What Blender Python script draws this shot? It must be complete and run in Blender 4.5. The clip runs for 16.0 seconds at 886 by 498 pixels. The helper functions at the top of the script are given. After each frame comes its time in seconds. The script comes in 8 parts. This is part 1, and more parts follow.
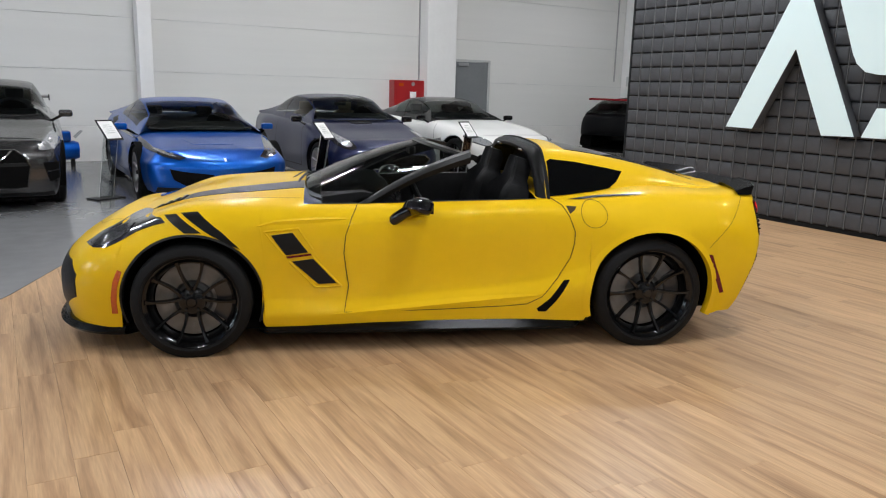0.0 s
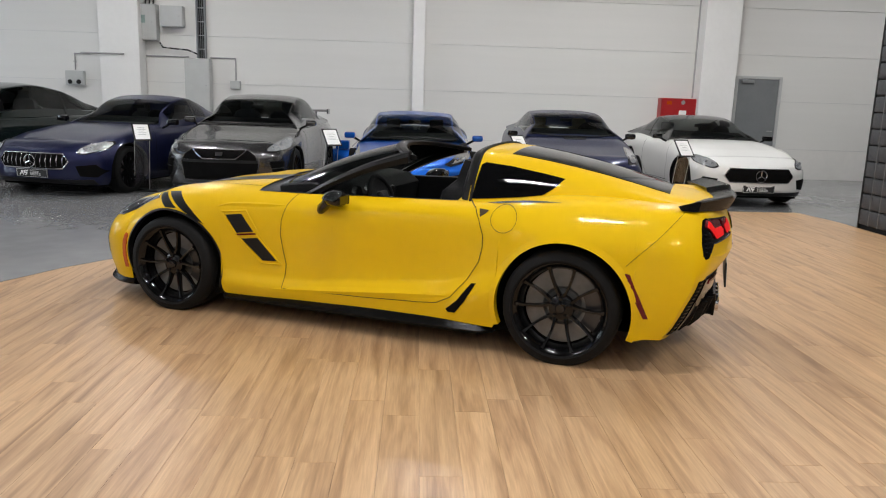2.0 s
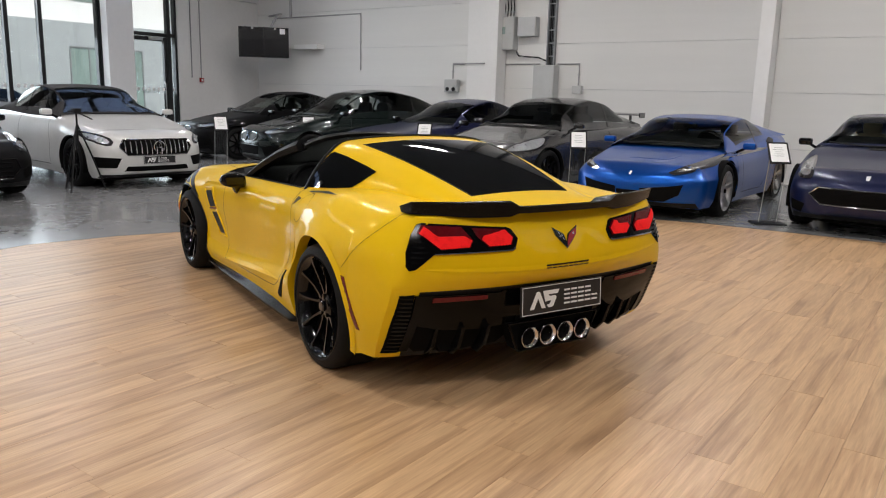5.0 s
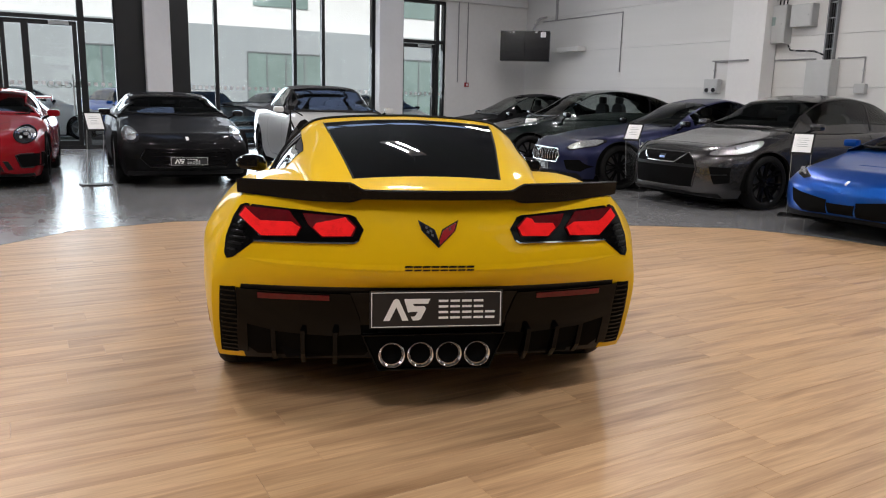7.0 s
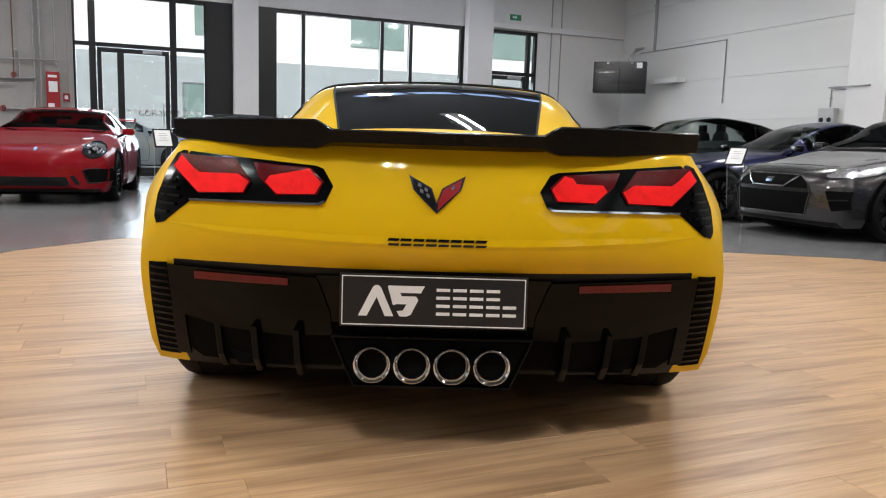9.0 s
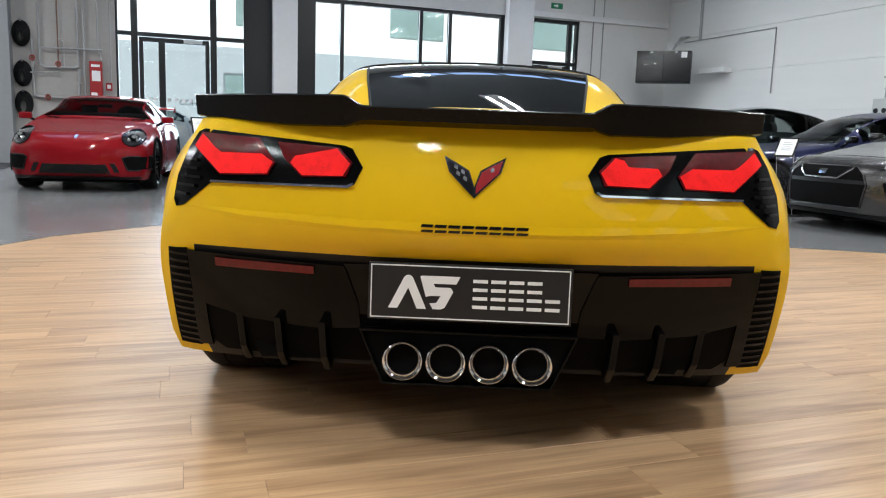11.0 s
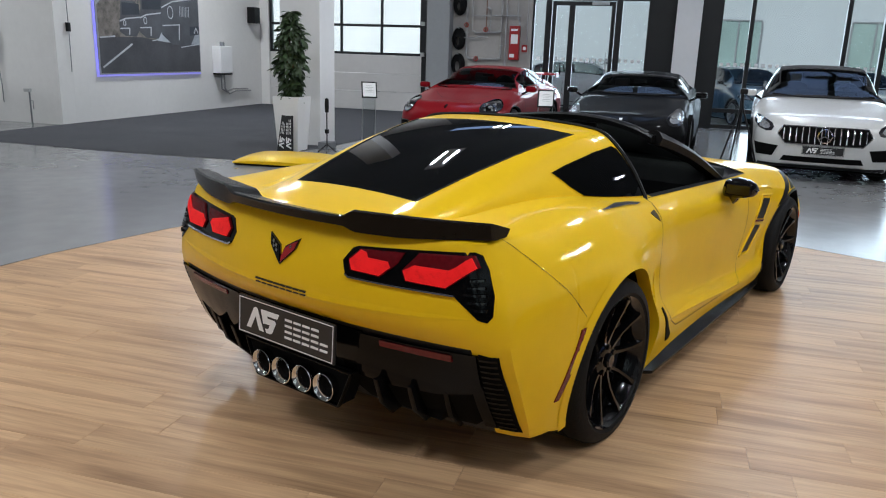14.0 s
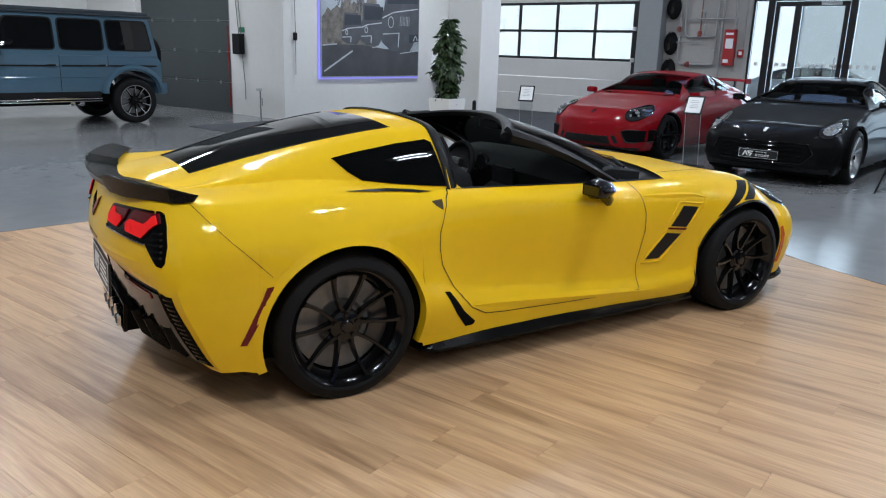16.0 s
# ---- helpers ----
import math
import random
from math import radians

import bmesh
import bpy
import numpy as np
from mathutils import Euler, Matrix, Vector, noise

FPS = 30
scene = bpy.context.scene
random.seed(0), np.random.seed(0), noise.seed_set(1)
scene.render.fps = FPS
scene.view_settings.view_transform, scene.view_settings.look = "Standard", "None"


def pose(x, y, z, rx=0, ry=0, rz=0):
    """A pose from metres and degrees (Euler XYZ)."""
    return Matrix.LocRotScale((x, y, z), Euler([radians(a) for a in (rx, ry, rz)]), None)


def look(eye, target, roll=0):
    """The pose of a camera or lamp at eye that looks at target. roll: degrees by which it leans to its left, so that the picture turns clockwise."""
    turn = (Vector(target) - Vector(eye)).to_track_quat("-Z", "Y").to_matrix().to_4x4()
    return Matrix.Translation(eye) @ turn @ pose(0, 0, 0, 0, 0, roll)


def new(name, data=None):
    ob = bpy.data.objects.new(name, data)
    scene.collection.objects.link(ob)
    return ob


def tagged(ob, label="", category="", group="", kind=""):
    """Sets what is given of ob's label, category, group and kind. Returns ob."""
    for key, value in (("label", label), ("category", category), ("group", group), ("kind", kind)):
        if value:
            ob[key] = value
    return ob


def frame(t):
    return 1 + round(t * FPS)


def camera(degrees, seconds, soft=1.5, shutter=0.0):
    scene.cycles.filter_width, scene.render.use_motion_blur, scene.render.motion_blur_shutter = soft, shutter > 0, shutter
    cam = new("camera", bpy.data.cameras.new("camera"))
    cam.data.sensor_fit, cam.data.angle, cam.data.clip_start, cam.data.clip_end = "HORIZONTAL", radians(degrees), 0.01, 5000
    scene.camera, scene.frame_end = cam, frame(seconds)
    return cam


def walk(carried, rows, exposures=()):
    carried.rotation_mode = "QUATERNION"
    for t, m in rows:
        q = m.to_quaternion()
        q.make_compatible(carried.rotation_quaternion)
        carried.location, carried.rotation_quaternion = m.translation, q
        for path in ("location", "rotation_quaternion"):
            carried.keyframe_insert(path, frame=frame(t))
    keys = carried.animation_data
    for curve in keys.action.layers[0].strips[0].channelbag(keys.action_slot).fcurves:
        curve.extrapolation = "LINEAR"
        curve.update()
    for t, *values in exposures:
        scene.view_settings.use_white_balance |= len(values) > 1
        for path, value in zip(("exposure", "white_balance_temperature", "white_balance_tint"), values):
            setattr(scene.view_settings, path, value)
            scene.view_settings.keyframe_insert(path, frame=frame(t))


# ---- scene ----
cam = camera(61.0, 16.0, 1.1)
PATH = [
    (0, (0.188, 0.621, 1.527), (1.183, 2.304, 1.111), 1.6),
    (0.5, (0.752, 0.255, 1.52), (1.53, 2.053, 1.12), 1.6),
    (1, (1.359, -0.035, 1.511), (1.908, 1.848, 1.119), 1.8),
    (1.5, (2.022, -0.213, 1.482), (2.335, 1.724, 1.094), 1.8),
    (2, (2.695, -0.309, 1.479), (2.771, 1.652, 1.094), 1.8),
    (2.5, (3.378, -0.276, 1.461), (3.223, 1.680, 1.075), 1.9),
    (3, (4.04, -0.177, 1.464), (3.662, 1.748, 1.077), 1.8),
    (3.2, (4.291, -0.100, 1.452), (3.827, 1.807, 1.066), 1.8),
    (5.3, (6.586, 1.29, 1.463), (5.335, 2.797, 1.062), 1.5),
    (5.5, (6.723, 1.486, 1.445), (5.404, 2.934, 1.041), 1.5),
    (6, (7.0, 1.983, 1.437), (5.521, 3.267, 1.031), 1.6),
    (6.5, (7.182, 2.472, 1.406), (5.571, 3.587, 1.003), 1.5),
    (7, (7.201, 2.932, 1.311), (5.497, 3.903, 0.921), 1.4),
    (7.5, (7.128, 3.256, 1.193), (5.363, 4.123, 0.829), 1.4),
    (8, (6.995, 3.432, 1.104), (5.194, 4.235, 0.775), 1.5),
    (8.5, (6.791, 3.52, 1.02), (4.969, 4.29, 0.725), 1.7),
    (9, (6.624, 3.573, 0.936), (4.791, 4.323, 0.66), 1.8),
    (11.5, (6.472, 3.68, 0.901), (4.584, 4.253, 0.574), 2.2),
    (12, (6.712, 3.827, 1.062), (4.793, 4.247, 0.685), 2.2),
    (12.5, (6.873, 4.132, 1.24), (4.931, 4.338, 0.81), 2.2),
    (13, (7.023, 4.53, 1.398), (5.08, 4.49, 0.927), 2.1),
    (13.5, (7.082, 5.026, 1.467), (5.167, 4.733, 0.973), 2.1),
    (14, (7.076, 5.621, 1.508), (5.213, 5.095, 1.004), 1.9),
    (14.5, (7.016, 6.239, 1.523), (5.228, 5.503, 1.013), 1.8),
    (15, (6.854, 6.811, 1.537), (5.152, 5.895, 1.025), 1.8),
    (15.5, (6.69, 7.35, 1.56), (5.075, 6.286, 1.049), 1.8),
    (16, (6.447, 7.77, 1.547), (4.913, 6.592, 1.037), 1.7),
]
LIGHT = [(0, -.28, 6050, 10), (3, -.28, 6450, 12), (5.5, -.44, 6500, 14), (7.5, -.39, 6450, 15), (9, -.12, 6350, 12), (11.5, .06, 5800, 7),
         (12.5, -.22, 5430, 6), (14, -.47, 5850, 9), (15, -.37, 5800, 8), (16, -.38, 5600, 8)]
walk(cam, [(t, look(eye, target, roll)) for t, eye, target, roll in PATH], LIGHT)

# ---- world, light ----
world = bpy.data.worlds.new("sky")
scene.world = world
world.use_nodes = True
wn = world.node_tree
sky = wn.nodes.new("ShaderNodeTexSky")
sky.sky_type, sky.sun_disc = "NISHITA", False
sky.sun_elevation, sky.sun_rotation = radians(38), radians(115)
sky.air_density, sky.dust_density = 1.0, 3.0
wn.nodes["Background"].inputs["Strength"].default_value = 0.15
wn.links.new(sky.outputs["Color"], wn.nodes["Background"].inputs["Color"])
sun = new("sun", bpy.data.lights.new("sun", "SUN"))
sun.data.energy, sun.data.angle, sun.data.color = 5.0, radians(3), (1.0, 0.97, 0.93)
sun.matrix_world = look((30, -14, 26), (0, 0, 0))


def strip_light(x, y, z, length, width, watts, along="x"):
    lamp = new("light_strip", bpy.data.lights.new("light_strip", "AREA"))
    lamp.data.shape, lamp.data.size, lamp.data.size_y = "RECTANGLE", length, width
    lamp.data.energy, lamp.data.color = watts, (1.0, 0.975, 0.94)
    lamp.matrix_world = pose(x, y, z, 0, 0, 0 if along == "x" else 90)


LAMP_Z = 5.35
# Last three fixtures: unseen, added to brighten the east bay and south wing.
LAMP_ROWS = [(x, y) for y in (-3.2, 2.4, 7.6, 12.8) for x in (-7.4, -2.2, 3.0, 7.4) if (x, y) != (-2.2, -3.2)] + [(12.8, 12.8), (-2.2, -8.4), (3.0, -8.4)]
for lx, ly in LAMP_ROWS:
    for dy in (-0.13, 0.13):
        strip_light(lx, ly + dy, LAMP_Z, 1.05, 0.036, (150 if ly < 0 else 45) if lx < -7 else 84 if lx > 7 else 105 if ly < 0 else 70)

# daylight of the glazed front
for wy, wl in ((3.75, 2.6), (9.07, 4.7), (12.9, 1.3)):
    lamp = new("daylight", bpy.data.lights.new("daylight", "AREA"))
    lamp.data.shape, lamp.data.size, lamp.data.size_y = "RECTANGLE", 3.6, wl
    lamp.data.energy, lamp.data.color = 95 * wl, (0.86, 0.93, 1.0)
    lamp.matrix_world = look((-11.95, wy, 2.0), (0, wy, 1.2))


# ---- materials ----
def mat(name, color, rough=0.5, metal=0.0, coat=0.0, noise_scale=0.0, vary=0.0, bump=0.0, bump_scale=60.0, rough_vary=0.0,
        spec=0.5, stretch=None, per_object=0.0):
    m = bpy.data.materials.new(name)
    m.use_nodes = True
    n, l = m.node_tree.nodes, m.node_tree.links
    b = n["Principled BSDF"]
    b.inputs["Base Color"].default_value = (*color, 1)
    b.inputs["Roughness"].default_value = rough
    b.inputs["Metallic"].default_value = metal
    b.inputs["Coat Weight"].default_value = coat
    b.inputs["Coat Roughness"].default_value = 0.03
    b.inputs["Specular IOR Level"].default_value = spec
    co = n.new("ShaderNodeTexCoord")
    src = co.outputs["Object"]
    if stretch:
        mp = n.new("ShaderNodeMapping")
        mp.inputs["Scale"].default_value = stretch
        l.new(src, mp.inputs["Vector"])
        src = mp.outputs["Vector"]
    if vary or rough_vary:
        a = n.new("ShaderNodeTexNoise")
        a.inputs["Scale"].default_value, a.inputs["Detail"].default_value = noise_scale or 3.0, 6
        l.new(src, a.inputs["Vector"])
        c = n.new("ShaderNodeTexNoise")
        c.inputs["Scale"].default_value, c.inputs["Detail"].default_value = (noise_scale or 3.0) * 14, 4
        l.new(src, c.inputs["Vector"])
        mx = n.new("ShaderNodeMath")
        mx.operation = "MULTIPLY_ADD"
        l.new(c.outputs["Fac"], mx.inputs[0])
        mx.inputs[1].default_value = 0.45
        l.new(a.outputs["Fac"], mx.inputs[2])
        if vary:
            r = n.new("ShaderNodeMapRange")
            r.inputs["From Min"].default_value, r.inputs["From Max"].default_value = 0.4, 1.05
            r.inputs["To Min"].default_value, r.inputs["To Max"].default_value = 1 - vary, 1 + vary
            l.new(mx.outputs[0], r.inputs["Value"])
            fac = r.outputs["Result"]
            if per_object:
                oi = n.new("ShaderNodeObjectInfo")
                r2 = n.new("ShaderNodeMapRange")
                r2.inputs["To Min"].default_value, r2.inputs["To Max"].default_value = 1 - per_object, 1 + per_object
                l.new(oi.outputs["Random"], r2.inputs["Value"])
                mu = n.new("ShaderNodeMath")
                mu.operation = "MULTIPLY"
                l.new(fac, mu.inputs[0])
                l.new(r2.outputs["Result"], mu.inputs[1])
                fac = mu.outputs[0]
            v = n.new("ShaderNodeVectorMath")
            v.operation = "SCALE"
            v.inputs[0].default_value = color
            l.new(fac, v.inputs["Scale"])
            l.new(v.outputs["Vector"], b.inputs["Base Color"])
        if rough_vary:
            r = n.new("ShaderNodeMapRange")
            r.inputs["From Min"].default_value, r.inputs["From Max"].default_value = 0.4, 1.05
            r.inputs["To Min"].default_value = max(0.02, rough - rough_vary)
            r.inputs["To Max"].default_value = rough + rough_vary
            l.new(mx.outputs[0], r.inputs["Value"])
            l.new(r.outputs["Result"], b.inputs["Roughness"])
    if bump:
        t = n.new("ShaderNodeTexNoise")
        t.inputs["Scale"].default_value, t.inputs["Detail"].default_value = bump_scale, 5
        l.new(src, t.inputs["Vector"])
        bp = n.new("ShaderNodeBump")
        bp.inputs["Strength"].default_value, bp.inputs["Distance"].default_value = bump, 0.01
        l.new(t.outputs["Fac"], bp.inputs["Height"])
        l.new(bp.outputs["Normal"], b.inputs["Normal"])
    return m


def paint_mat(name, color, metal=0.0, rough=0.28, flake=0.0, coat=0.85):
    """Car paint: a base under clear coat, with fine flakes for the metallic ones."""
    m = mat(name, color, rough, metal, coat, 1.2, 0.05 if not flake else 0.10, spec=0.08 if not metal else 0.3)
    if flake:
        n, l = m.node_tree.nodes, m.node_tree.links
        t = n.new("ShaderNodeTexNoise")
        t.inputs["Scale"].default_value = 900
        bp = n.new("ShaderNodeBump")
        bp.inputs["Strength"].default_value, bp.inputs["Distance"].default_value = flake, 0.002
        l.new(t.outputs["Fac"], bp.inputs["Height"])
        l.new(bp.outputs["Normal"], n["Principled BSDF"].inputs["Normal"])
    return m


def emit_mat(name, color, strength):
    m = bpy.data.materials.new(name)
    m.use_nodes = True
    b = m.node_tree.nodes["Principled BSDF"]
    b.inputs["Base Color"].default_value = (*color, 1)
    b.inputs["Emission Color"].default_value = (*color, 1)
    b.inputs["Emission Strength"].default_value = strength
    b.inputs["Specular IOR Level"].default_value = 0.1
    return m


def lamp_glow_mat(name, color, strength):
    """A lit lens with a fine prism pattern, brighter in patches."""
    m = emit_mat(name, color, strength)
    n, l = m.node_tree.nodes, m.node_tree.links
    co = n.new("ShaderNodeTexCoord")
    v = n.new("ShaderNodeTexVoronoi")
    v.inputs["Scale"].default_value = 260
    w = n.new("ShaderNodeTexNoise")
    w.inputs["Scale"].default_value = 34
    l.new(co.outputs["Object"], v.inputs["Vector"])
    l.new(co.outputs["Object"], w.inputs["Vector"])
    r = n.new("ShaderNodeMapRange")
    r.inputs["From Max"].default_value = 0.7
    r.inputs["To Min"].default_value, r.inputs["To Max"].default_value = 1.7, 0.55
    l.new(v.outputs["Distance"], r.inputs["Value"])
    q = n.new("ShaderNodeMapRange")
    q.inputs["From Min"].default_value, q.inputs["From Max"].default_value = 0.3, 0.7
    q.inputs["To Min"].default_value, q.inputs["To Max"].default_value = 0.35 * strength, 1.65 * strength
    l.new(w.outputs["Fac"], q.inputs["Value"])
    mu = n.new("ShaderNodeMath")
    mu.operation = "MULTIPLY"
    l.new(r.outputs["Result"], mu.inputs[0])
    l.new(q.outputs["Result"], mu.inputs[1])
    l.new(mu.outputs[0], n["Principled BSDF"].inputs["Emission Strength"])
    return m


def glass_mat(name, color, rough=0.0, alpha=0.0):
    """Thin clear or tinted pane: part mirror, part see-through."""
    m = bpy.data.materials.new(name)
    m.use_nodes = True
    n, l = m.node_tree.nodes, m.node_tree.links
    n.remove(n["Principled BSDF"])
    tr = n.new("ShaderNodeBsdfTransparent")
    tr.inputs["Color"].default_value = (*color, 1)
    gl = n.new("ShaderNodeBsdfGlossy")
    gl.inputs["Roughness"].default_value = rough
    fr = n.new("ShaderNodeFresnel")
    fr.inputs["IOR"].default_value = 1.5
    mx = n.new("ShaderNodeMixShader")
    l.new(fr.outputs["Fac"], mx.inputs["Fac"])
    l.new(tr.outputs["BSDF"], mx.inputs[1])
    l.new(gl.outputs["BSDF"], mx.inputs[2])
    l.new(mx.outputs["Shader"], n["Material Output"].inputs["Surface"])
    return m


def wood_mat(name):
    """Oak vinyl plank: tone differs from plank to plank, long grain and darker streaks along y."""
    m = bpy.data.materials.new(name)
    m.use_nodes = True
    n, l = m.node_tree.nodes, m.node_tree.links
    b = n["Principled BSDF"]
    geo = n.new("ShaderNodeNewGeometry")
    oi = n.new("ShaderNodeObjectInfo")
    add = n.new("ShaderNodeMath")
    l.new(geo.outputs["Random Per Island"], add.inputs[0])
    l.new(oi.outputs["Random"], add.inputs[1])
    fr = n.new("ShaderNodeMath")
    fr.operation = "FRACT"
    l.new(add.outputs[0], fr.inputs[0])
    off = n.new("ShaderNodeCombineXYZ")
    mul = n.new("ShaderNodeMath")
    mul.operation = "MULTIPLY"
    mul.inputs[1].default_value = 37.0
    l.new(fr.outputs[0], mul.inputs[0])
    l.new(mul.outputs[0], off.inputs["Z"])
    l.new(mul.outputs[0], off.inputs["X"])
    va = n.new("ShaderNodeVectorMath")
    l.new(geo.outputs["Position"], va.inputs[0])
    l.new(off.outputs["Vector"], va.inputs[1])
    mp = n.new("ShaderNodeMapping")
    mp.inputs["Scale"].default_value = (12.5, 0.8, 1.0)
    l.new(va.outputs["Vector"], mp.inputs["Vector"])
    grain = n.new("ShaderNodeTexNoise")
    grain.inputs["Scale"].default_value, grain.inputs["Detail"].default_value = 1.3, 7
    grain.inputs["Distortion"].default_value = 0.6
    l.new(mp.outputs["Vector"], grain.inputs["Vector"])
    mp2 = n.new("ShaderNodeMapping")
    mp2.inputs["Scale"].default_value = (120.0, 6.0, 1.0)
    l.new(va.outputs["Vector"], mp2.inputs["Vector"])
    fine = n.new("ShaderNodeTexNoise")
    fine.inputs["Scale"].default_value, fine.inputs["Detail"].default_value = 1.0, 4
    l.new(mp2.outputs["Vector"], fine.inputs["Vector"])
    ramp = n.new("ShaderNodeValToRGB")
    e = ramp.color_ramp.elements
    e[0].position, e[0].color = 0.28, (0.285, 0.164, 0.082, 1)
    e[1].position, e[1].color = 0.58, (0.535, 0.345, 0.186, 1)
    mid = e.new(0.42)
    mid.color = (0.420, 0.258, 0.135, 1)
    l.new(grain.outputs["Fac"], ramp.inputs["Fac"])
    tone = n.new("ShaderNodeMapRange")
    tone.inputs["To Min"].default_value, tone.inputs["To Max"].default_value = 0.92, 1.06
    l.new(fr.outputs[0], tone.inputs["Value"])
    ft = n.new("ShaderNodeMapRange")
    ft.inputs["From Min"].default_value, ft.inputs["From Max"].default_value = 0.3, 0.7
    ft.inputs["To Min"].default_value, ft.inputs["To Max"].default_value = 0.86, 1.09
    l.new(fine.outputs["Fac"], ft.inputs["Value"])
    tm = n.new("ShaderNodeMath")
    tm.operation = "MULTIPLY"
    l.new(tone.outputs["Result"], tm.inputs[0])
    l.new(ft.outputs["Result"], tm.inputs[1])
    sc = n.new("ShaderNodeVectorMath")
    sc.operation = "SCALE"
    l.new(ramp.outputs["Color"], sc.inputs[0])
    l.new(tm.outputs[0], sc.inputs["Scale"])
    l.new(sc.outputs["Vector"], b.inputs["Base Color"])
    b.inputs["Roughness"].default_value = 0.35
    bp = n.new("ShaderNodeBump")
    bp.inputs["Strength"].default_value, bp.inputs["Distance"].default_value = 0.12, 0.004
    l.new(fine.outputs["Fac"], bp.inputs["Height"])
    l.new(bp.outputs["Normal"], b.inputs["Normal"])
    return m


YELLOW = paint_mat("yellow_paint", (0.76, 0.480, 0.001), 0.0, 0.5, coat=0.52)
BLACK_GLOSS = mat("black_gloss", (0.004, 0.004, 0.0045), 0.12, 0, 0.35, 4, 0.2, spec=0.3)
BLACK_SATIN = mat("black_satin", (0.008, 0.008, 0.0085), 0.42, 0, 0, 5, 0.25, 0.1, 220, spec=0.22)
CARBON = mat("carbon", (0.0035, 0.0034, 0.0035), 0.24, 0, 0.0, 60, 0.3, 0.08, 300, spec=0.14)
RUBBER = mat("rubber", (0.007, 0.007, 0.0072), 0.62, 0, 0, 9, 0.25, 0.25, 90, spec=0.16)
DARK_VOID = mat("dark_liner", (0.003, 0.003, 0.003), 0.85, 0, 0, 6, 0.3, spec=0.08)
WHEEL_BLACK = mat("black_alloy", (0.003, 0.003, 0.0033), 0.22, 0.0, 0.05, 5, 0.2, spec=0.2)
GLOSS_ALLOY = mat("gloss_black_alloy", (0.003, 0.003, 0.0032), 0.13, 0.0, 0.15, 5, 0.2, spec=0.3)
WHEEL_SILVER = mat("silver_alloy", (0.42, 0.42, 0.43), 0.28, 0.9, 0.3, 5, 0.1)
DISC = mat("brake_disc_steel", (0.20, 0.20, 0.195), 0.38, 0.6, 0, 20, 0.2)
CALIPER = mat("caliper_black", (0.02, 0.02, 0.022), 0.3, 0.1, 0.5, 9, 0.2)
CHROME = mat("chrome", (0.75, 0.75, 0.76), 0.09, 1.0, 0, 9, 0.05)
TINT = mat("tinted_glass", (0.004, 0.0045, 0.005), 0.02, 0.0, 0.0, 2, 0.2, spec=0.5)
CLEAR = glass_mat("clear_glass", (0.86, 0.90, 0.90))
WINDSCREEN = glass_mat("windscreen_glass", (0.46, 0.51, 0.48))
LENS_CLEAR = mat("clear_lamp_lens", (0.50, 0.52, 0.54), 0.12, 0.6, 0.9, 45, 0.6, 0.3, 70)
PARKED_GLASS = glass_mat("parked_windscreen", (0.70, 0.75, 0.72))
SIDE_GLASS = glass_mat("parked_side_glass", (0.52, 0.56, 0.55))
SIDE_TINT = mat("tinted_side_glass", (0.003, 0.0033, 0.0036), 0.02, 0.0, 0.0, 2, 0.2, spec=0.25)
EMBLEM_RED = mat("emblem_red", (0.30, 0.008, 0.012), 0.3, 0, 0.2, 30, 0.2)
VALANCE = mat("bumper_black", (0.0018, 0.0017, 0.0017), 0.10, 0.0, 0.0, 20, 0.3, spec=0.14)
SMOKED_LENS = mat("smoked_lamp_lens", (0.055, 0.058, 0.062), 0.10, 0.3, 0.6, 45, 0.7, 0.3, 70)
LENS = mat("lamp_lens", (0.26, 0.27, 0.285), 0.14, 0.6, 0.7, 45, 0.7, 0.3, 70)
LENS_DARK = mat("lamp_bezel", (0.03, 0.03, 0.035), 0.12, 0.3, 1.0, 30, 0.5)
RED_LENS = mat("red_lens", (0.10, 0.002, 0.005), 0.15, 0, 0.1, 60, 0.25, 0.25, 260, spec=0.25)
RED_GLOW = lamp_glow_mat("red_lamp_lit", (0.80, 0.014, 0.014), 0.29)
RED_DARK = mat("red_reflector", (0.11, 0.004, 0.007), 0.25, 0, 0.2, 60, 0.25, 0.2, 300, spec=0.3)
AMBER = mat("amber_lens", (0.50, 0.085, 0.008), 0.2, 0, 0.5, 60, 0.2, 0.2, 300)
STRIPE_GREY = mat("carbon_flash_stripe", (0.014, 0.014, 0.015), 0.4, 0.0, 0.25, 12, 0.12)
RECESS_SHADE = mat("recess_shade", (0.04, 0.024, 0.003), 0.8, 0, 0, 6, 0.2)
GAP = mat("panel_gap_dark", (0.004, 0.004, 0.004), 0.9, 0, 0, 6, 0.2)
LEATHER = mat("black_leather", (0.007, 0.007, 0.0075), 0.6, 0, 0, 25, 0.25, 0.35, 180, spec=0.12)
HOOP_BLACK = mat("black_trim", (0.004, 0.004, 0.004), 0.4, 0, 0, 25, 0.2, 0.1, 180, spec=0.14)
CABIN_GREY = mat("cabin_grey", (0.035, 0.035, 0.036), 0.7, 0, 0, 20, 0.2)
LEATHER_BEIGE = mat("beige_leather", (0.42, 0.34, 0.22), 0.5, 0, 0, 12, 0.15, 0.3, 150)
WALL_WHITE = mat("white_panel_wall", (0.70, 0.695, 0.67), 0.5, 0, 0, 0.5, 0.05, 0.16, 26, stretch=(0.05, 1, 1))
NICHE_GREY = mat("niche_beige_grey", (0.36, 0.345, 0.32), 0.8, 0, 0, 0.9, 0.12, 0.15, 25)
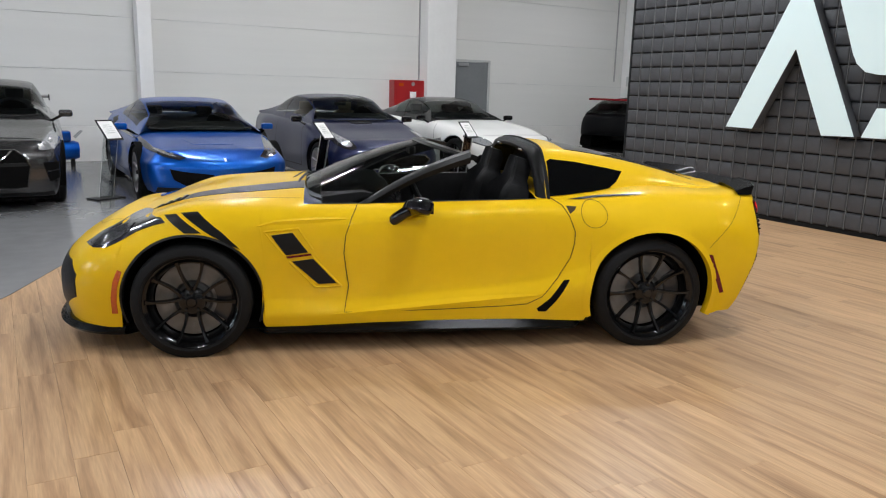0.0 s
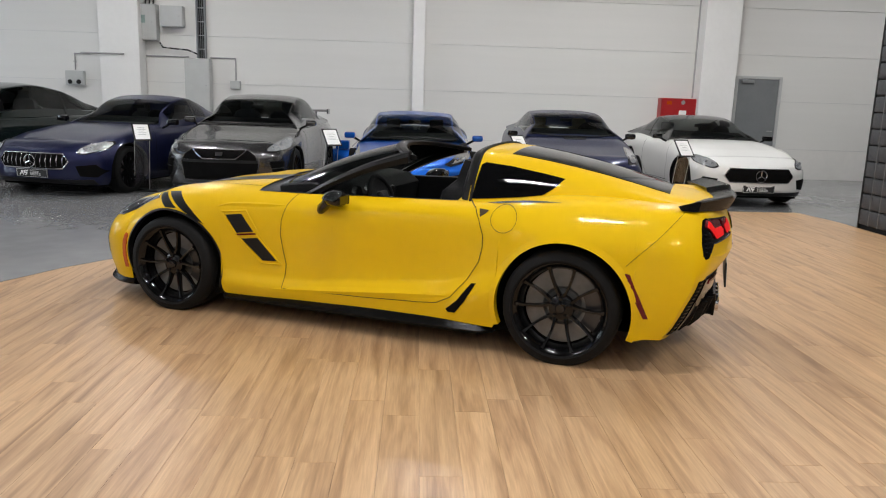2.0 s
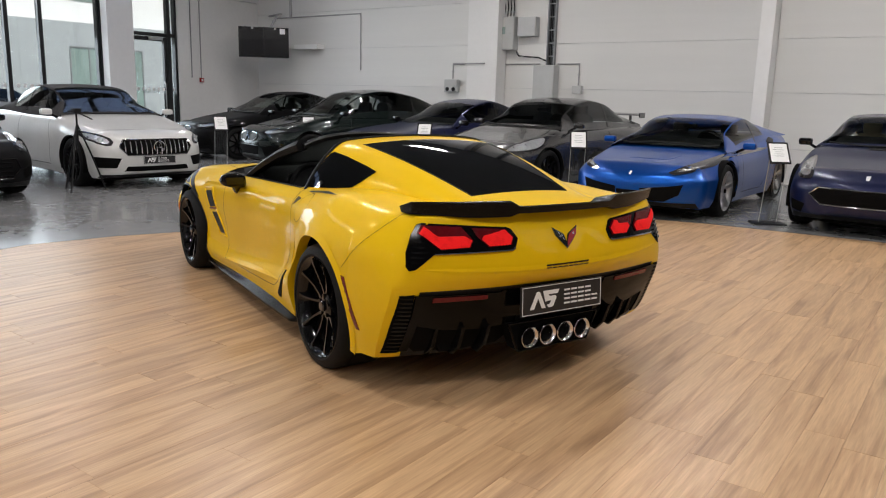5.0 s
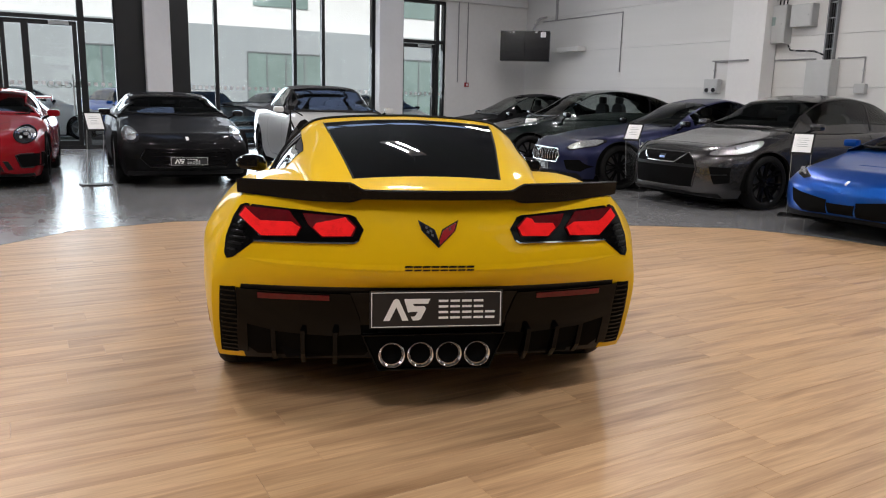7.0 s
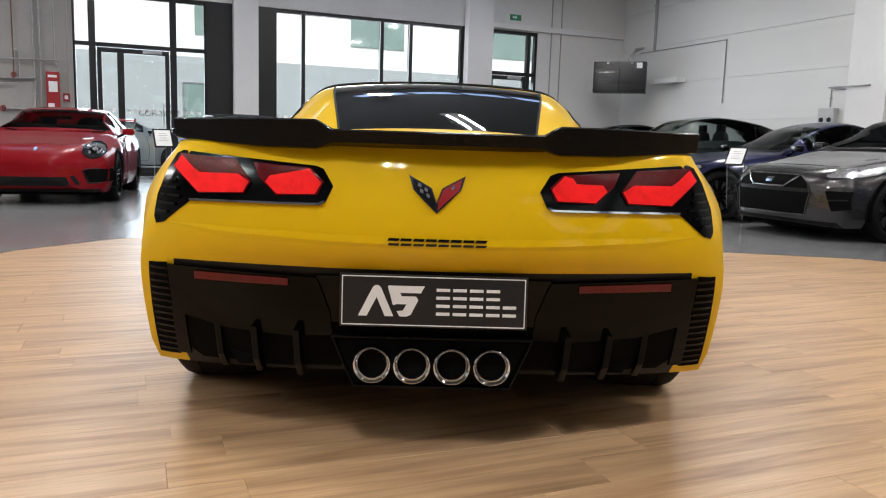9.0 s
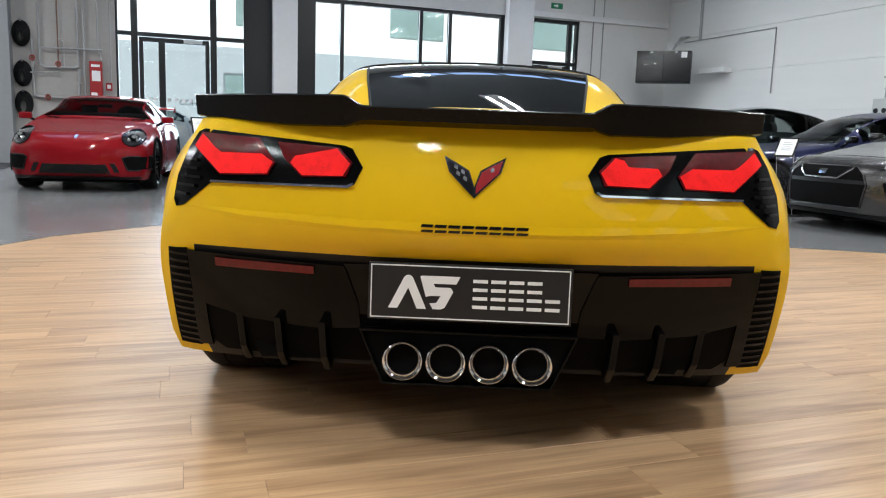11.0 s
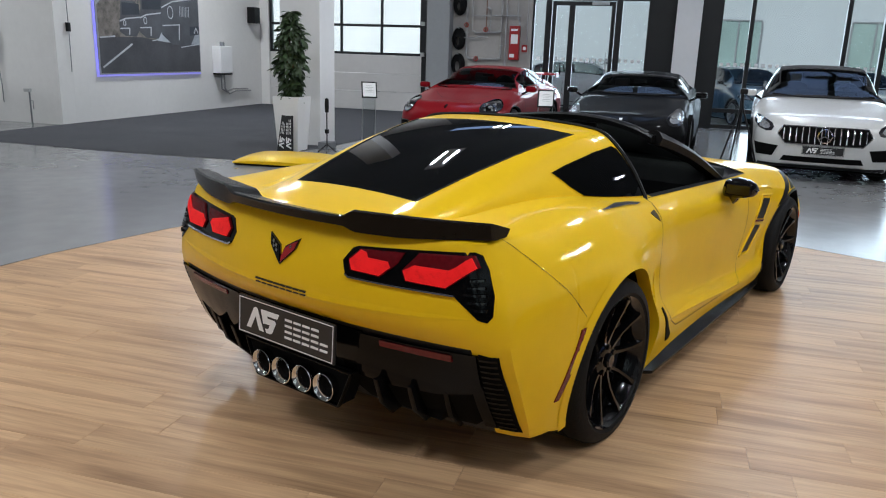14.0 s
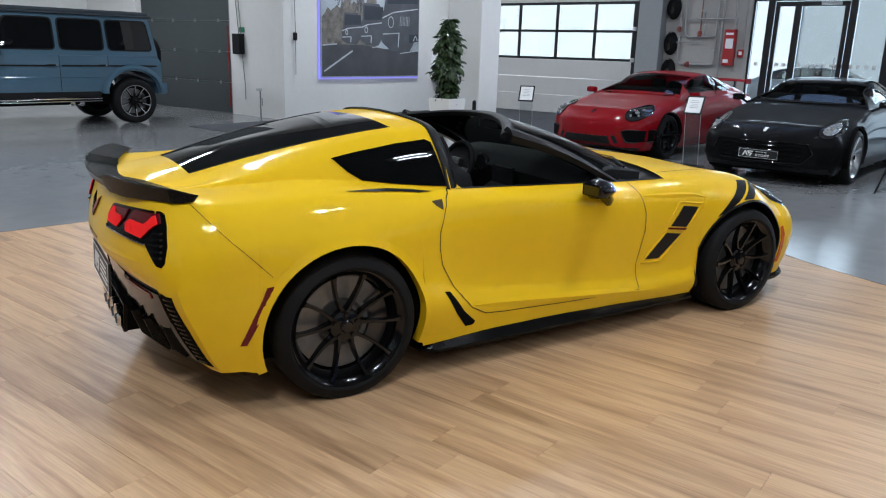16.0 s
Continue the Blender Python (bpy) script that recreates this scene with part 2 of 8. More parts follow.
WALL_PAINT = mat("white_plaster", (0.72, 0.71, 0.685), 0.75, 0, 0, 0.7, 0.06, 0.12, 25)
ROOF_GREY = mat("grey_roof_sheet", (0.07, 0.072, 0.075), 0.6, 0.1, 0, 0.6, 0.1)
GREY_COLUMN = mat("grey_column_paint", (0.27, 0.28, 0.285), 0.6, 0, 0, 0.8, 0.08, 0.08, 30)
COLUMN = mat("white_column_paint", (0.76, 0.755, 0.74), 0.6, 0, 0, 0.8, 0.05, 0.08, 30)
JOINT = mat("panel_joint", (0.55, 0.55, 0.55), 0.7, 0, 0, 3, 0.15)
EPOXY = mat("grey_resin_floor", (0.205, 0.207, 0.21), 0.20, 0, 0, 0.35, 0.16, 0.03, 6, 0.08)
CARPET = mat("dark_carpet", (0.055, 0.057, 0.065), 0.95, 0, 0, 1.1, 0.2, 0.6, 500)
WOOD = wood_mat("oak_plank")
UNDERLAY = mat("plank_underlay", (0.06, 0.038, 0.022), 0.9, 0, 0, 4, 0.2)
PAD_EDGE_LIGHT = mat("pad_edge_light", (0.15, 0.155, 0.16), 0.8, 0, 0, 8, 0.2)
PAD = mat("charcoal_pad_fabric", (0.046, 0.049, 0.055), 0.50, 0, 0, 2.2, 0.18, 0.35, 420, per_object=0.10)
FRAME_BLACK = mat("anthracite_frame", (0.010, 0.011, 0.012), 0.4, 0.2, 0, 4, 0.15)
GREY_METAL = mat("grey_metal", (0.23, 0.24, 0.25), 0.45, 0.3, 0, 2, 0.1)
STEEL = mat("galvanised_steel", (0.42, 0.43, 0.43), 0.42, 0.7, 0, 6, 0.15)
PLASTIC_GREY = mat("grey_plastic", (0.48, 0.49, 0.48), 0.5, 0, 0, 5, 0.06)
RED_METAL = mat("red_enamel", (0.34, 0.010, 0.012), 0.4, 0, 0.3, 3, 0.1)
WHITE = mat("white_matt", (0.80, 0.80, 0.79), 0.5, 0, 0, 3, 0.04)
PAPER = mat("white_paper", (0.84, 0.84, 0.83), 0.6, 0, 0, 3, 0.03)
GREY_TEXT = mat("grey_print", (0.30, 0.30, 0.30), 0.6, 0, 0, 3, 0.05)
ACRYLIC = glass_mat("acrylic", (0.86, 0.88, 0.88))
LETTER_FACE = emit_mat("lit_letter_face", (0.62, 0.74, 0.74), 0.26)
SKYLIGHT = emit_mat("opal_skylight", (0.45, 0.62, 1.0), 1.3)
LETTER_SIDE = mat("letter_side", (0.10, 0.105, 0.11), 0.35, 0.3, 0, 3, 0.1)
LEAF = mat("leaf_green", (0.045, 0.075, 0.028), 0.45, 0, 0.2, 6, 0.4, per_object=0.2)
BARK = mat("bark", (0.10, 0.065, 0.04), 0.9, 0, 0, 12, 0.3, 0.8, 60)
GREEN_SIGN = mat("green_sign", (0.02, 0.22, 0.09), 0.4, 0, 0, 3, 0.1)
SCREEN = mat("dark_screen", (0.012, 0.012, 0.013), 0.15, 0, 0.4, 4, 0.2)
GREY_DOOR = mat("dark_sectional_door", (0.052, 0.062, 0.064), 0.42, 0.1, 0, 0.8, 0.1, 0.05, 60)
PALE_DOOR = mat("pale_sectional_door", (0.56, 0.55, 0.53), 0.5, 0, 0, 0.8, 0.07, 0.05, 60)
PIPE_GREY = mat("pipe_paint", (0.36, 0.36, 0.355), 0.5, 0.3, 0, 6, 0.12)
PIPE_COPPER = mat("copper_pipe", (0.20, 0.11, 0.075), 0.45, 0.6, 0, 12, 0.25)
ASPHALT = mat("yard_paving", (0.30, 0.30, 0.29), 0.85, 0, 0, 0.6, 0.15, 0.3, 60)
FAR_WALL = mat("far_building_cladding", (0.88, 0.88, 0.87), 0.6, 0, 0, 0.3, 0.06)
FAR_GREY = mat("far_building_grey_panels", (0.40, 0.43, 0.44), 0.5, 0, 0, 0.3, 0.06)
FAR_GLASS = mat("far_building_glass", (0.24, 0.32, 0.30), 0.08, 0, 0, 0.6, 0.25)
BLUE_EDGE = emit_mat("blue_led_edge", (0.35, 0.32, 1.0), 0.9)


# ---- mesh helpers ----
def mesh_from(bm, name, smooth=None):
    bmesh.ops.recalc_face_normals(bm, faces=bm.faces)
    me = bpy.data.meshes.new(name)
    bm.to_mesh(me)
    bm.free()
    if smooth is not None:
        me.shade_smooth()
        me.set_sharp_from_angle(angle=radians(smooth))
    return me


def part(name, bm, material, parent=None, label="", smooth=None, at=None, kind=""):
    me = bm if isinstance(bm, bpy.types.Mesh) else mesh_from(bm, name, smooth)
    if material is not None and not me.materials:
        me.materials.append(material)
    ob = new(name, me)
    if parent is not None:
        ob.parent = parent
    if at is not None:
        ob.matrix_basis = at
    return tagged(ob, label, kind=kind)


def thing(name, label, category, at=None, group="", kind=""):
    ob = new(name)
    ob.empty_display_size = 0.1
    if at is not None:
        ob.matrix_basis = at
    return tagged(ob, label, category, group, kind)


def box(bm, x0, x1, y0, y1, z0, z1, bevel=0.0, m=None):
    """A box into bm, with rounded edges if bevel is given."""
    r = bmesh.ops.create_cube(bm, size=1.0)
    vs = r["verts"]
    for v in vs:
        v.co = Vector(((x0 + x1) / 2 + v.co.x * (x1 - x0), (y0 + y1) / 2 + v.co.y * (y1 - y0), (z0 + z1) / 2 + v.co.z * (z1 - z0)))
    if bevel:
        es = list({e for v in vs for e in v.link_edges})
        r = bmesh.ops.bevel(bm, geom=es, offset=bevel, segments=2, affect="EDGES", profile=0.6)
        vs = list({v for f in r["faces"] for v in f.verts} | {v for v in vs if v.is_valid})
    if m is not None:
        bmesh.ops.transform(bm, matrix=m, verts=vs)
    return vs


def bx(*a, **k):
    bm = bmesh.new()
    box(bm, *a, **k)
    return bm


def prism(bm, pts, axis, lo, hi, bevel=0.0):
    """A flat outline pushed along an axis from lo to hi; pts are in the other two axes, in order."""
    def at(p, w):
        a, b = p
        return {"x": (w, a, b), "y": (a, w, b), "z": (a, b, w)}[axis]
    lows, highs = [bm.verts.new(at(p, lo)) for p in pts], [bm.verts.new(at(p, hi)) for p in pts]
    fs = [bm.faces.new(lows), bm.faces.new(highs[::-1])]
    for i in range(len(pts)):
        j = (i + 1) % len(pts)
        fs.append(bm.faces.new((lows[i], highs[i], highs[j], lows[j])))
    if bevel:
        es = list({e for f in fs[:2] for e in f.edges})
        bmesh.ops.bevel(bm, geom=es, offset=bevel, segments=2, affect="EDGES", profile=0.6)


def pr(pts, axis, lo, hi, bevel=0.0):
    bm = bmesh.new()
    prism(bm, pts, axis, lo, hi, bevel)
    return bm


def lathe(bm, profile, steps=32, m=None, axis="z", caps=True):
    """Turns (radius, height) points about an axis."""
    rings = []
    for r, h in profile:
        ring = []
        for i in range(steps):
            a = math.tau * i / steps
            c, s = r * math.cos(a), r * math.sin(a)
            p = Vector({"z": (c, s, h), "y": (c, h, s), "x": (h, c, s)}[axis])
            ring.append(bm.verts.new(m @ p if m is not None else p))
        rings.append(ring)
    for a, b in zip(rings, rings[1:]):
        for i in range(steps):
            j = (i + 1) % steps
            bm.faces.new((a[i], a[j], b[j], b[i]))
    for ring, (r, h) in ((rings[0], profile[0]), (rings[-1], profile[-1])):
        if r > 1e-4 and caps:
            bm.faces.new(ring)


def la(profile, steps=32, axis="z", m=None, caps=True):
    bm = bmesh.new()
    lathe(bm, profile, steps, m, axis, caps)
    return bm


def tube(bm, pts, r, sides=8, closed=False):
    """A round bar along points."""
    pts = [Vector(p) for p in pts]
    rings, up = [], None
    for i, p in enumerate(pts):
        a = pts[(i - 1) % len(pts)] if closed or i else p
        b = pts[(i + 1) % len(pts)] if closed or i < len(pts) - 1 else p
        d = (b - a).normalized()
        if up is None:
            up = d.orthogonal().normalized()
        up = (up - d * up.dot(d)).normalized()
        side = d.cross(up)
        rings.append([bm.verts.new(p + r * (math.cos(math.tau * k / sides) * up + math.sin(math.tau * k / sides) * side)) for k in range(sides)])
    n = len(rings)
    for i in range(n if closed else n - 1):
        a, b = rings[i], rings[(i + 1) % n]
        for k in range(sides):
            j = (k + 1) % sides
            bm.faces.new((a[k], a[j], b[j], b[k]))
    if not closed:
        bm.faces.new(rings[0])
        bm.faces.new(rings[-1])


def tb(pts, r, sides=8, closed=False):
    bm = bmesh.new()
    tube(bm, pts, r, sides, closed)
    return bm


# ---- the hall ----
WEST, NORTH, CEIL = -11.75, 16.40, 5.9
EAST, SOUTH = 18.5, -13.0
PADX, PADY = 8.57, 9.31

part("floor", bx(WEST, EAST, SOUTH, NORTH, -0.30, 0.0), EPOXY, label="polished grey resin showroom floor", kind="structure")
tagged(bpy.data.objects["floor"], category="floor")

# the wooden area: a gently curved edge round the display car
EDGE = [(8.57, -6.0), (8.57, 9.40), (8.4, 10.62), (5.9, 10.52), (3.6, 10.36), (2.36, 10.05), (1.75, 9.7), (1.10, 8.6), (0.58, 7.5),
        (0.16, 6.6), (-0.25, 5.95), (-0.62, 5.1), (-0.80, 4.3), (-0.62, 3.4), (0.0, 2.68), (0.9, 2.12), (1.8, 1.74), (2.8, 1.46), (4.0, 1.28), (5.4, 0.6), (6.2, -1.2), (6.4, -6.0)]


def inside_wood(x, y):
    hit = False
    for i in range(len(EDGE)):
        (x0, y0), (x1, y1) = EDGE[i - 1], EDGE[i]
        if (y0 > y) != (y1 > y) and x < x0 + (y - y0) / (y1 - y0) * (x1 - x0):
            hit = not hit
    return hit


part("wood_underlay", pr(EDGE, "z", 0.001, 0.004), UNDERLAY, label="dark underlay below the oak planks", kind="structure")
part("carpet", pr([(-2.05, -5.0), (-1.92, -2.3), (-2.05, 0.2), (-4.4, 0.58), (-7.0, 0.60), (-11.7, 0.55), (-11.7, -4.98)], "z", 0.001, 0.008), CARPET,
     label="dark grey carpet along the poster wall", kind="structure")

# north wall: horizontal sandwich panels, each with its joint
north = part("wall_north", bx(WEST - 0.3, EAST + 0.3, NORTH + 0.03, NORTH + 0.35, 0, CEIL), JOINT, label="white sandwich panel wall with fine horizontal joints", kind="structure")
for z0, z1 in ((0.66, 1.70), (1.70, 2.68), (2.68, 3.66), (3.66, 4.64), (4.64, CEIL)):
    for x0, x1 in ((WEST, -3.45), (-3.45, 2.6), (2.6, 9.3), (9.3, EAST)):
        bm = bx(x0 + 0.004, x1 - 0.004, NORTH, NORTH + 0.05, z0 + 0.0035, z1 - 0.0035, 0.004)
        part("wall_panel", bm, WALL_WHITE, north)
part("plinth_north", bx(WEST, EAST, NORTH - 0.03, NORTH + 0.03, 0, 0.655, 0.005), WALL_PAINT, label="white plinth below the panel wall", kind="structure")


def column(x0, x1, y0, y1, z1, label, material=COLUMN):
    part("column", bx(x0, x1, y0, y1, 0, z1, 0.012), material, label=label, kind="structure")


column(2.565, 2.81, NORTH - 0.45, NORTH - 0.031, CEIL, "slim white steel column on the panel wall")
column(8.73, 9.49, NORTH - 0.40, NORTH - 0.031, CEIL, "broad white column on the panel wall")
column(-3.92, -3.10, NORTH - 0.42, NORTH - 0.031, CEIL, "broad white column on the panel wall")
column(15.0, 15.3, NORTH - 0.42, NORTH - 0.031, CEIL, "white corner column")

# closing walls and the roof
part("wall_east", bx(EAST, EAST + 0.3, SOUTH, NORTH, 0, CEIL), WALL_PAINT, label="white plastered wall", kind="structure")
part("wall_south", bx(WEST - 0.3, EAST + 0.3, SOUTH - 0.3, SOUTH, 0, CEIL), WALL_PAINT, label="white plastered wall", kind="structure")
bm = bmesh.new()
SKY_X = [(-9.6, -8.2)]
cuts = [WEST - 0.3] + [v for s in SKY_X for v in s] + [EAST + 0.3]
for i in range(0, len(cuts), 2):
    box(bm, cuts[i], cuts[i + 1], SOUTH - 0.3, NORTH + 0.35, CEIL, CEIL + 0.3)
for s in SKY_X:
    for y0, y1 in ((SOUTH - 0.3, 0.4), (6.2, 7.3), (13.4, NORTH + 0.35)):
        box(bm, s[0], s[1], y0, y1, CEIL + 0.001, CEIL + 0.3)
part("ceiling", bm, ROOF_GREY, label="grey sheet roof of the hall", kind="structure")
for s in SKY_X:
    for y0, y1 in ((0.4, 6.2), (7.3, 13.4)):
        bm = bmesh.new()
        for k in range(5):
            y = y0 + (y1 - y0) * k / 4
            box(bm, s[0] + 0.01, s[1] - 0.01, y - 0.07, y + 0.07, CEIL + 0.05, CEIL + 0.15)
        part("skylight_panel", bx(s[0], s[1], y0, y1, CEIL + 0.18, CEIL + 0.20), SKYLIGHT, label="bluish daylight panel of a skylight", kind="structure")
        part("skylight_frame", bm, FRAME_BLACK, label="black glazing bars of a skylight", kind="structure")
for lx, ly in LAMP_ROWS:
    lampbox = thing("ceiling_light", "slim white twin-tube ceiling light", "light", pose(lx, ly, LAMP_Z + 0.02), "linear lights under the roof")
    part("housing", bx(-0.78, 0.78, -0.19, 0.19, 0.0, 0.06, 0.01), WHITE, lampbox)
    for sx in (-.6, .6):
        part("rod", tb([(sx, 0, 0.06), (sx, 0, CEIL - LAMP_Z - 0.015)], 0.006, 6), STEEL, lampbox)

# west front: solid pieces, glazed bays, dark panels
HEAD = 3.97


def west_solid(y0, y1, z0, z1, material=WALL_PAINT, name="wall_west", x0=WEST - 0.3, x1=WEST):
    part(name, bx(x0, x1, y0, y1, z0, z1), material, label="white plastered wall of the glazed front", kind="structure")


west_solid(13.66, NORTH + 0.03, 0, CEIL)
# this stretch is a darker beige-grey than the rest of the front
west_solid(-0.20, 2.36, 0, CEIL, NICHE_GREY)
west_solid(2.36, 13.66, HEAD, CEIL)
west_solid(-5.0, -0.20, 3.05, CEIL)
west_solid(-5.3, -4.75, 0, 3.05)
column(WEST + 0.002, WEST + 0.28, 5.69, 6.24, CEIL, "white column in the glazed front")
column(WEST + 0.002, WEST + 0.28, 11.5, 12.2, CEIL, "white column in the glazed front")
column(WEST + 0.002, WEST + 0.35, -0.20, 0.38, CEIL, "grey column beside the sectional door", GREY_COLUMN)
west_solid(5.11, 6.66, 0, HEAD, FRAME_BLACK, "dark_panel", WEST - 0.2, WEST - 0.002)
west_solid(11.48, 12.22, 0, HEAD, FRAME_BLACK, "dark_panel", WEST - 0.2, WEST - 0.002)


def glazing(name, y0, y1, z0, z1, mullions, rails, label):
    """A framed bay: posts, rails and a pane in every field."""
    w = thing(name, label, "window", pose(WEST, 0, 0), kind="structure")
    ys = [y0] + [m for m, _ in mullions] + [y1]
    half = [0.045] + [h for _, h in mullions] + [0.045]
    bm = bmesh.new()
    for y, h in zip(ys, half):
        box(bm, -0.17, -0.04, y - h, y + h, z0, z1, 0.004)
    for z in rails + [z0 + 0.05, z1 - 0.04]:
        box(bm, -0.165, -0.045, y0, y1, z - 0.045, z + 0.045, 0.004)
    part("window_frame", bm, FRAME_BLACK, w)
    zs = [z0] + rails + [z1]
    for a, b in zip(ys, ys[1:]):
        for c, d in zip(zs, zs[1:]):
            p = part("pane", bx(-0.115, -0.105, a + 0.01, b - 0.01, c + 0.01, d - 0.01), CLEAR, w)
            p.visible_shadow = False
    return w


glazing("window_1", 6.66, 11.46, 0.0, HEAD, [(7.34, 0.045), (9.30, 0.045), (10.06, 0.045)], [0.42], "tall black framed glazing onto the yard")
entrance = glazing("window_2", 2.36, 5.11, 0.0, HEAD, [(2.74, 0.07), (4.40, 0.07)], [2.86], "black framed entrance bay with glass door")
exitbay = glazing("window_3", 12.22, 13.64, 0.0, HEAD, [(13.42, 0.05)], [2.86], "black framed emergency exit bay")
for holder, y0, y1, hs in ((entrance, 2.83, 4.31, [3.30]), (exitbay, 12.30, 13.36, [])):
    bm = bmesh.new()
    for y, h in [(y0 + 0.045, 0.045), (y1 - 0.045, 0.045)] + [(v, 0.07) for v in hs]:
        box(bm, -0.15, -0.055, y - h, y + h, 0.02, 2.80, 0.004)
    for z0, z1 in ((0.02, 0.20), (2.70, 2.80)):
        box(bm, -0.147, -0.058, y0, y1, z0, z1, 0.004)
    part("door_leaf", bm, FRAME_BLACK, holder, "black door leaf frame")
    part("door_closer", bx(-0.05, 0.0, y1 - 0.55, y1 - 0.15, 2.72, 2.79, 0.008), STEEL, holder, "grey overhead door closer")
    part("push_bar", tb([(-0.02, y1 - 0.14, 0.75), (0.03, y1 - 0.14, 0.8), (0.03, y1 - 0.14, 1.6), (-0.02, y1 - 0.14, 1.65)], 0.014), STEEL, holder, "upright steel pull bar")
# frosted squares across the panes, and the entrance lettering read from outside
for holder, y0, y1 in ((entrance, 2.5, 5.0), (bpy.data.objects["window_1"], 6.75, 11.4), (exitbay, 12.3, 13.6)):
    bm = bmesh.new()
    y = y0
    while y < y1:
        box(bm, -0.103, -0.101, y, y + 0.075, 1.42, 1.50)
        y += 0.15
    part("frosted_marks", bm, WHITE, holder, "row of small white squares on the glass")


def lettering(text, size, material, parent, at, depth=0.002, label=""):
    cu = bpy.data.curves.new("lettering", "FONT")
    cu.body, cu.size, cu.extrude, cu.align_x = text, size, depth, "CENTER"
    tmp = bpy.data.objects.new("lettering", cu)
    me = bpy.data.meshes.new_from_object(tmp)
    bpy.data.objects.remove(tmp)
    me.materials.clear()
    return part("lettering", me, material, parent, label, at=at)


lettering("VCHOD", 0.17, FRAME_BLACK, entrance, pose(-0.12, 3.95, 1.36, 90, 0, -90), label="dark word on the glass door")
lettering("VCHOD", 0.15, FRAME_BLACK, exitbay, pose(-0.12, 12.86, 1.36, 90, 0, -90), label="dark word on the glass door")

# pale sectional door with two rows of windows
sect = thing("sectional_door", "pale sectional garage door with two rows of windows", "garage door", pose(WEST, 0, 0), kind="structure")
for z0, z1 in ((0.0, 0.48), (0.48, 0.94), (0.94, 1.41), (2.86, 3.05)):
    part("panel", bx(-0.10, -0.05, -4.74, -0.21, z0 + 0.004, z1 - 0.004, 0.008), PALE_DOOR, sect)
DOOR_POSTS = (-4.71, -3.82, -2.66, -1.54, -0.47)
bm = bmesh.new()
for y in DOOR_POSTS:
    box(bm, -0.11, -0.04, y - 0.028, y + 0.028, 1.41, 2.86, 0.004)
for z in (1.44, 2.14, 2.83):
    box(bm, -0.108, -0.042, -4.74, -0.21, z - 0.032, z + 0.032, 0.004)
part("window_frame", bm, FRAME_BLACK, sect)
for y0, y1 in zip(DOOR_POSTS, DOOR_POSTS[1:]):
    for z0, z1 in ((1.47, 2.11), (2.17, 2.80)):
        p = part("pane", bx(-0.08, -0.07, y0 + 0.02, y1 - 0.02, z0 - 0.01, z1 + 0.01), CLEAR, sect)
        p.visible_shadow = False
part("guide_rail", bx(-0.03, 0.05, -0.42, -0.31, 0, 3.05, 0.006), FRAME_BLACK, sect, "dark guide rail")
for z in (0.7, 1.45, 2.2, 2.9):
    part("roller", bx(0.04, 0.09, -0.44, -0.34, z - 0.05, z + 0.05, 0.01), STEEL, sect, "steel roller bracket")

# poster wall and the recess with the dark door
PY = -5.0
part("wall_poster", bx(WEST, -4.80, PY - 0.3, PY, 0, CEIL), WALL_PAINT, label="white wall carrying a large framed picture", kind="structure")
part("wall_return", bx(-4.80, -4.45, -6.80, PY - 0.001, 0, CEIL), WALL_PAINT, label="white wall end beside the dark sectional door", kind="structure")
part("wall_door_side", bx(-4.80, -4.45, SOUTH, -10.6, 0, CEIL), WALL_PAINT, label="white wall beyond the dark sectional door", kind="structure")
part("wall_door_head", bx(-4.80, -4.45, -10.6, -6.80, 4.2, CEIL), WALL_PAINT, label="white wall above the dark sectional door", kind="structure")
dark = thing("sectional_door", "dark grey sectional garage door beside the off-roader", "garage door", pose(-4.62, 0, 0), kind="structure")
for k in range(6):
    part("panel", bx(-0.03, 0.03, -10.58, -6.82, 0.69 * k + 0.005, 0.69 * k + 0.685, 0.008), GREY_DOOR, dark)
    for y in (-10.1, -9.2, -8.3, -7.4):
        if k:
            part("hinge", bx(0.03, 0.045, y - 0.025, y + 0.025, 0.69 * k - 0.035, 0.69 * k + 0.035, 0.003), STEEL, dark)
part("guide_rail", bx(0.06, 0.14, -6.87, -6.81, 0, 4.2, 0.005), STEEL, dark)
part("cable", tb([(0.16, -6.90, 0.15), (0.17, -6.89, 1.2), (0.16, -6.90, 1.95)], 0.012), RED_METAL, dark, "red cable guard beside the rail")

# padded wall: a frame of charcoal pads (the pads themselves come last)
pads_wall = part("wall_padded", bx(PADX, PADX + 0.25, -6.0, PADY, 0, 4.4), GAP, label="dark wall covered with square charcoal pads", kind="structure")
part("pad_wall_edge", bx(PADX - 0.03, PADX + 0.25, PADY + 0.001, PADY + 0.03, 0, 4.4), FRAME_BLACK, label="dark end trim of the padded wall", kind="structure")

# the yard outside
part("yard", bx(-90, WEST - 0.31, -60, 70, -0.35, -0.05), ASPHALT, label="pale paved yard outside the glazed front", kind="structure")


# ---- vehicles: shared shaping ----
from mathutils.bvhtree import BVHTree


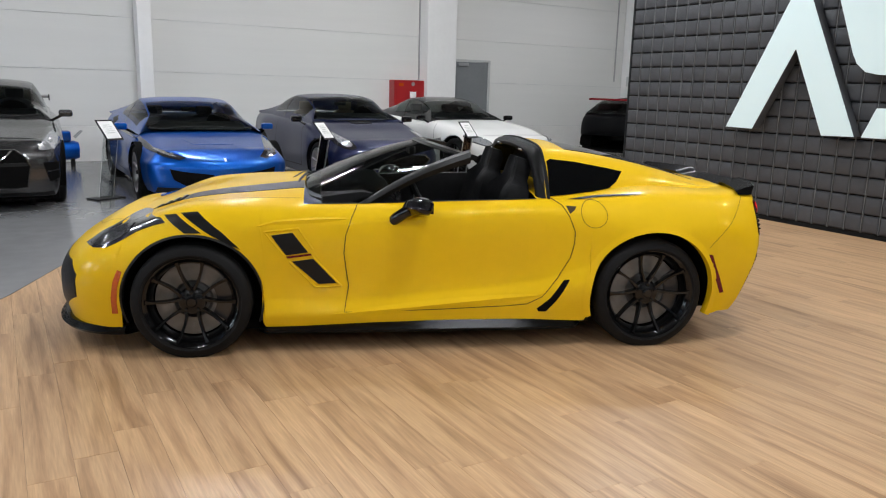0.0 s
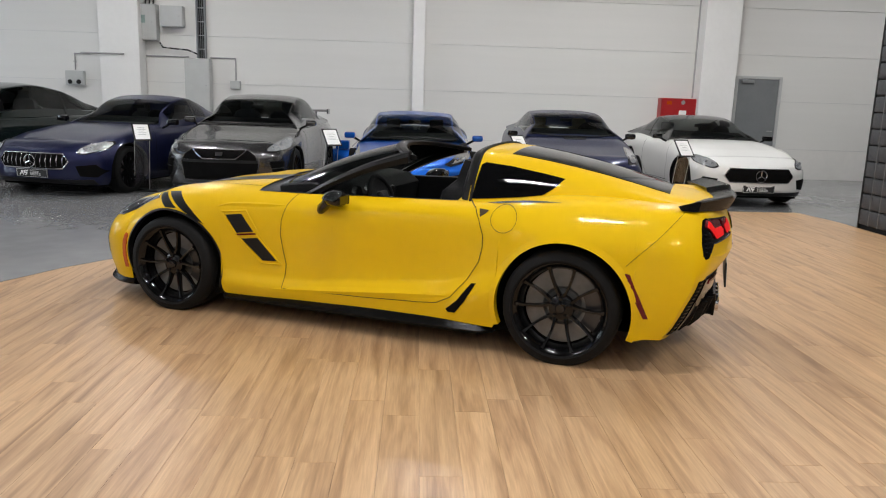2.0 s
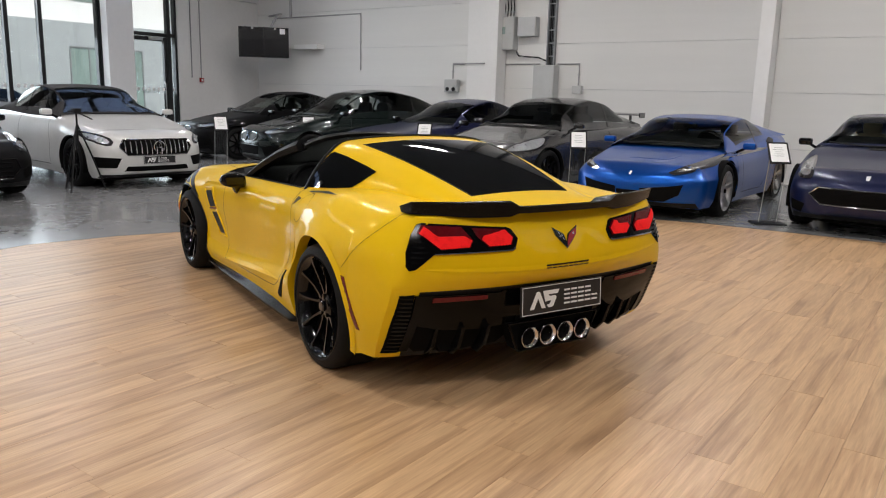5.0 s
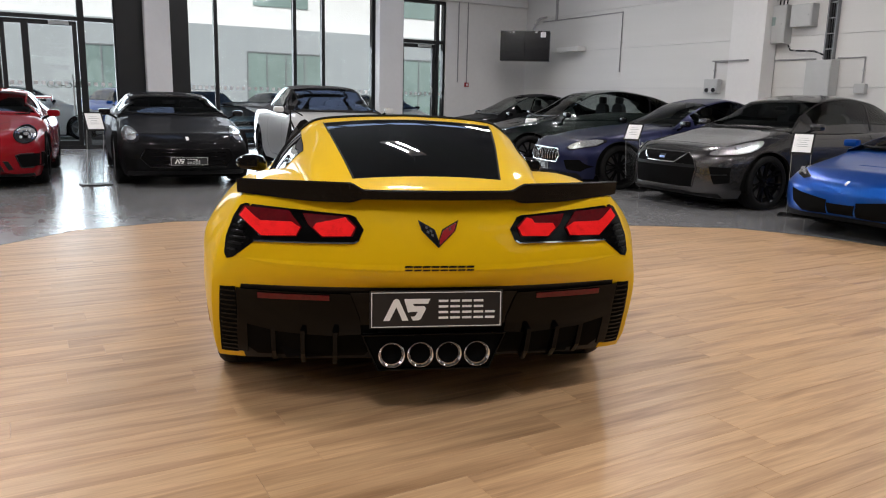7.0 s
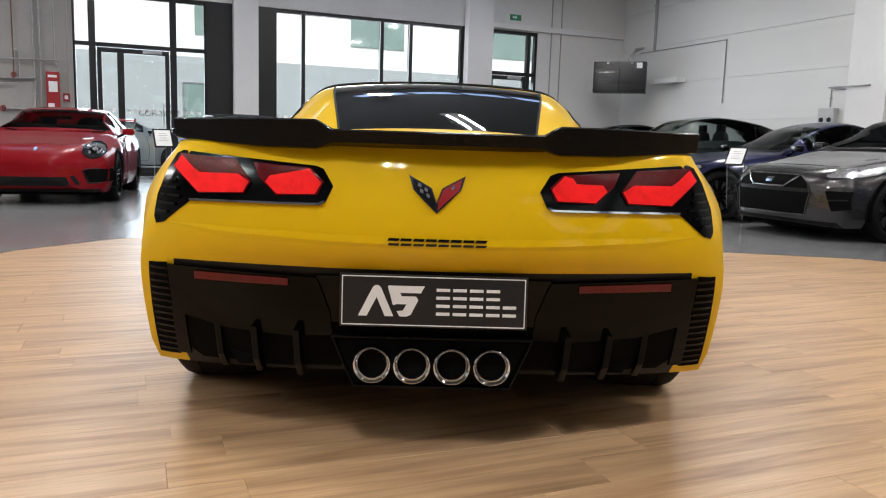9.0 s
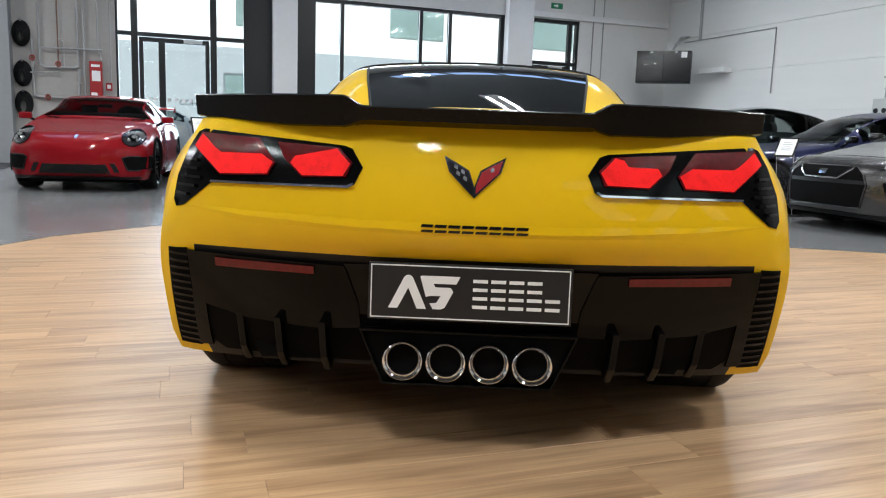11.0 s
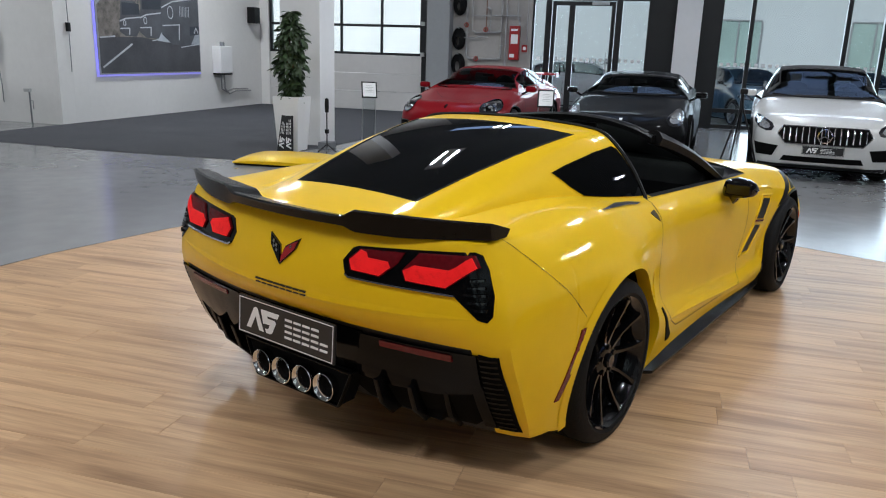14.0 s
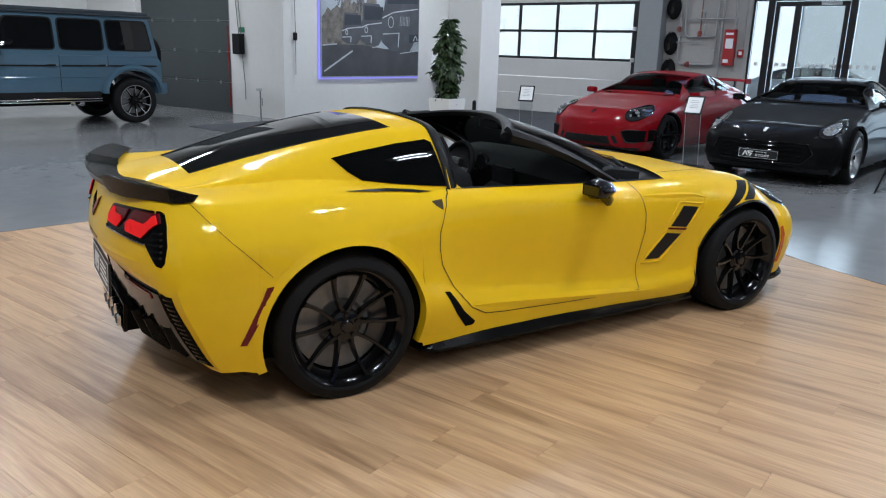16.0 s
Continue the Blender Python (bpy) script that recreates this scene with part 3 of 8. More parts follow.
def curve(*pts):
    """A smooth function through (x, value) points given in any order."""
    p = sorted(pts)
    xs, vs = [a for a, _ in p], [b for _, b in p]
    n = len(p)
    d = [(vs[i + 1] - vs[i]) / (xs[i + 1] - xs[i]) for i in range(n - 1)]
    m = [d[0]] + [0 if d[i - 1] * d[i] <= 0 else 2 * d[i - 1] * d[i] / (d[i - 1] + d[i]) for i in range(1, n - 1)] + [d[-1]] if n > 1 else [0]

    def f(x):
        if x <= xs[0]:
            return vs[0]
        if x >= xs[-1]:
            return vs[-1]
        i = max(k for k in range(n - 1) if xs[k] <= x)
        h = xs[i + 1] - xs[i]
        t = (x - xs[i]) / h
        return ((2 * t ** 3 - 3 * t ** 2 + 1) * vs[i] + (t ** 3 - 2 * t ** 2 + t) * h * m[i]
                + (3 * t ** 2 - 2 * t ** 3) * vs[i + 1] + (t ** 3 - t ** 2) * h * m[i + 1])
    return f


def smooth_line(P, n):
    """A soft line through 2D points, n steps a span."""
    P = [Vector(p) for p in P]
    out = []
    for i in range(len(P) - 1):
        p0, p1 = P[i], P[i + 1]
        d1 = max((p1 - p0).length, 1e-6)
        a = P[i - 1] if i else p0 - (p1 - p0)
        b = P[i + 2] if i + 2 < len(P) else p1 + (p1 - p0)
        d0, d2 = max((p0 - a).length, 1e-6), max((b - p1).length, 1e-6)
        m0 = (p1 - a) / (d0 + d1) * d1 if i else p1 - p0
        m1 = (b - p0) / (d1 + d2) * d1
        for k in range(n):
            t = k / n
            out.append((2 * t ** 3 - 3 * t ** 2 + 1) * p0 + (t ** 3 - 2 * t ** 2 + t) * m0 + (3 * t ** 2 - 2 * t ** 3) * p1 + (t ** 3 - t ** 2) * m1)
    out.append(P[-1])
    return out


def chaikin(pts, times=2):
    for _ in range(times):
        q = []
        for i in range(len(pts)):
            a, b = pts[i], pts[(i + 1) % len(pts)]
            q += [(0.75 * a[0] + 0.25 * b[0], 0.75 * a[1] + 0.25 * b[1]), (0.25 * a[0] + 0.75 * b[0], 0.25 * a[1] + 0.75 * b[1])]
        pts = q
    return pts


SPAN = 6


def body_shell(cv, x0, x1, arches, tail_d, nose_d, tail_n=(2.5, 8.0), nose_n=(2.2, 3.0), hole=None, mid=0.5, extra=(), nose_mid=0.5, tail_path=None):
    """A car's outer skin. cv(x) gives the half section's guide points from the sill to the middle of the top; arches: (x, z, radius);
    tail_d and nose_d: how far the rounded ends reach out, by height; hole: the open top from x to x."""
    xs = list(np.linspace(x0, x1, 56)) + list(extra)
    for ax, az, r in arches:
        xs += [ax + r * math.cos(math.pi * k / 22) for k in range(23)] + [ax - r - 0.012, ax + r + 0.012]
    xs = sorted(set(round(float(x), 4) for x in xs if x0 <= x <= x1))
    keep = [xs[0]]
    for x in xs[1:]:
        if x - keep[-1] > 0.004:
            keep.append(x)
    xs = keep
    rows = []
    for x in xs:
        s = smooth_line(cv(x), SPAN)
        low = None
        for ax, az, r in arches:
            if abs(x - ax) < r - 0.0005:
                low = az + math.sqrt(max(r * r - (x - ax) ** 2, 0.0))
            elif abs(x - ax) <= r + 0.003:
                low = az * 0.6
        if low is not None and s[0][1] < low:
            top = 4 * SPAN
            i = next((k for k in range(top) if s[k][1] >= low), top - 1)
            a, b = s[i - 1], s[i]
            t = (low - a[1]) / max(b[1] - a[1], 1e-6)
            line = [a + (b - a) * t] + s[i:top + 1]
            ds = [0.0]
            for p, q in zip(line, line[1:]):
                ds.append(ds[-1] + (q - p).length)
            res = []
            for k in range(top + 1):
                w = ds[-1] * k / top
                j = max(m for m in range(len(ds)) if ds[m] <= w + 1e-9)
                j = min(j, len(line) - 2)
                res.append(line[j] + (line[j + 1] - line[j]) * ((w - ds[j]) / max(ds[j + 1] - ds[j], 1e-9)))
            s = res + s[top + 1:]
        rows.append([(x, p[0], p[1]) for p in s])
    bm = bmesh.new()
    grid = []
    for r in rows:
        grid.append([bm.verts.new(p) for p in r] + [bm.verts.new((p[0], -p[1], p[2])) for p in r[-2::-1]])
    m = len(grid[0])
    half = len(rows[0]) - 1
    for i in range(len(grid) - 1):
        for j in range(m - 1):
            jj = min(j, m - 2 - j)
            if hole and hole[0] - 1e-4 <= xs[i] and xs[i + 1] <= hole[1] + 1e-4 and jj >= 4 * SPAN:
                continue
            bm.faces.new((grid[i][j], grid[i + 1][j], grid[i + 1][j + 1], grid[i][j + 1]))
    for ring, xe, sg, reach, (na, nb) in ((grid[0], xs[0], -1, tail_d, tail_n), (grid[-1], xs[-1], 1, nose_d, nose_n)):
        base = [v.co.copy() for v in ring]
        zlo, zhi = min(v.z for v in base), max(v.z for v in base)
        zm = zlo + (zhi - zlo) * (mid if sg < 0 else nose_mid)
        prev = ring
        steps = 22
        path = tail_path if sg < 0 else None
        for k in range(1, steps + 1):
            th = math.pi / 2 * k / steps
            cur = []
            for c in base:
                if path:
                    yb = max(abs(c.y), c_wt(x0)) if c.z > .9 else abs(c.y)
                    py, px = path(c.z, yb, k / steps)
                    f = px / max(path(c.z, yb, 1.0)[1], 1e-6)
                    cur.append(bm.verts.new((xe - px, c.y * max(py / yb, .004), zm + (c.z - zm) * (1 - .05 * f ** 6))))
                    continue
                n_ = na(c.z) if callable(na) else na
                f = math.sin(th) ** (2 / n_)
                sy = max(1 - f ** n_, 0) ** (1 / n_) if k < steps else 0.004
                g = f if k < steps else math.sin(math.pi / 2 * (steps - 1) / steps) ** (2 / n_)
                sz = max(1 - g ** nb, 0) ** (1 / nb)
                y, z = c.y * sy, zm + (c.z - zm) * sz
                cur.append(bm.verts.new((xe + sg * f * reach(z), y, z)))
            for j in range(m - 1):
                bm.faces.new((prev[j], prev[j + 1], cur[j + 1], cur[j]))
            bm.faces.new((prev[-1], prev[0], cur[0], cur[-1]))
            prev = cur
        for j in range((m - 1) // 2):
            q = (prev[j], prev[j + 1], prev[m - 2 - j], prev[m - 1 - j])
            bm.faces.new(q if len(set(q)) == 4 else (prev[j], prev[j + 1], prev[m - 1 - j]))
    bmesh.ops.remove_doubles(bm, verts=bm.verts, dist=0.0004)
    bmesh.ops.recalc_face_normals(bm, faces=bm.faces)
    return bm


VIEWS = {"front": (lambda a, b: Vector((6, a, b)), Vector((-1, 0, 0))), "rear": (lambda a, b: Vector((-6, a, b)), Vector((1, 0, 0))),
         "left": (lambda a, b: Vector((a, 4, b)), Vector((0, -1, 0))), "right": (lambda a, b: Vector((a, -4, b)), Vector((0, 1, 0))),
         "top": (lambda a, b: Vector((a, b, 4)), Vector((0, 0, -1)))}


def lay(tree, view, a, b, off):
    at, way = VIEWS[view]
    o = at(a, b)
    p, nrm, _, _ = tree.ray_cast(o, way)
    if p is None:
        p, nrm, _, _ = tree.find_nearest(o + way * (5.0 if view in ("front", "rear") else 3.2))
    if nrm.dot(way) > 0:
        nrm = -nrm
    return p + nrm * off


def decal(tree, pts, view, off=0.004, thick=0.02, cuts=3, round_=0):
    """A thin fitted piece that follows the skin: its outline is drawn in a view and laid on the body."""
    if round_:
        pts = chaikin(pts, round_)
    bm = bmesh.new()
    f = bm.faces.new([bm.verts.new((a, b, 0)) for a, b in pts])
    bmesh.ops.triangulate(bm, faces=[f])
    if cuts:
        bmesh.ops.subdivide_edges(bm, edges=bm.edges[:], cuts=cuts, use_grid_fill=True)
    for _ in range(3):
        wide = [e for e in bm.edges if e.calc_length() > 0.075]
        if not wide:
            break
        bmesh.ops.subdivide_edges(bm, edges=wide, cuts=1)
        bmesh.ops.triangulate(bm, faces=[q for q in bm.faces if len(q.verts) > 3])
    for v in bm.verts:
        v.co = lay(tree, view, v.co.x, v.co.y, off)
    if thick:
        rim = [e for e in bm.edges if e.is_boundary]
        r = bmesh.ops.extrude_edge_only(bm, edges=rim)
        way = VIEWS[view][1]
        for v in [g for g in r["geom"] if isinstance(g, bmesh.types.BMVert)]:
            v.co += way * thick
    return bm


def ribbon(tree, pts, view, width=0.006, off=0.003):
    """A narrow line laid on the skin."""
    fine = []
    for (a, b), (c, d) in zip(pts, pts[1:]):
        n = max(2, int(math.hypot(c - a, d - b) / 0.03))
        fine += [(a + (c - a) * k / n, b + (d - b) * k / n) for k in range(n)]
    fine.append(pts[-1])
    bm = bmesh.new()
    prev = None
    for i, (a, b) in enumerate(fine):
        p, q = fine[max(i - 1, 0)], fine[min(i + 1, len(fine) - 1)]
        dx, dy = q[0] - p[0], q[1] - p[1]
        ln = math.hypot(dx, dy) or 1
        nx, ny = -dy / ln * width / 2, dx / ln * width / 2
        cur = [bm.verts.new(lay(tree, view, a + nx, b + ny, off)), bm.verts.new(lay(tree, view, a - nx, b - ny, off))]
        if prev:
            bm.faces.new((prev[0], prev[1], cur[1], cur[0]))
        prev = cur
    return bm


def fold(tree, pts, view, tall=0.022, out=0.010):
    """A pressed crease laid on the skin: a sharp upper edge over a face that leans under, fading at both ends."""
    fine = []
    for (a, b), (c, d) in zip(pts, pts[1:]):
        n = max(2, int(math.hypot(c - a, d - b) / 0.03))
        fine += [(a + (c - a) * k / n, b + (d - b) * k / n) for k in range(n)]
    fine.append(pts[-1])
    bm = bmesh.new()
    prev = None
    for i, (a, b) in enumerate(fine):
        w = max(math.sin(math.pi * i / (len(fine) - 1)), 0.0) ** 0.6
        cur = [bm.verts.new(lay(tree, view, a, b + tall * 0.8 * w, -0.001)), bm.verts.new(lay(tree, view, a, b, out * w)), bm.verts.new(lay(tree, view, a, b - tall * w, -0.001))]
        if prev:
            for k in range(2):
                bm.faces.new((prev[k], prev[k + 1], cur[k + 1], cur[k]))
        prev = cur
    return bm


WHEEL_MESHES = {}


def wheel(parent, x, side, outer, r, width, rim_r, style, rim_mat, disc=True, caliper=CALIPER, dish=.045):
    """A wheel with its tyre, alloy rim, disc and cap. outer: distance of its outer face from the middle of the car."""
    key = (round(r, 3), round(width, 3), round(rim_r, 3), style, dish)
    dd = .045 - dish
    if key not in WHEEL_MESHES:
        w = width
        prof = [(rim_r - 0.015, -0.015), (rim_r + 0.012, -0.004), (r - 0.055, 0.0), (r - 0.022, -0.008), (r - 0.007, -0.024), (r, -0.046), (r, -w * 0.28), (r - 0.004, -w * 0.285),
                (r - 0.004, -w * 0.31), (r, -w * 0.315), (r, -w * 0.68), (r - 0.004, -w * 0.685), (r - 0.004, -w * 0.71), (r, -w * 0.715), (r, -w + 0.06),
                (r - 0.02, -w + 0.015), (r - 0.05, -w), (rim_r - 0.015, -w + 0.01)]
        tyre = mesh_from(la(prof, 56, "y", None, False), "wheel", 40)
        bm = bmesh.new()
        lathe(bm, [(rim_r - 0.004, -w + 0.02), (rim_r - 0.035, -w + 0.04), (rim_r - 0.045, -0.07), (rim_r - 0.022, -0.02), (rim_r - 0.002, -0.006), (rim_r + 0.004, -0.012),
                   (rim_r - 0.003, -0.03), (rim_r - 0.004, -w + 0.02)], 56, None, "y", False)
        n, twin, hw = {"ten": (5, 0.155, 0.0125), "five": (5, 0.0, 0.034), "multi": (10, 0.0, 0.017), "twin": (7, 0.09, 0.013), "cup": (5, 0.16, 0.0095), "spider": (10, 0.06, 0.011)}[style]
        for k in range(n):
            a0 = math.tau * k / n + math.pi / 2
            for sg in ((-1, 1) if twin else (1,)):
                ai, ao = a0 + sg * twin * 0.75, a0 + sg * twin * 1.55
                if style == "cup":
                    ai, ao = a0 + sg * .10, a0 + sg * .285
                pi, po = Vector((math.cos(ai), 0, math.sin(ai))) * 0.055, Vector((math.cos(ao), 0, math.sin(ao))) * (rim_r - 0.02)
                d = (po - pi).normalized()
                s = Vector((-d.z, 0, d.x))
                ring = []
                for t, yy, hh, th in ((0, -dish, hw * 1.35, 0.045), (0.2, -dish * .93, hw, 0.040), (0.45, -.012 - (dish - .012) * .70, hw * 0.85, 0.036), (0.7, -.012 - (dish - .012) * .38, hw * 0.85, 0.030),
                                      (.88, -.012 - (dish - .012) * .12, hw, 0.028), (1, -0.010, hw * 1.7, 0.026)):
                    c = pi + (po - pi) * t + (s * sg * .010 * math.sin(math.pi * t) if style == "cup" else Vector((0, 0, 0)))
                    ring.append([bm.verts.new(c + s * hh * a + Vector((0, yy + b, 0))) for a, b in ((-0.7, 0), (0.7, 0), (1, -0.012), (1, -th), (-1, -th), (-1, -0.012))])
                for a, b in zip(ring, ring[1:]):
                    for i in range(6):
                        j = (i + 1) % 6
                        bm.faces.new((a[i], a[j], b[j], b[i]))
        lathe(bm, [(0.0, dd - 0.036), (0.05, dd - 0.038), (0.072, dd - 0.048), (0.078, dd - 0.075), (0.0, dd - 0.09)], 24, None, "y")
        for k in range(5):
            a = math.tau * k / 5 + math.pi / 2
            lathe(bm, [(0.0, dd - 0.030), (0.011, dd - 0.032), (0.012, dd - 0.06)], 8, Matrix.Translation((0.055 * math.cos(a), 0, 0.055 * math.sin(a))), "y")
        rim = mesh_from(bm, "rim", 35)
        cap = mesh_from(la([(0.0, dd - 0.018), (0.024, dd - 0.019), (0.030, dd - 0.026), (0.030, dd - 0.05)], 20, "y"), "hub_cap", 40)
        bm = la([(0.0, dd - 0.125), (rim_r * 0.36, dd - 0.12), (rim_r * 0.42, dd - 0.105), (rim_r * 0.80, dd - 0.105), (rim_r * 0.80, dd - 0.135), (0.0, dd - 0.14)], 40, "y")
        for k in range(10):
            a = math.tau * k / 10
            c = Vector((math.cos(a), 0, math.sin(a)))
            lathe(bm, [(0.0, dd - 0.104), (0.008, dd - 0.1042), (0.008, dd - 0.106)], 6, Matrix.Translation(c * rim_r * 0.55), "y")
        disc_m = mesh_from(bm, "brake_disc", 35)
        bm = bmesh.new()
        for a0, a1 in ((math.pi - 0.62, math.pi + 0.62),):
            ring = []
            for k in range(9):
                a = a0 + (a1 - a0) * k / 8
                c, s = math.cos(a), math.sin(a)
                ring.append([bm.verts.new((rr * c, yy, rr * s)) for rr, yy in ((rim_r * 0.50, dd - 0.085), (rim_r * 0.83, dd - 0.085), (rim_r * 0.83, dd - 0.16), (rim_r * 0.50, dd - 0.16))])
            for a, b in zip(ring, ring[1:]):
                for i in range(4):
                    j = (i + 1) % 4
                    bm.faces.new((a[i], a[j], b[j], b[i]))
            bm.faces.new(ring[0])
            bm.faces.new(ring[-1])
        cal = mesh_from(bm, "brake_caliper", 40)
        back = mesh_from(la([(0.0, -w + 0.03), (rim_r - 0.03, -w + 0.035), (rim_r - 0.03, -w + 0.05), (0.0, -w + 0.055)], 32, "y"), "wheel_back", 40)
        WHEEL_MESHES[key] = (tyre, rim, cap, disc_m, cal, back)
    tyre, rim, cap, disc_m, cal, back = WHEEL_MESHES[key]
    ob = part("wheel", tyre, RUBBER, parent, at=pose(x, side * outer, r, 0, 0, 0 if side > 0 else 180))
    for nm, me, mt in (("rim", rim, rim_mat), ("hub_cap", cap, BLACK_GLOSS), ("wheel_back", back, DARK_VOID)) + ((("brake_disc", disc_m, DISC), ("brake_caliper", cal, caliper)) if disc else ()):
        c = new(nm, me)
        if not me.materials:
            me.materials.append(mt)
        c.parent = ob
        if me.materials[0] is not mt:
            c.material_slots[0].link = "OBJECT"
            c.material_slots[0].material = mt
    return ob


def arch_liner(parent, x, z, r, y_out, depth=0.34):
    """Dark inner housing behind a wheel opening."""
    for sg in (1, -1):
        bm = bmesh.new()
        rows = []
        for yy in (y_out - 0.012, y_out - depth):
            rows.append([bm.verts.new((x + (r + 0.012) * math.cos(a), sg * yy, max(z + (r + 0.012) * math.sin(a), 0.24)))
                         for a in [math.pi * (-0.22 + 1.44 * k / 26) for k in range(27)]])
        for j in range(26):
            bm.faces.new((rows[0][j], rows[0][j + 1], rows[1][j + 1], rows[1][j]))
        bm.faces.new(rows[1])
        part("wheel_housing", bm, DARK_VOID, parent, smooth=40)


def width_at(sec, x, z):
    """How far out the skin stands at a station and height, from its guide section."""
    s = smooth_line(sec(x), SPAN)
    for a, b in zip(s, s[1:]):
        if a[1] <= z <= b[1]:
            return a[0] + (b[0] - a[0]) * (z - a[1]) / max(b[1] - a[1], 1e-6)
    return s[0][0]


def arch_lip(parent, sec, x, z, r, material, wide=0.02, deep=0.045, proud=0.004, low=0.20):
    """The turned-in edge of a wheel opening."""
    for sg in (1, -1):
        bm = bmesh.new()
        rows = []
        for k in range(45):
            a = math.pi * (-0.14 + 1.28 * k / 44)
            if z + r * math.sin(a) < low:
                continue
            px, pz = x + (r + wide) * math.cos(a), z + (r + wide) * math.sin(a)
            qx, qz = x + (r - 0.004) * math.cos(a), z + (r - 0.004) * math.sin(a)
            rows.append([bm.verts.new((px, sg * (width_at(sec, px, pz) + proud * 0.3), pz)), bm.verts.new((qx, sg * (width_at(sec, qx, qz) + proud), qz)),
                         bm.verts.new((qx, sg * (width_at(sec, qx, qz) - deep), qz))])
        for a, b in zip(rows, rows[1:]):
            for i in range(2):
                bm.faces.new((a[i], a[i + 1], b[i + 1], b[i]))
        part("arch_lip", bm, material, parent, smooth=50)


def logo_marks(parent, size, material, at, depth=0.004):
    """The dealer's mark as plain shapes: a barless peak, an angular hook, and two word bars."""
    h = size

    def bit(name, pts):
        bm = bmesh.new()
        prism(bm, [(x * h, y * h) for x, y in pts], "z", 0, depth)
        return part(name, bm, material, parent, at=at)
    bit("dealer_mark", [(0, 0), (.46, .94), (.54, 1), (.64, 1), (.72, .94), (1.14, 0), (.86, 0), (.59, .62), (.28, 0)])
    bit("dealer_mark", [(.94, .98), (1.0, 1), (2.14, 1), (2.02, .77), (1.34, .77), (1.40, .66), (1.86, .66), (1.94, .54), (1.70, .06), (1.58, 0), (1.34, 0), (1.24, .17), (1.44, .19), (1.56, .40), (1.24, .40), (1.12, .36)])
    for z0, n in ((.58, 4), (.06, 5)):
        for k in range(n):
            x = 2.52 + .54 * k
            for a, b in ((0, .10), (.26, .36)):
                bit("word_bar", [(x, z0 + a), (x + .44, z0 + a), (x + .44, z0 + b), (x, z0 + b)])



def show_plate(parent, at, w=0.52, h=0.125):
    """A dark dealer plate with a thin pale rim; its face looks along the local z."""
    p = part("plate", pr([(-w / 2, -h / 2), (w / 2, -h / 2), (w / 2, h / 2), (-w / 2, h / 2)], "z", -0.012, 0, 0.003), PLATE, parent, "charcoal plate with white marks", at=at)
    bm = bmesh.new()
    for a, b, c, d in ((-w / 2 + .006, w / 2 - .006, h / 2 - .008, h / 2 - .005), (-w / 2 + .006, w / 2 - .006, -h / 2 + .005, -h / 2 + .008),
                       (-w / 2 + .006, -w / 2 + .009, -h / 2 + .005, h / 2 - .005), (w / 2 - .009, w / 2 - .006, -h / 2 + .005, h / 2 - .005)):
        box(bm, a, b, c, d, 0.0, 0.0015)
    part("plate_rim", bm, WHITE, p)
    logo_marks(p, h * 0.58, WHITE, pose(-w * 0.40, -h * 0.29, 0.0005), 0.002)
    return p


DARK_CHROME = mat("dark_chrome", (0.12, 0.12, 0.12), 0.2, 1.0, 0, 9, 0.05)
PLATE = mat("charcoal_plate", (0.012, 0.0125, 0.014), 0.4, 0, 0.0, 5, 0.15)
LAMP_BLACK = mat("lamp_housing_black", (0.002, 0.002, 0.0022), 0.12, 0, 0, 8, 0.2, spec=0.18)


# ---- the display car ----
CAR = pose(2.628, 5.140, 0, 0, 0, 158.82)
hero = thing("sports_car", "bright yellow open-roof sports coupe with black wheels on oak planks", "car", CAR)

c_wb = curve((1.72, .84), (1.0, .865), (.5, .868), (0, .872), (-.8, .90), (-1.4, .942), (-1.8, .912))
c_zb = curve((1.72, .175), (.9, .165), (.3, .180), (-.5, .188), (-.9, .175), (-1.4, .185), (-1.70, .198), (-1.76, .206), (-1.8, .220))
c_wl = curve((1.72, .89), (1.36, .945), (.97, .892), (.5, .884), (0, .887), (-.3, .893), (-.6, .906), (-.95, .957), (-1.36, .998), (-1.8, .945))
c_zl = curve((1.72, .36), (1.36, .45), (.97, .250), (.5, .243), (0, .281), (-.3, .308), (-.6, .334), (-.95, .40), (-1.36, .50), (-1.8, .42))
c_wm = curve((1.72, .905), (1.36, .955), (.97, .872), (.5, .856), (0, .852), (-.3, .854), (-.6, .866), (-1.0, .93), (-1.36, .996), (-1.8, .950))
c_zm = curve((1.72, .50), (1.36, .58), (.97, .340), (.5, .330), (0, .365), (-.3, .395), (-.6, .430), (-1.0, .55), (-1.36, .62), (-1.8, .58))
c_ws = curve((1.72, .865), (1.36, .93), (.97, .890), (.5, .880), (0, .874), (-.6, .862), (-1.0, .905), (-1.36, .955), (-1.8, .935))
c_zs = curve((1.72, .61), (1.36, .72), (.95, .74), (.5, .76), (0, .785), (-.6, .82), (-1.0, .79), (-1.36, .78), (-1.8, .77))
c_wt = curve((1.72, .70), (1.36, .79), (.95, .775), (.5, .772), (0, .768), (-.6, .752), (-1.0, .775), (-1.36, .80), (-1.8, .79))
c_zt = curve((1.72, .715), (1.36, .84), (.95, .862), (.5, .865), (0, .878), (-.6, .893), (-.8, .900), (-1.0, .912), (-1.36, .938), (-1.8, .925))
c_z5 = curve((1.72, .745), (1.36, .852), (.95, .90), (.62, .925), (-.6, .93), (-1.0, .94), (-1.4, .958), (-1.8, .935))
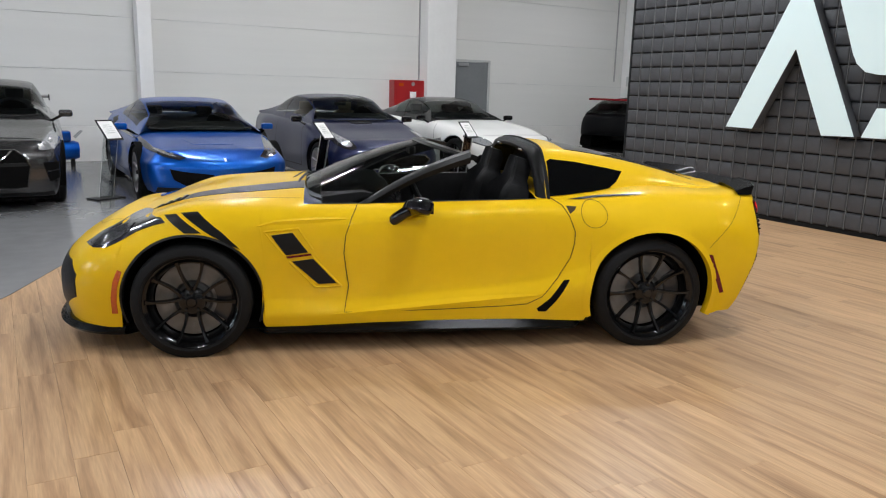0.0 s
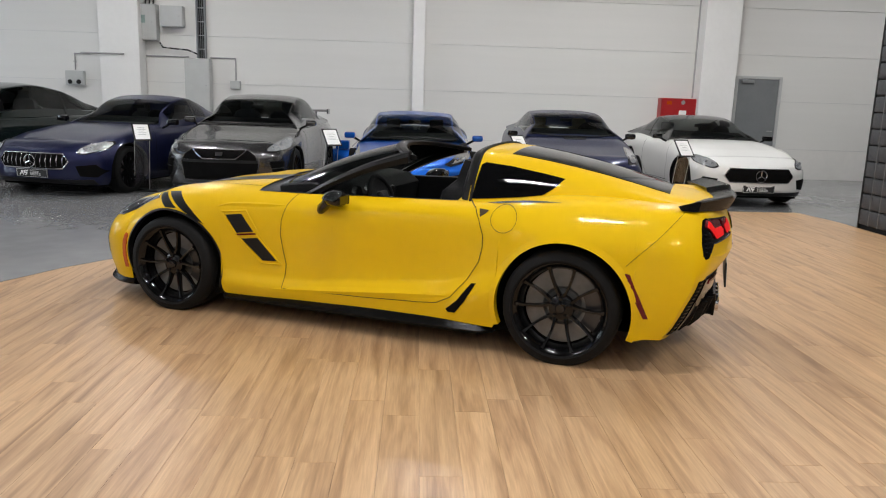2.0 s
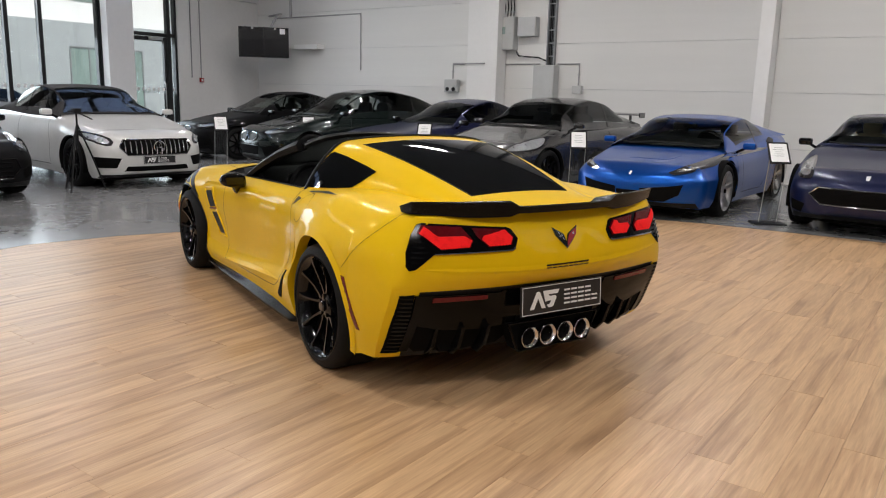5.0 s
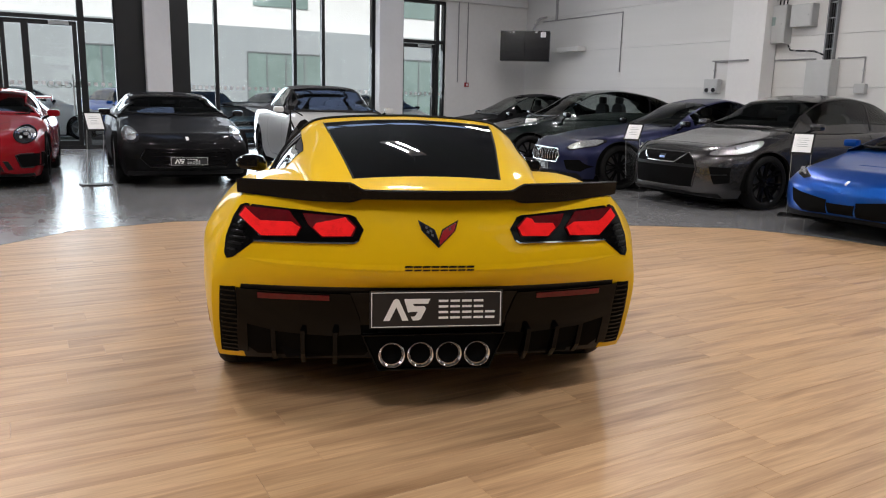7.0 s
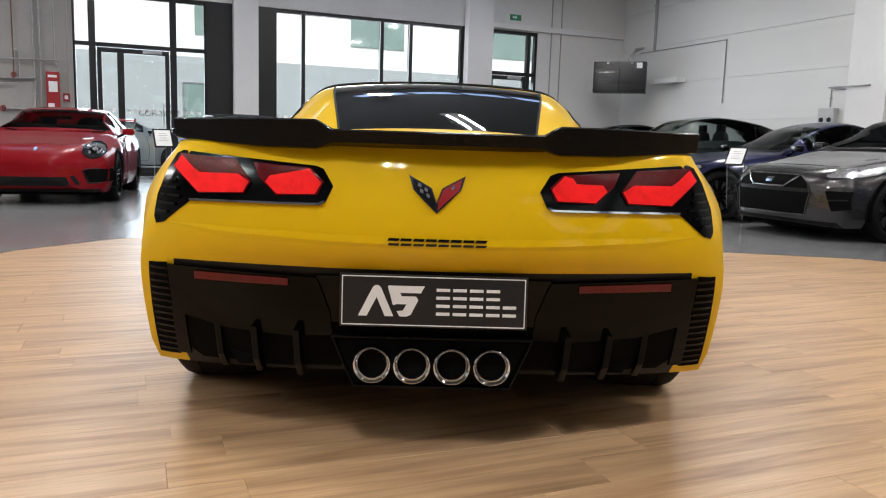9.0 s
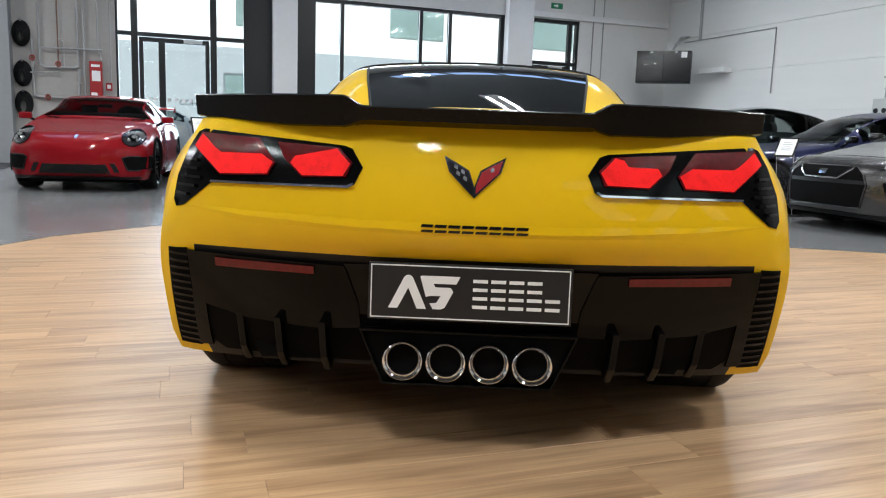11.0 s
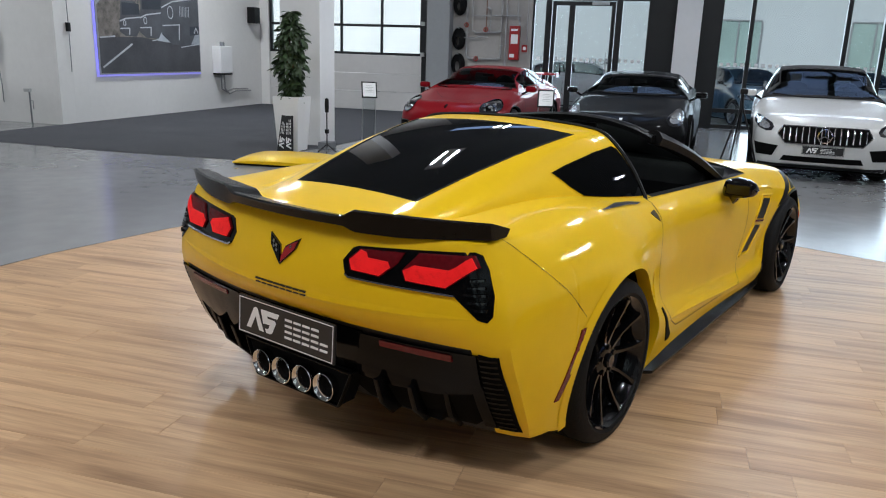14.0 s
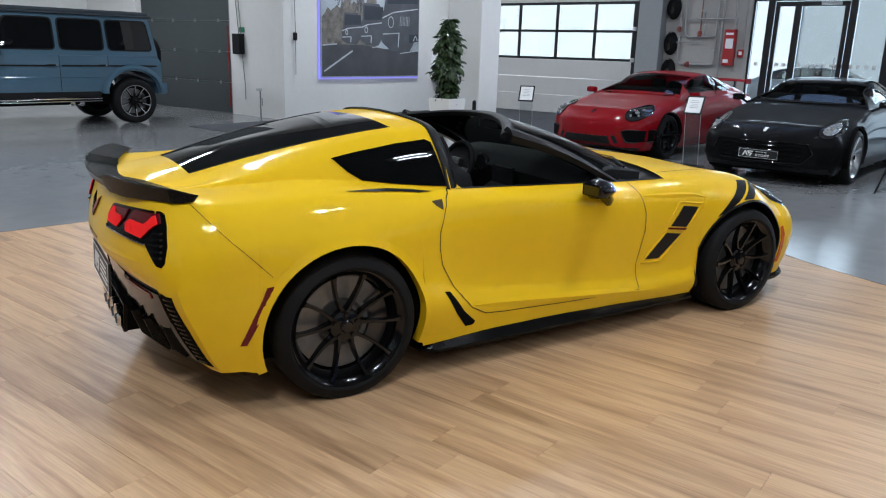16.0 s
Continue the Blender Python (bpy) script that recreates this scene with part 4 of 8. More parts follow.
c_zc = curve((1.72, .76), (1.36, .865), (.95, .908), (.62, .932), (0, .94), (-.7, .945), (-1.4, .966), (-1.8, .945))


def hero_section(x):
    return [(c_wb(x), c_zb(x)), (c_wl(x), c_zl(x)), (c_wm(x), c_zm(x)), (c_ws(x), c_zs(x)), (c_wt(x), c_zt(x)), (c_wt(x) * .55, c_z5(x)), (0, c_zc(x))]


tail_reach = curve((.16, .180), (.25, .250), (.40, .335), (.560, .362), (.585, .392), (.645, .430), (.665, .434), (.70, .432), (.75, .424), (.85, .396), (.93, .360), (1.0, .340))
edge_y = curve((.18, .900), (.237, .898), (.40, .892), (.575, .876), (.69, .848), (.80, .806), (.89, .768), (.95, .750))
edge_x = curve((.18, .055), (.237, .105), (.40, .190), (.575, .262), (.69, .274), (.80, .270), (.89, .260), (.95, .245))


def tail_path(z, yb, u):
    """Plan of the tail at a height: the flank runs back to a tight corner, then the rear face bows out to the middle."""
    yc, xc, xm = min(edge_y(z), yb * .97), edge_x(z), tail_reach(z)
    if u < .34:
        t = u / .34 * .955
        return yb - (yb - yc) * t ** 1.35, xc * t
    t = (u - .34) / .66
    y = yc * (1 - .02 - .98 * t)
    return y, xm - (xm - xc) * (y / yc) ** 2.2


nose_reach = curve((.10, .41), (.20, .44), (.30, .470), (.42, .465), (.50, .43), (.58, .365), (.66, .26), (.72, .17), (.80, .06))
F_ARCH, R_ARCH = (1.350, .330, .380), (-1.334, .340, .394)
HX = -.70
bm = body_shell(hero_section, -1.80, 1.75, (F_ARCH, R_ARCH), tail_reach, nose_reach, (2.5, 9.0), (2.15, 9.0), hole=(HX, .74), extra=(HX, .74), mid=0.42, nose_mid=0.03, tail_path=tail_path)
skin = BVHTree.FromBMesh(bm)
for f in bm.faces:
    c = f.calc_center_median()
    f.material_index = 1 if c.x < -1.86 and (c.z < .30 and abs(c.y) < .80 or c.z < .572 and abs(c.y) < .79) else 0
body = part("body", bm, YELLOW, hero, "glossy yellow body shell", smooth=32)
body.data.materials.append(BLACK_SATIN)
arch_liner(hero, *F_ARCH, .87)
arch_liner(hero, *R_ARCH, .88)
part("floor_pan", bx(-1.0, 1.9, -.80, .80, .13, .19, .02), DARK_VOID, hero, "dark underbody")

for xx, outer, r, w, rr, dish in ((1.355, .940, .329, .285, .260, .05), (-1.325, .955, .340, .33, .273, .058)):
    for sg in (1, -1):
        wheel(hero, xx, sg, outer, r, w, rr, "cup", GLOSS_ALLOY, dish=dish)
arch_lip(hero, hero_section, *F_ARCH, BLACK_SATIN, 0.009)
arch_lip(hero, hero_section, *R_ARCH, YELLOW, 0.034, 0.05, 0.008, .205)

# rear greenhouse: two fins with a long sloping window between
g_wb = curve((-.60, .762), (-.76, .748), (-.9, .725), (-1.15, .665), (-1.3, .625), (-1.7, .53), (-2.0, .48), (-2.12, .46))
g_zb = curve((-.60, .885), (-1.0, .90), (-1.5, .93), (-1.9, .925), (-2.12, .90))
g_wr = curve((-.60, .525), (-.9, .508), (-1.2, .475), (-1.7, .44), (-2.0, .425), (-2.12, .415))
g_zr = curve((-.60, 1.181), (-.75, 1.174), (-.9, 1.162), (-1.05, 1.141), (-1.3, 1.095), (-1.5, 1.048), (-1.7, .995), (-1.85, .957), (-2.0, .935), (-2.12, .92))
g_zc = curve((-.60, 1.215), (-.75, 1.208), (-.89, 1.197), (-1.05, 1.175), (-1.22, 1.145), (-1.45, 1.095), (-1.65, 1.042), (-1.85, .984), (-2.0, .957), (-2.12, .925))


def loft(xs, sec, parts):
    """Rows of half sections mirrored into one skin, split into meshes by parts(x, column) -> key."""
    rows = [[(x, p[0], p[1]) for p in sec(x)] for x in xs]
    keys = {}
    half = len(rows[0]) - 1
    rows = [r + [(x, -y, z) for x, y, z in r[-2::-1]] for r in rows]
    m = len(rows[0])
    allbm = bmesh.new()
    for i in range(len(rows) - 1):
        for j in range(m - 1):
            jj = min(j, m - 2 - j)
            k = parts((xs[i] + xs[i + 1]) / 2, jj / half, 1 if j < half else -1)
            for b, store in ((keys.setdefault(k, (bmesh.new(), {})) if k else (None, None)), (allbm, None)):
                if b is None:
                    continue
                vs = []
                for a, c in ((i, j), (i + 1, j), (i + 1, j + 1), (i, j + 1)):
                    if store is None:
                        vs.append(b.verts.new(rows[a][c]))
                    else:
                        if (a, c) not in store:
                            store[a, c] = b.verts.new(rows[a][c])
                        vs.append(store[a, c])
                b.faces.new(vs)
    bmesh.ops.remove_doubles(allbm, verts=allbm.verts, dist=.0004)
    return {k: v[0] for k, v in keys.items()}, allbm


glass_w = curve((-.70, .462), (-.89, .452), (-1.3, .402), (-1.6, .356), (-1.845, .318), (-2.12, .28))
OUT, IN = 16, 12


def even(line, n):
    ds = [0.0]
    for p, q in zip(line, line[1:]):
        ds.append(ds[-1] + (q - p).length)
    out = []
    for m in range(n):
        w = ds[-1] * m / n
        j = min(max(q for q in range(len(ds)) if ds[q] <= w + 1e-9), len(line) - 2)
        out.append(line[j] + (line[j + 1] - line[j]) * ((w - ds[j]) / max(ds[j + 1] - ds[j], 1e-9)))
    return out


GX0, GX1 = -1.845, -.89


def rear_section(x, raw=False):
    """Half section of the roof, with one column running along the window's edge."""
    wb, zb, wr, zr, zc = g_wb(x), g_zb(x), g_wr(x), g_zr(x), g_zc(x)
    s = smooth_line([(wb, zb), ((wb + wr) / 2 + .022, zb + (zr - zb) * .52), (wr + .012, zr - .015), (wr * .86, zr + (zc - zr) * .31), (wr * .45, zr + (zc - zr) * .81), (0, zc)], 14)
    k = next(i for i, p in enumerate(s) if p[0] <= glass_w(x) and i > 14)
    a, b = s[k - 1], s[k]
    edge = a + (b - a) * ((a[0] - glass_w(x)) / max(a[0] - b[0], 1e-6))
    if raw:
        return edge.copy()
    if GX0 - 1e-6 <= x <= GX1 + 1e-6:
        ze, zm = float(np.polyval(EDGE_FIT, x)), float(np.polyval(MID_FIT, x))
        pane = [Vector((edge[0] * (1 - i / IN), ze + (zm - ze) * (1 - (1 - i / IN) ** 2))) for i in range(IN + 1)]
        return even(s[:k] + [pane[0]], OUT) + pane

    return even(s[:k] + [edge], OUT) + even([edge] + s[k:], IN) + [s[-1]]


gx = [float(v) for v in np.linspace(GX0, GX1, 25)]
EDGE_FIT = np.polyfit(gx, [rear_section(v, True)[1] for v in gx], 3)
MID_FIT = np.polyfit(gx, [g_zc(v) for v in gx], 3)
xs = sorted(set([float(v) for v in np.linspace(-2.12, HX, 44)] + [GX0, GX1]))
pieces, allbm = loft(xs, rear_section, lambda x, v, s: "glass" if GX0 < x < GX1 and v > (OUT - .5) / (OUT + IN) else "roof")
cabin_skin = BVHTree.FromBMesh(allbm)
allbm.free()
part("rear_roof", pieces["roof"], YELLOW, hero, "yellow rear roof with sloping pillars", smooth=40)
part("rear_window", pieces["glass"], TINT, hero, "long dark tinted rear window", smooth=60)
for sg in (1, -1):
    rim_ = [Vector((x, sg * glass_w(x), 0)) for x in xs if GX0 <= x <= GX1]
    for p in rim_:
        p.z = cabin_skin.ray_cast(Vector((p.x, p.y, 3)), Vector((0, 0, -1)))[0].z - .001
    part("window_seal", tb(rim_, .0045, 6), GAP, hero, "thin black window seal", smooth=40)
for view in ("left", "right"):
    q = part("quarter_window", decal(cabin_skin, [(-.722, .908), (-.735, 1.105), (-.76, 1.118), (-.92, 1.102), (-1.14, 1.064), (-1.245, 1.042), (-1.19, .985), (-1.13, .946), (-1.0, .930), (-.82, .914)], view, .004, .004, 4), SIDE_TINT, hero,
             "black tinted quarter window", smooth=30)
# roof hoop behind the seats, black trim and bulkhead
hoop = rear_section(HX)
hp = [(y, z) for y, z in hoop] + [(-y, z) for y, z in hoop[-2::-1]]
bm = bmesh.new()
rings = []
for x, sy, dz in ((HX - .012, 1.0, .003), (HX + .02, 0.998, .002), (HX + .045, .975, -.012), (HX + .055, .94, -.030), (HX + .050, .91, -.048), (HX - .03, .88, -.062), (HX - .10, .84, -.080)):
    rings.append([bm.verts.new((x, y * sy, z + dz * min(max((z - .93) / .22, 0), 1))) for y, z in hp])
for a, b in zip(rings, rings[1:]):
    for i in range(len(hp) - 1):
        bm.faces.new((a[i], a[i + 1], b[i + 1], b[i]))
bm.faces.new(rings[-1])
part("roof_hoop", bm, HOOP_BLACK, hero, "black hoop behind the open roof", smooth=40)
for sg in (1, -1):
    part("roof_latch", bx(HX + .02, HX + .06, sg * .30 - .04, sg * .30 + .04, 1.150, 1.165, .005), CHROME, hero, "small chrome roof latch")
part("roof_seal", tb([(HX - .016, y * 1.002, z + .003) for y, z in hp], .009, 6), RUBBER, hero, "black rubber roof seal", smooth=40)

# windscreen with its black pillars and header
def screen_point(u, v):
    base = Vector((.765 - .36 * abs(u) ** 4.5, .735 * u, .908 - .062 * u * u))
    top = Vector((.0 - .255 * u * u, .585 * u, 1.190 - .062 * u * u))
    p = base.lerp(top, v)
    p.z += .030 * math.sin(math.pi * v)
    return p


bm = bmesh.new()
grid = [[bm.verts.new(screen_point(-.97 + 1.94 * i / 24, .02 + .96 * j / 12)) for i in range(25)] for j in range(13)]
for j in range(12):
    for i in range(24):
        bm.faces.new((grid[j][i], grid[j][i + 1], grid[j + 1][i + 1], grid[j + 1][i]))
part("windscreen", bm, WINDSCREEN, hero, "raked clear windscreen", smooth=60)
for sg in (1, -1):
    bm = bmesh.new()
    rings = []
    for k in range(15):
        v = -.06 + 1.10 * k / 14
        p = screen_point(sg, min(max(v, 0), 1)) + (screen_point(sg, 0) - screen_point(sg, 1)) * (-min(v, 0)) * 1.0
        w, h = .040, .026 + .016 * v
        rings.append([bm.verts.new(p + Vector((0, sg * a * w, b * h))) for a, b in ((-1, -.8), (-1, .5), (-.3, 1), (.5, .7), (1, 0), (.7, -.9))])
    for a, b in zip(rings, rings[1:]):
        for i in range(6):
            j = (i + 1) % 6
            bm.faces.new((a[i], a[j], b[j], b[i]))
    bm.faces.new(rings[0])
    bm.faces.new(rings[-1])
    part("screen_pillar", bm, BLACK_SATIN, hero, "black windscreen pillar", smooth=35)
bm = bmesh.new()
rings = []
for k in range(25):
    u = -1 + 2 * k / 24
    p = screen_point(u, 1)
    rings.append([bm.verts.new(p + Vector((a, 0, b))) for a, b in ((.03, -.004), (.012, .010), (-.03, .011), (-.050, .0), (-.044, -.024), (-.01, -.022))])
for a, b in zip(rings, rings[1:]):
    for i in range(6):
        j = (i + 1) % 6
        bm.faces.new((a[i], a[j], b[j], b[i]))
bm.faces.new(rings[0])
bm.faces.new(rings[-1])
part("screen_header", bm, HOOP_BLACK, hero, "black windscreen header", smooth=35)
bm = bmesh.new()
prev = None
for k in range(25):
    u = -1 + 2 * k / 24
    p = screen_point(u, 0)
    cur = [bm.verts.new(p + Vector((.034, 0, -.012))), bm.verts.new(p + Vector((.024, 0, .006))), bm.verts.new(p + Vector((-.02, 0, .012))), bm.verts.new(p + Vector((-.03, 0, -.05)))]
    if prev:
        for i in range(3):
            bm.faces.new((prev[i], prev[i + 1], cur[i + 1], cur[i]))
    prev = cur
part("cowl", bm, BLACK_SATIN, hero, "black cowl below the windscreen", smooth=35)
bm = bmesh.new()
prev = None
for k in range(21):
    y = -.76 + 1.52 * k / 20
    q = skin.ray_cast(Vector((.765, y, 3)), Vector((0, 0, -1)))[0]
    cur = [bm.verts.new((.752, y, q.z - .006)), bm.verts.new((.70, y, q.z - .035)), bm.verts.new((.56, y, min(q.z - .05, .845)))]
    if prev:
        for i in range(2):
            bm.faces.new((prev[i], prev[i + 1], cur[i + 1], cur[i]))
    prev = cur
part("scuttle", bm, BLACK_SATIN, hero, "black scuttle panel", smooth=35)
for y0, y1 in ((.45, -.10), (-.05, -.55)):
    part("wiper", tb([screen_point(y0 / .715, -.03) + Vector((.03, 0, .02)), screen_point((y0 + y1) / 1.43, .01) + Vector((.02, 0, .022)), screen_point(y1 / .715, .05) + Vector((.01, 0, .018))], .008, 6), BLACK_SATIN, hero, "black wiper")
part("rear_view_mirror", bx(.02, .06, -.11, .11, 1.095, 1.15, .012), BLACK_SATIN, hero, "small black inside mirror")

# cockpit
for sg in (1, -1):
    bm = bmesh.new()
    rows = []
    for xx in np.linspace(HX, .72, 11):
        x = float(xx)
        rows.append([bm.verts.new((x, sg * y, z)) for y, z in ((c_wt(x) + .004, c_zt(x) + .001), (c_wt(x) - .05, c_zt(x) - .002), (c_wt(x) - .075, c_zt(x) - .10), (c_wt(x) - .06, .55), (c_wt(x) - .10, .28))])
    for a, b in zip(rows, rows[1:]):
        for i in range(4):
            bm.faces.new((a[i], a[i + 1], b[i + 1], b[i]))
    part("door_trim", bm, LEATHER, hero, "black inner door trim", smooth=50)
part("cabin_floor", bx(-.62, .62, -.70, .70, .20, .28, .01), LEATHER, hero, "black cabin floor")
bm = bmesh.new()
prism(bm, [(.62, .30), (.24, .30), (.20, .70), (.16, .84), (.24, .905), (.40, .93), (.64, .90)], "y", -.69, .69, .03)
part("dashboard", bm, LEATHER, hero, "black dashboard", smooth=30)
bm = bmesh.new()
prism(bm, [(.30, .28), (-.58, .28), (-.58, .62), (-.1, .60), (.22, .80), (.30, .80)], "y", -.13, .13, .03)
part("centre_console", bm, LEATHER, hero, "black centre console", smooth=30)
part("bulkhead", bx(-.78, -.71, -.70, .70, .28, .90, .02), LEATHER, hero, "black rear bulkhead")


def seat(parent, y):
    """A bucket seat: cushion, bolsters, reclined back with shoulder wings, and the headrest as one piece with the back."""
    s = part("seat", bx(-.46, .10, y - .20, y + .20, .34, .47, .05), LEATHER, parent, "black leather bucket seat", smooth=40)
    bm = bmesh.new()
    rows = []
    for t, w, th in ((0, .23, .10), (.25, .25, .11), (.55, .26, .10), (.72, .25, .09), (.82, .15, .08), (.93, .13, .085), (1.0, .10, .06)):
        x, z = -.40 - .20 * t, .42 + .70 * t
        row = []
        for a, d in ((-1, .04), (-.75, .075), (-.4, 0), (.4, 0), (.75, .075), (1, .04)):
            row.append(bm.verts.new((x + d * (1 if t < .75 else .3), y + a * w, z)))
        for a in (1, .5, -.5, -1):
            row.append(bm.verts.new((x - th, y + a * w * .95, z - .02)))
        rows.append(row)
    for a, b in zip(rows, rows[1:]):
        for i in range(10):
            j = (i + 1) % 10
            bm.faces.new((a[i], a[j], b[j], b[i]))
    bm.faces.new(rows[0])
    bm.faces.new(rows[-1])
    bmesh.ops.subdivide_edges(bm, edges=bm.edges[:], cuts=1, smooth=.6, use_grid_fill=True)
    part("seat_back", bm, LEATHER, s, smooth=50)
    for sg in (-1, 1):
        part("bolster", bx(-.42, .05, y + sg * .20 - .045, y + sg * .20 + .045, .36, .54, .04), LEATHER, s, smooth=40)


seat(hero, .37)
seat(hero, -.37)
sw = part("steering_wheel", la([(.175 + .017 * math.cos(math.tau * k / 8), .017 * math.sin(math.tau * k / 8)) for k in range(9)], 36, "z"), LEATHER, hero, "black sport steering wheel", smooth=60,
          at=pose(.02, .37, .80, 0, -68, 0))
part("hub", bx(-.07, .07, -.06, .06, -.02, .03, .02), BLACK_SATIN, sw)
for a in (90, -90, 180):
    part("spoke", bx(.05, .165, -.02, .02, -.008, .008, .004), CHROME, sw, at=pose(0, 0, 0, 0, 0, a))
part("column_shroud", tb([(.05, .37, .79), (.22, .37, .72)], .05, 12), BLACK_SATIN, hero, smooth=40)
for y in (.27, .47):
    part("dial", la([(.0, .0), (.055, .0), (.06, .01), (.06, .03)], 20, "x", Matrix.Translation((.155, y, .845))), SCREEN, hero, "round instrument dial")
part("centre_screen", bx(.135, .16, -.11, .11, .74, .86, .006), SCREEN, hero, "dark centre screen")

# mirrors, skirts, splitter
for sg in (1, -1):
    bm = bmesh.new()
    rows = []
    for yy, x0, x1, z0, z1 in ((.845, .10, .17, .825, .865), (.865, .055, .185, .822, .905), (.92, .030, .185, .822, .922), (.98, .025, .165, .830, .918), (1.02, .030, .135, .842, .902), (1.035, .045, .10, .856, .885)):
        zm, xm = (z0 + z1) / 2, (x0 + x1) / 2
        rows.append([bm.verts.new((x, sg * yy, z)) for x, z in ((x0, z0 + .02), (x0, z1 - .02), (x0 + .02, z1), (xm, z1 + .004), (x1 - .02, z1 - .012), (x1, zm), (x1 - .03, z0 + .008), (x0 + .02, z0))])
    for a, b in zip(rows, rows[1:]):
        for i in range(8):
            j = (i + 1) % 8
            bm.faces.new((a[i], a[j], b[j], b[i]))
    bm.faces.new(rows[0])
    bm.faces.new(rows[-1])
    m_ = part("door_mirror", bm, BLACK_GLOSS, hero, "gloss black door mirror", smooth=45)
    part("mirror_foot", tb([(.235, sg * .845, .775), (.215, sg * .875, .800), (.165, sg * .90, .838), (.12, sg * .93, .865)], .034, 10), BLACK_GLOSS, m_, smooth=50)
    part("mirror_glass", bx(.0245, .034, sg * .95 - .065, sg * .95 + .065, .842, .905, .01), BLACK_GLOSS, m_, "dark mirror glass")
    bm = bmesh.new()
    rows = []
    for xx, w in ((1.0, .83), (.96, .885), (.5, .905), (0, .912), (-.5, .925), (-.86, .925), (-.92, .86)):
        zt = .180 + .012 * (xx < .2)
        rows.append([bm.verts.new((xx, sg * y, z)) for y, z in ((w - .10, zt), (w - .045, zt), (w, .146), (w - .004, .130), (w - .12, .118))])
    for a, b in zip(rows, rows[1:]):
        for i in range(5):
            j = (i + 1) % 5
            bm.faces.new((a[i], a[j], b[j], b[i]))
    bm.faces.new(rows[0])
    bm.faces.new(rows[-1])
    part("side_skirt", bm, CARBON, hero, "black carbon side skirt", smooth=40)
bm = bmesh.new()
rows = []
for k in range(33):
    a = math.pi * (-.5 + k / 32)
    s, c = math.sin(a), abs(math.cos(a))
    y = .835 * math.copysign(abs(s) ** .87, s)
    x = 1.72 + .490 * c ** .87
    k_ = .022 * c
    rows.append([bm.verts.new(v) for v in ((x + k_, y * 1.015, .132), (x + .012 + k_, y * 1.02, .146), (x + .004, y * 1.005, .180), (x - .10, y * .9, .185), (x - .12, y * .88, .132))])
for a, b in zip(rows, rows[1:]):
    for i in range(5):
        j = (i + 1) % 5
        bm.faces.new((a[i], a[j], b[j], b[i]))
part("front_splitter", bm, CARBON, hero, "black carbon front splitter", smooth=40)

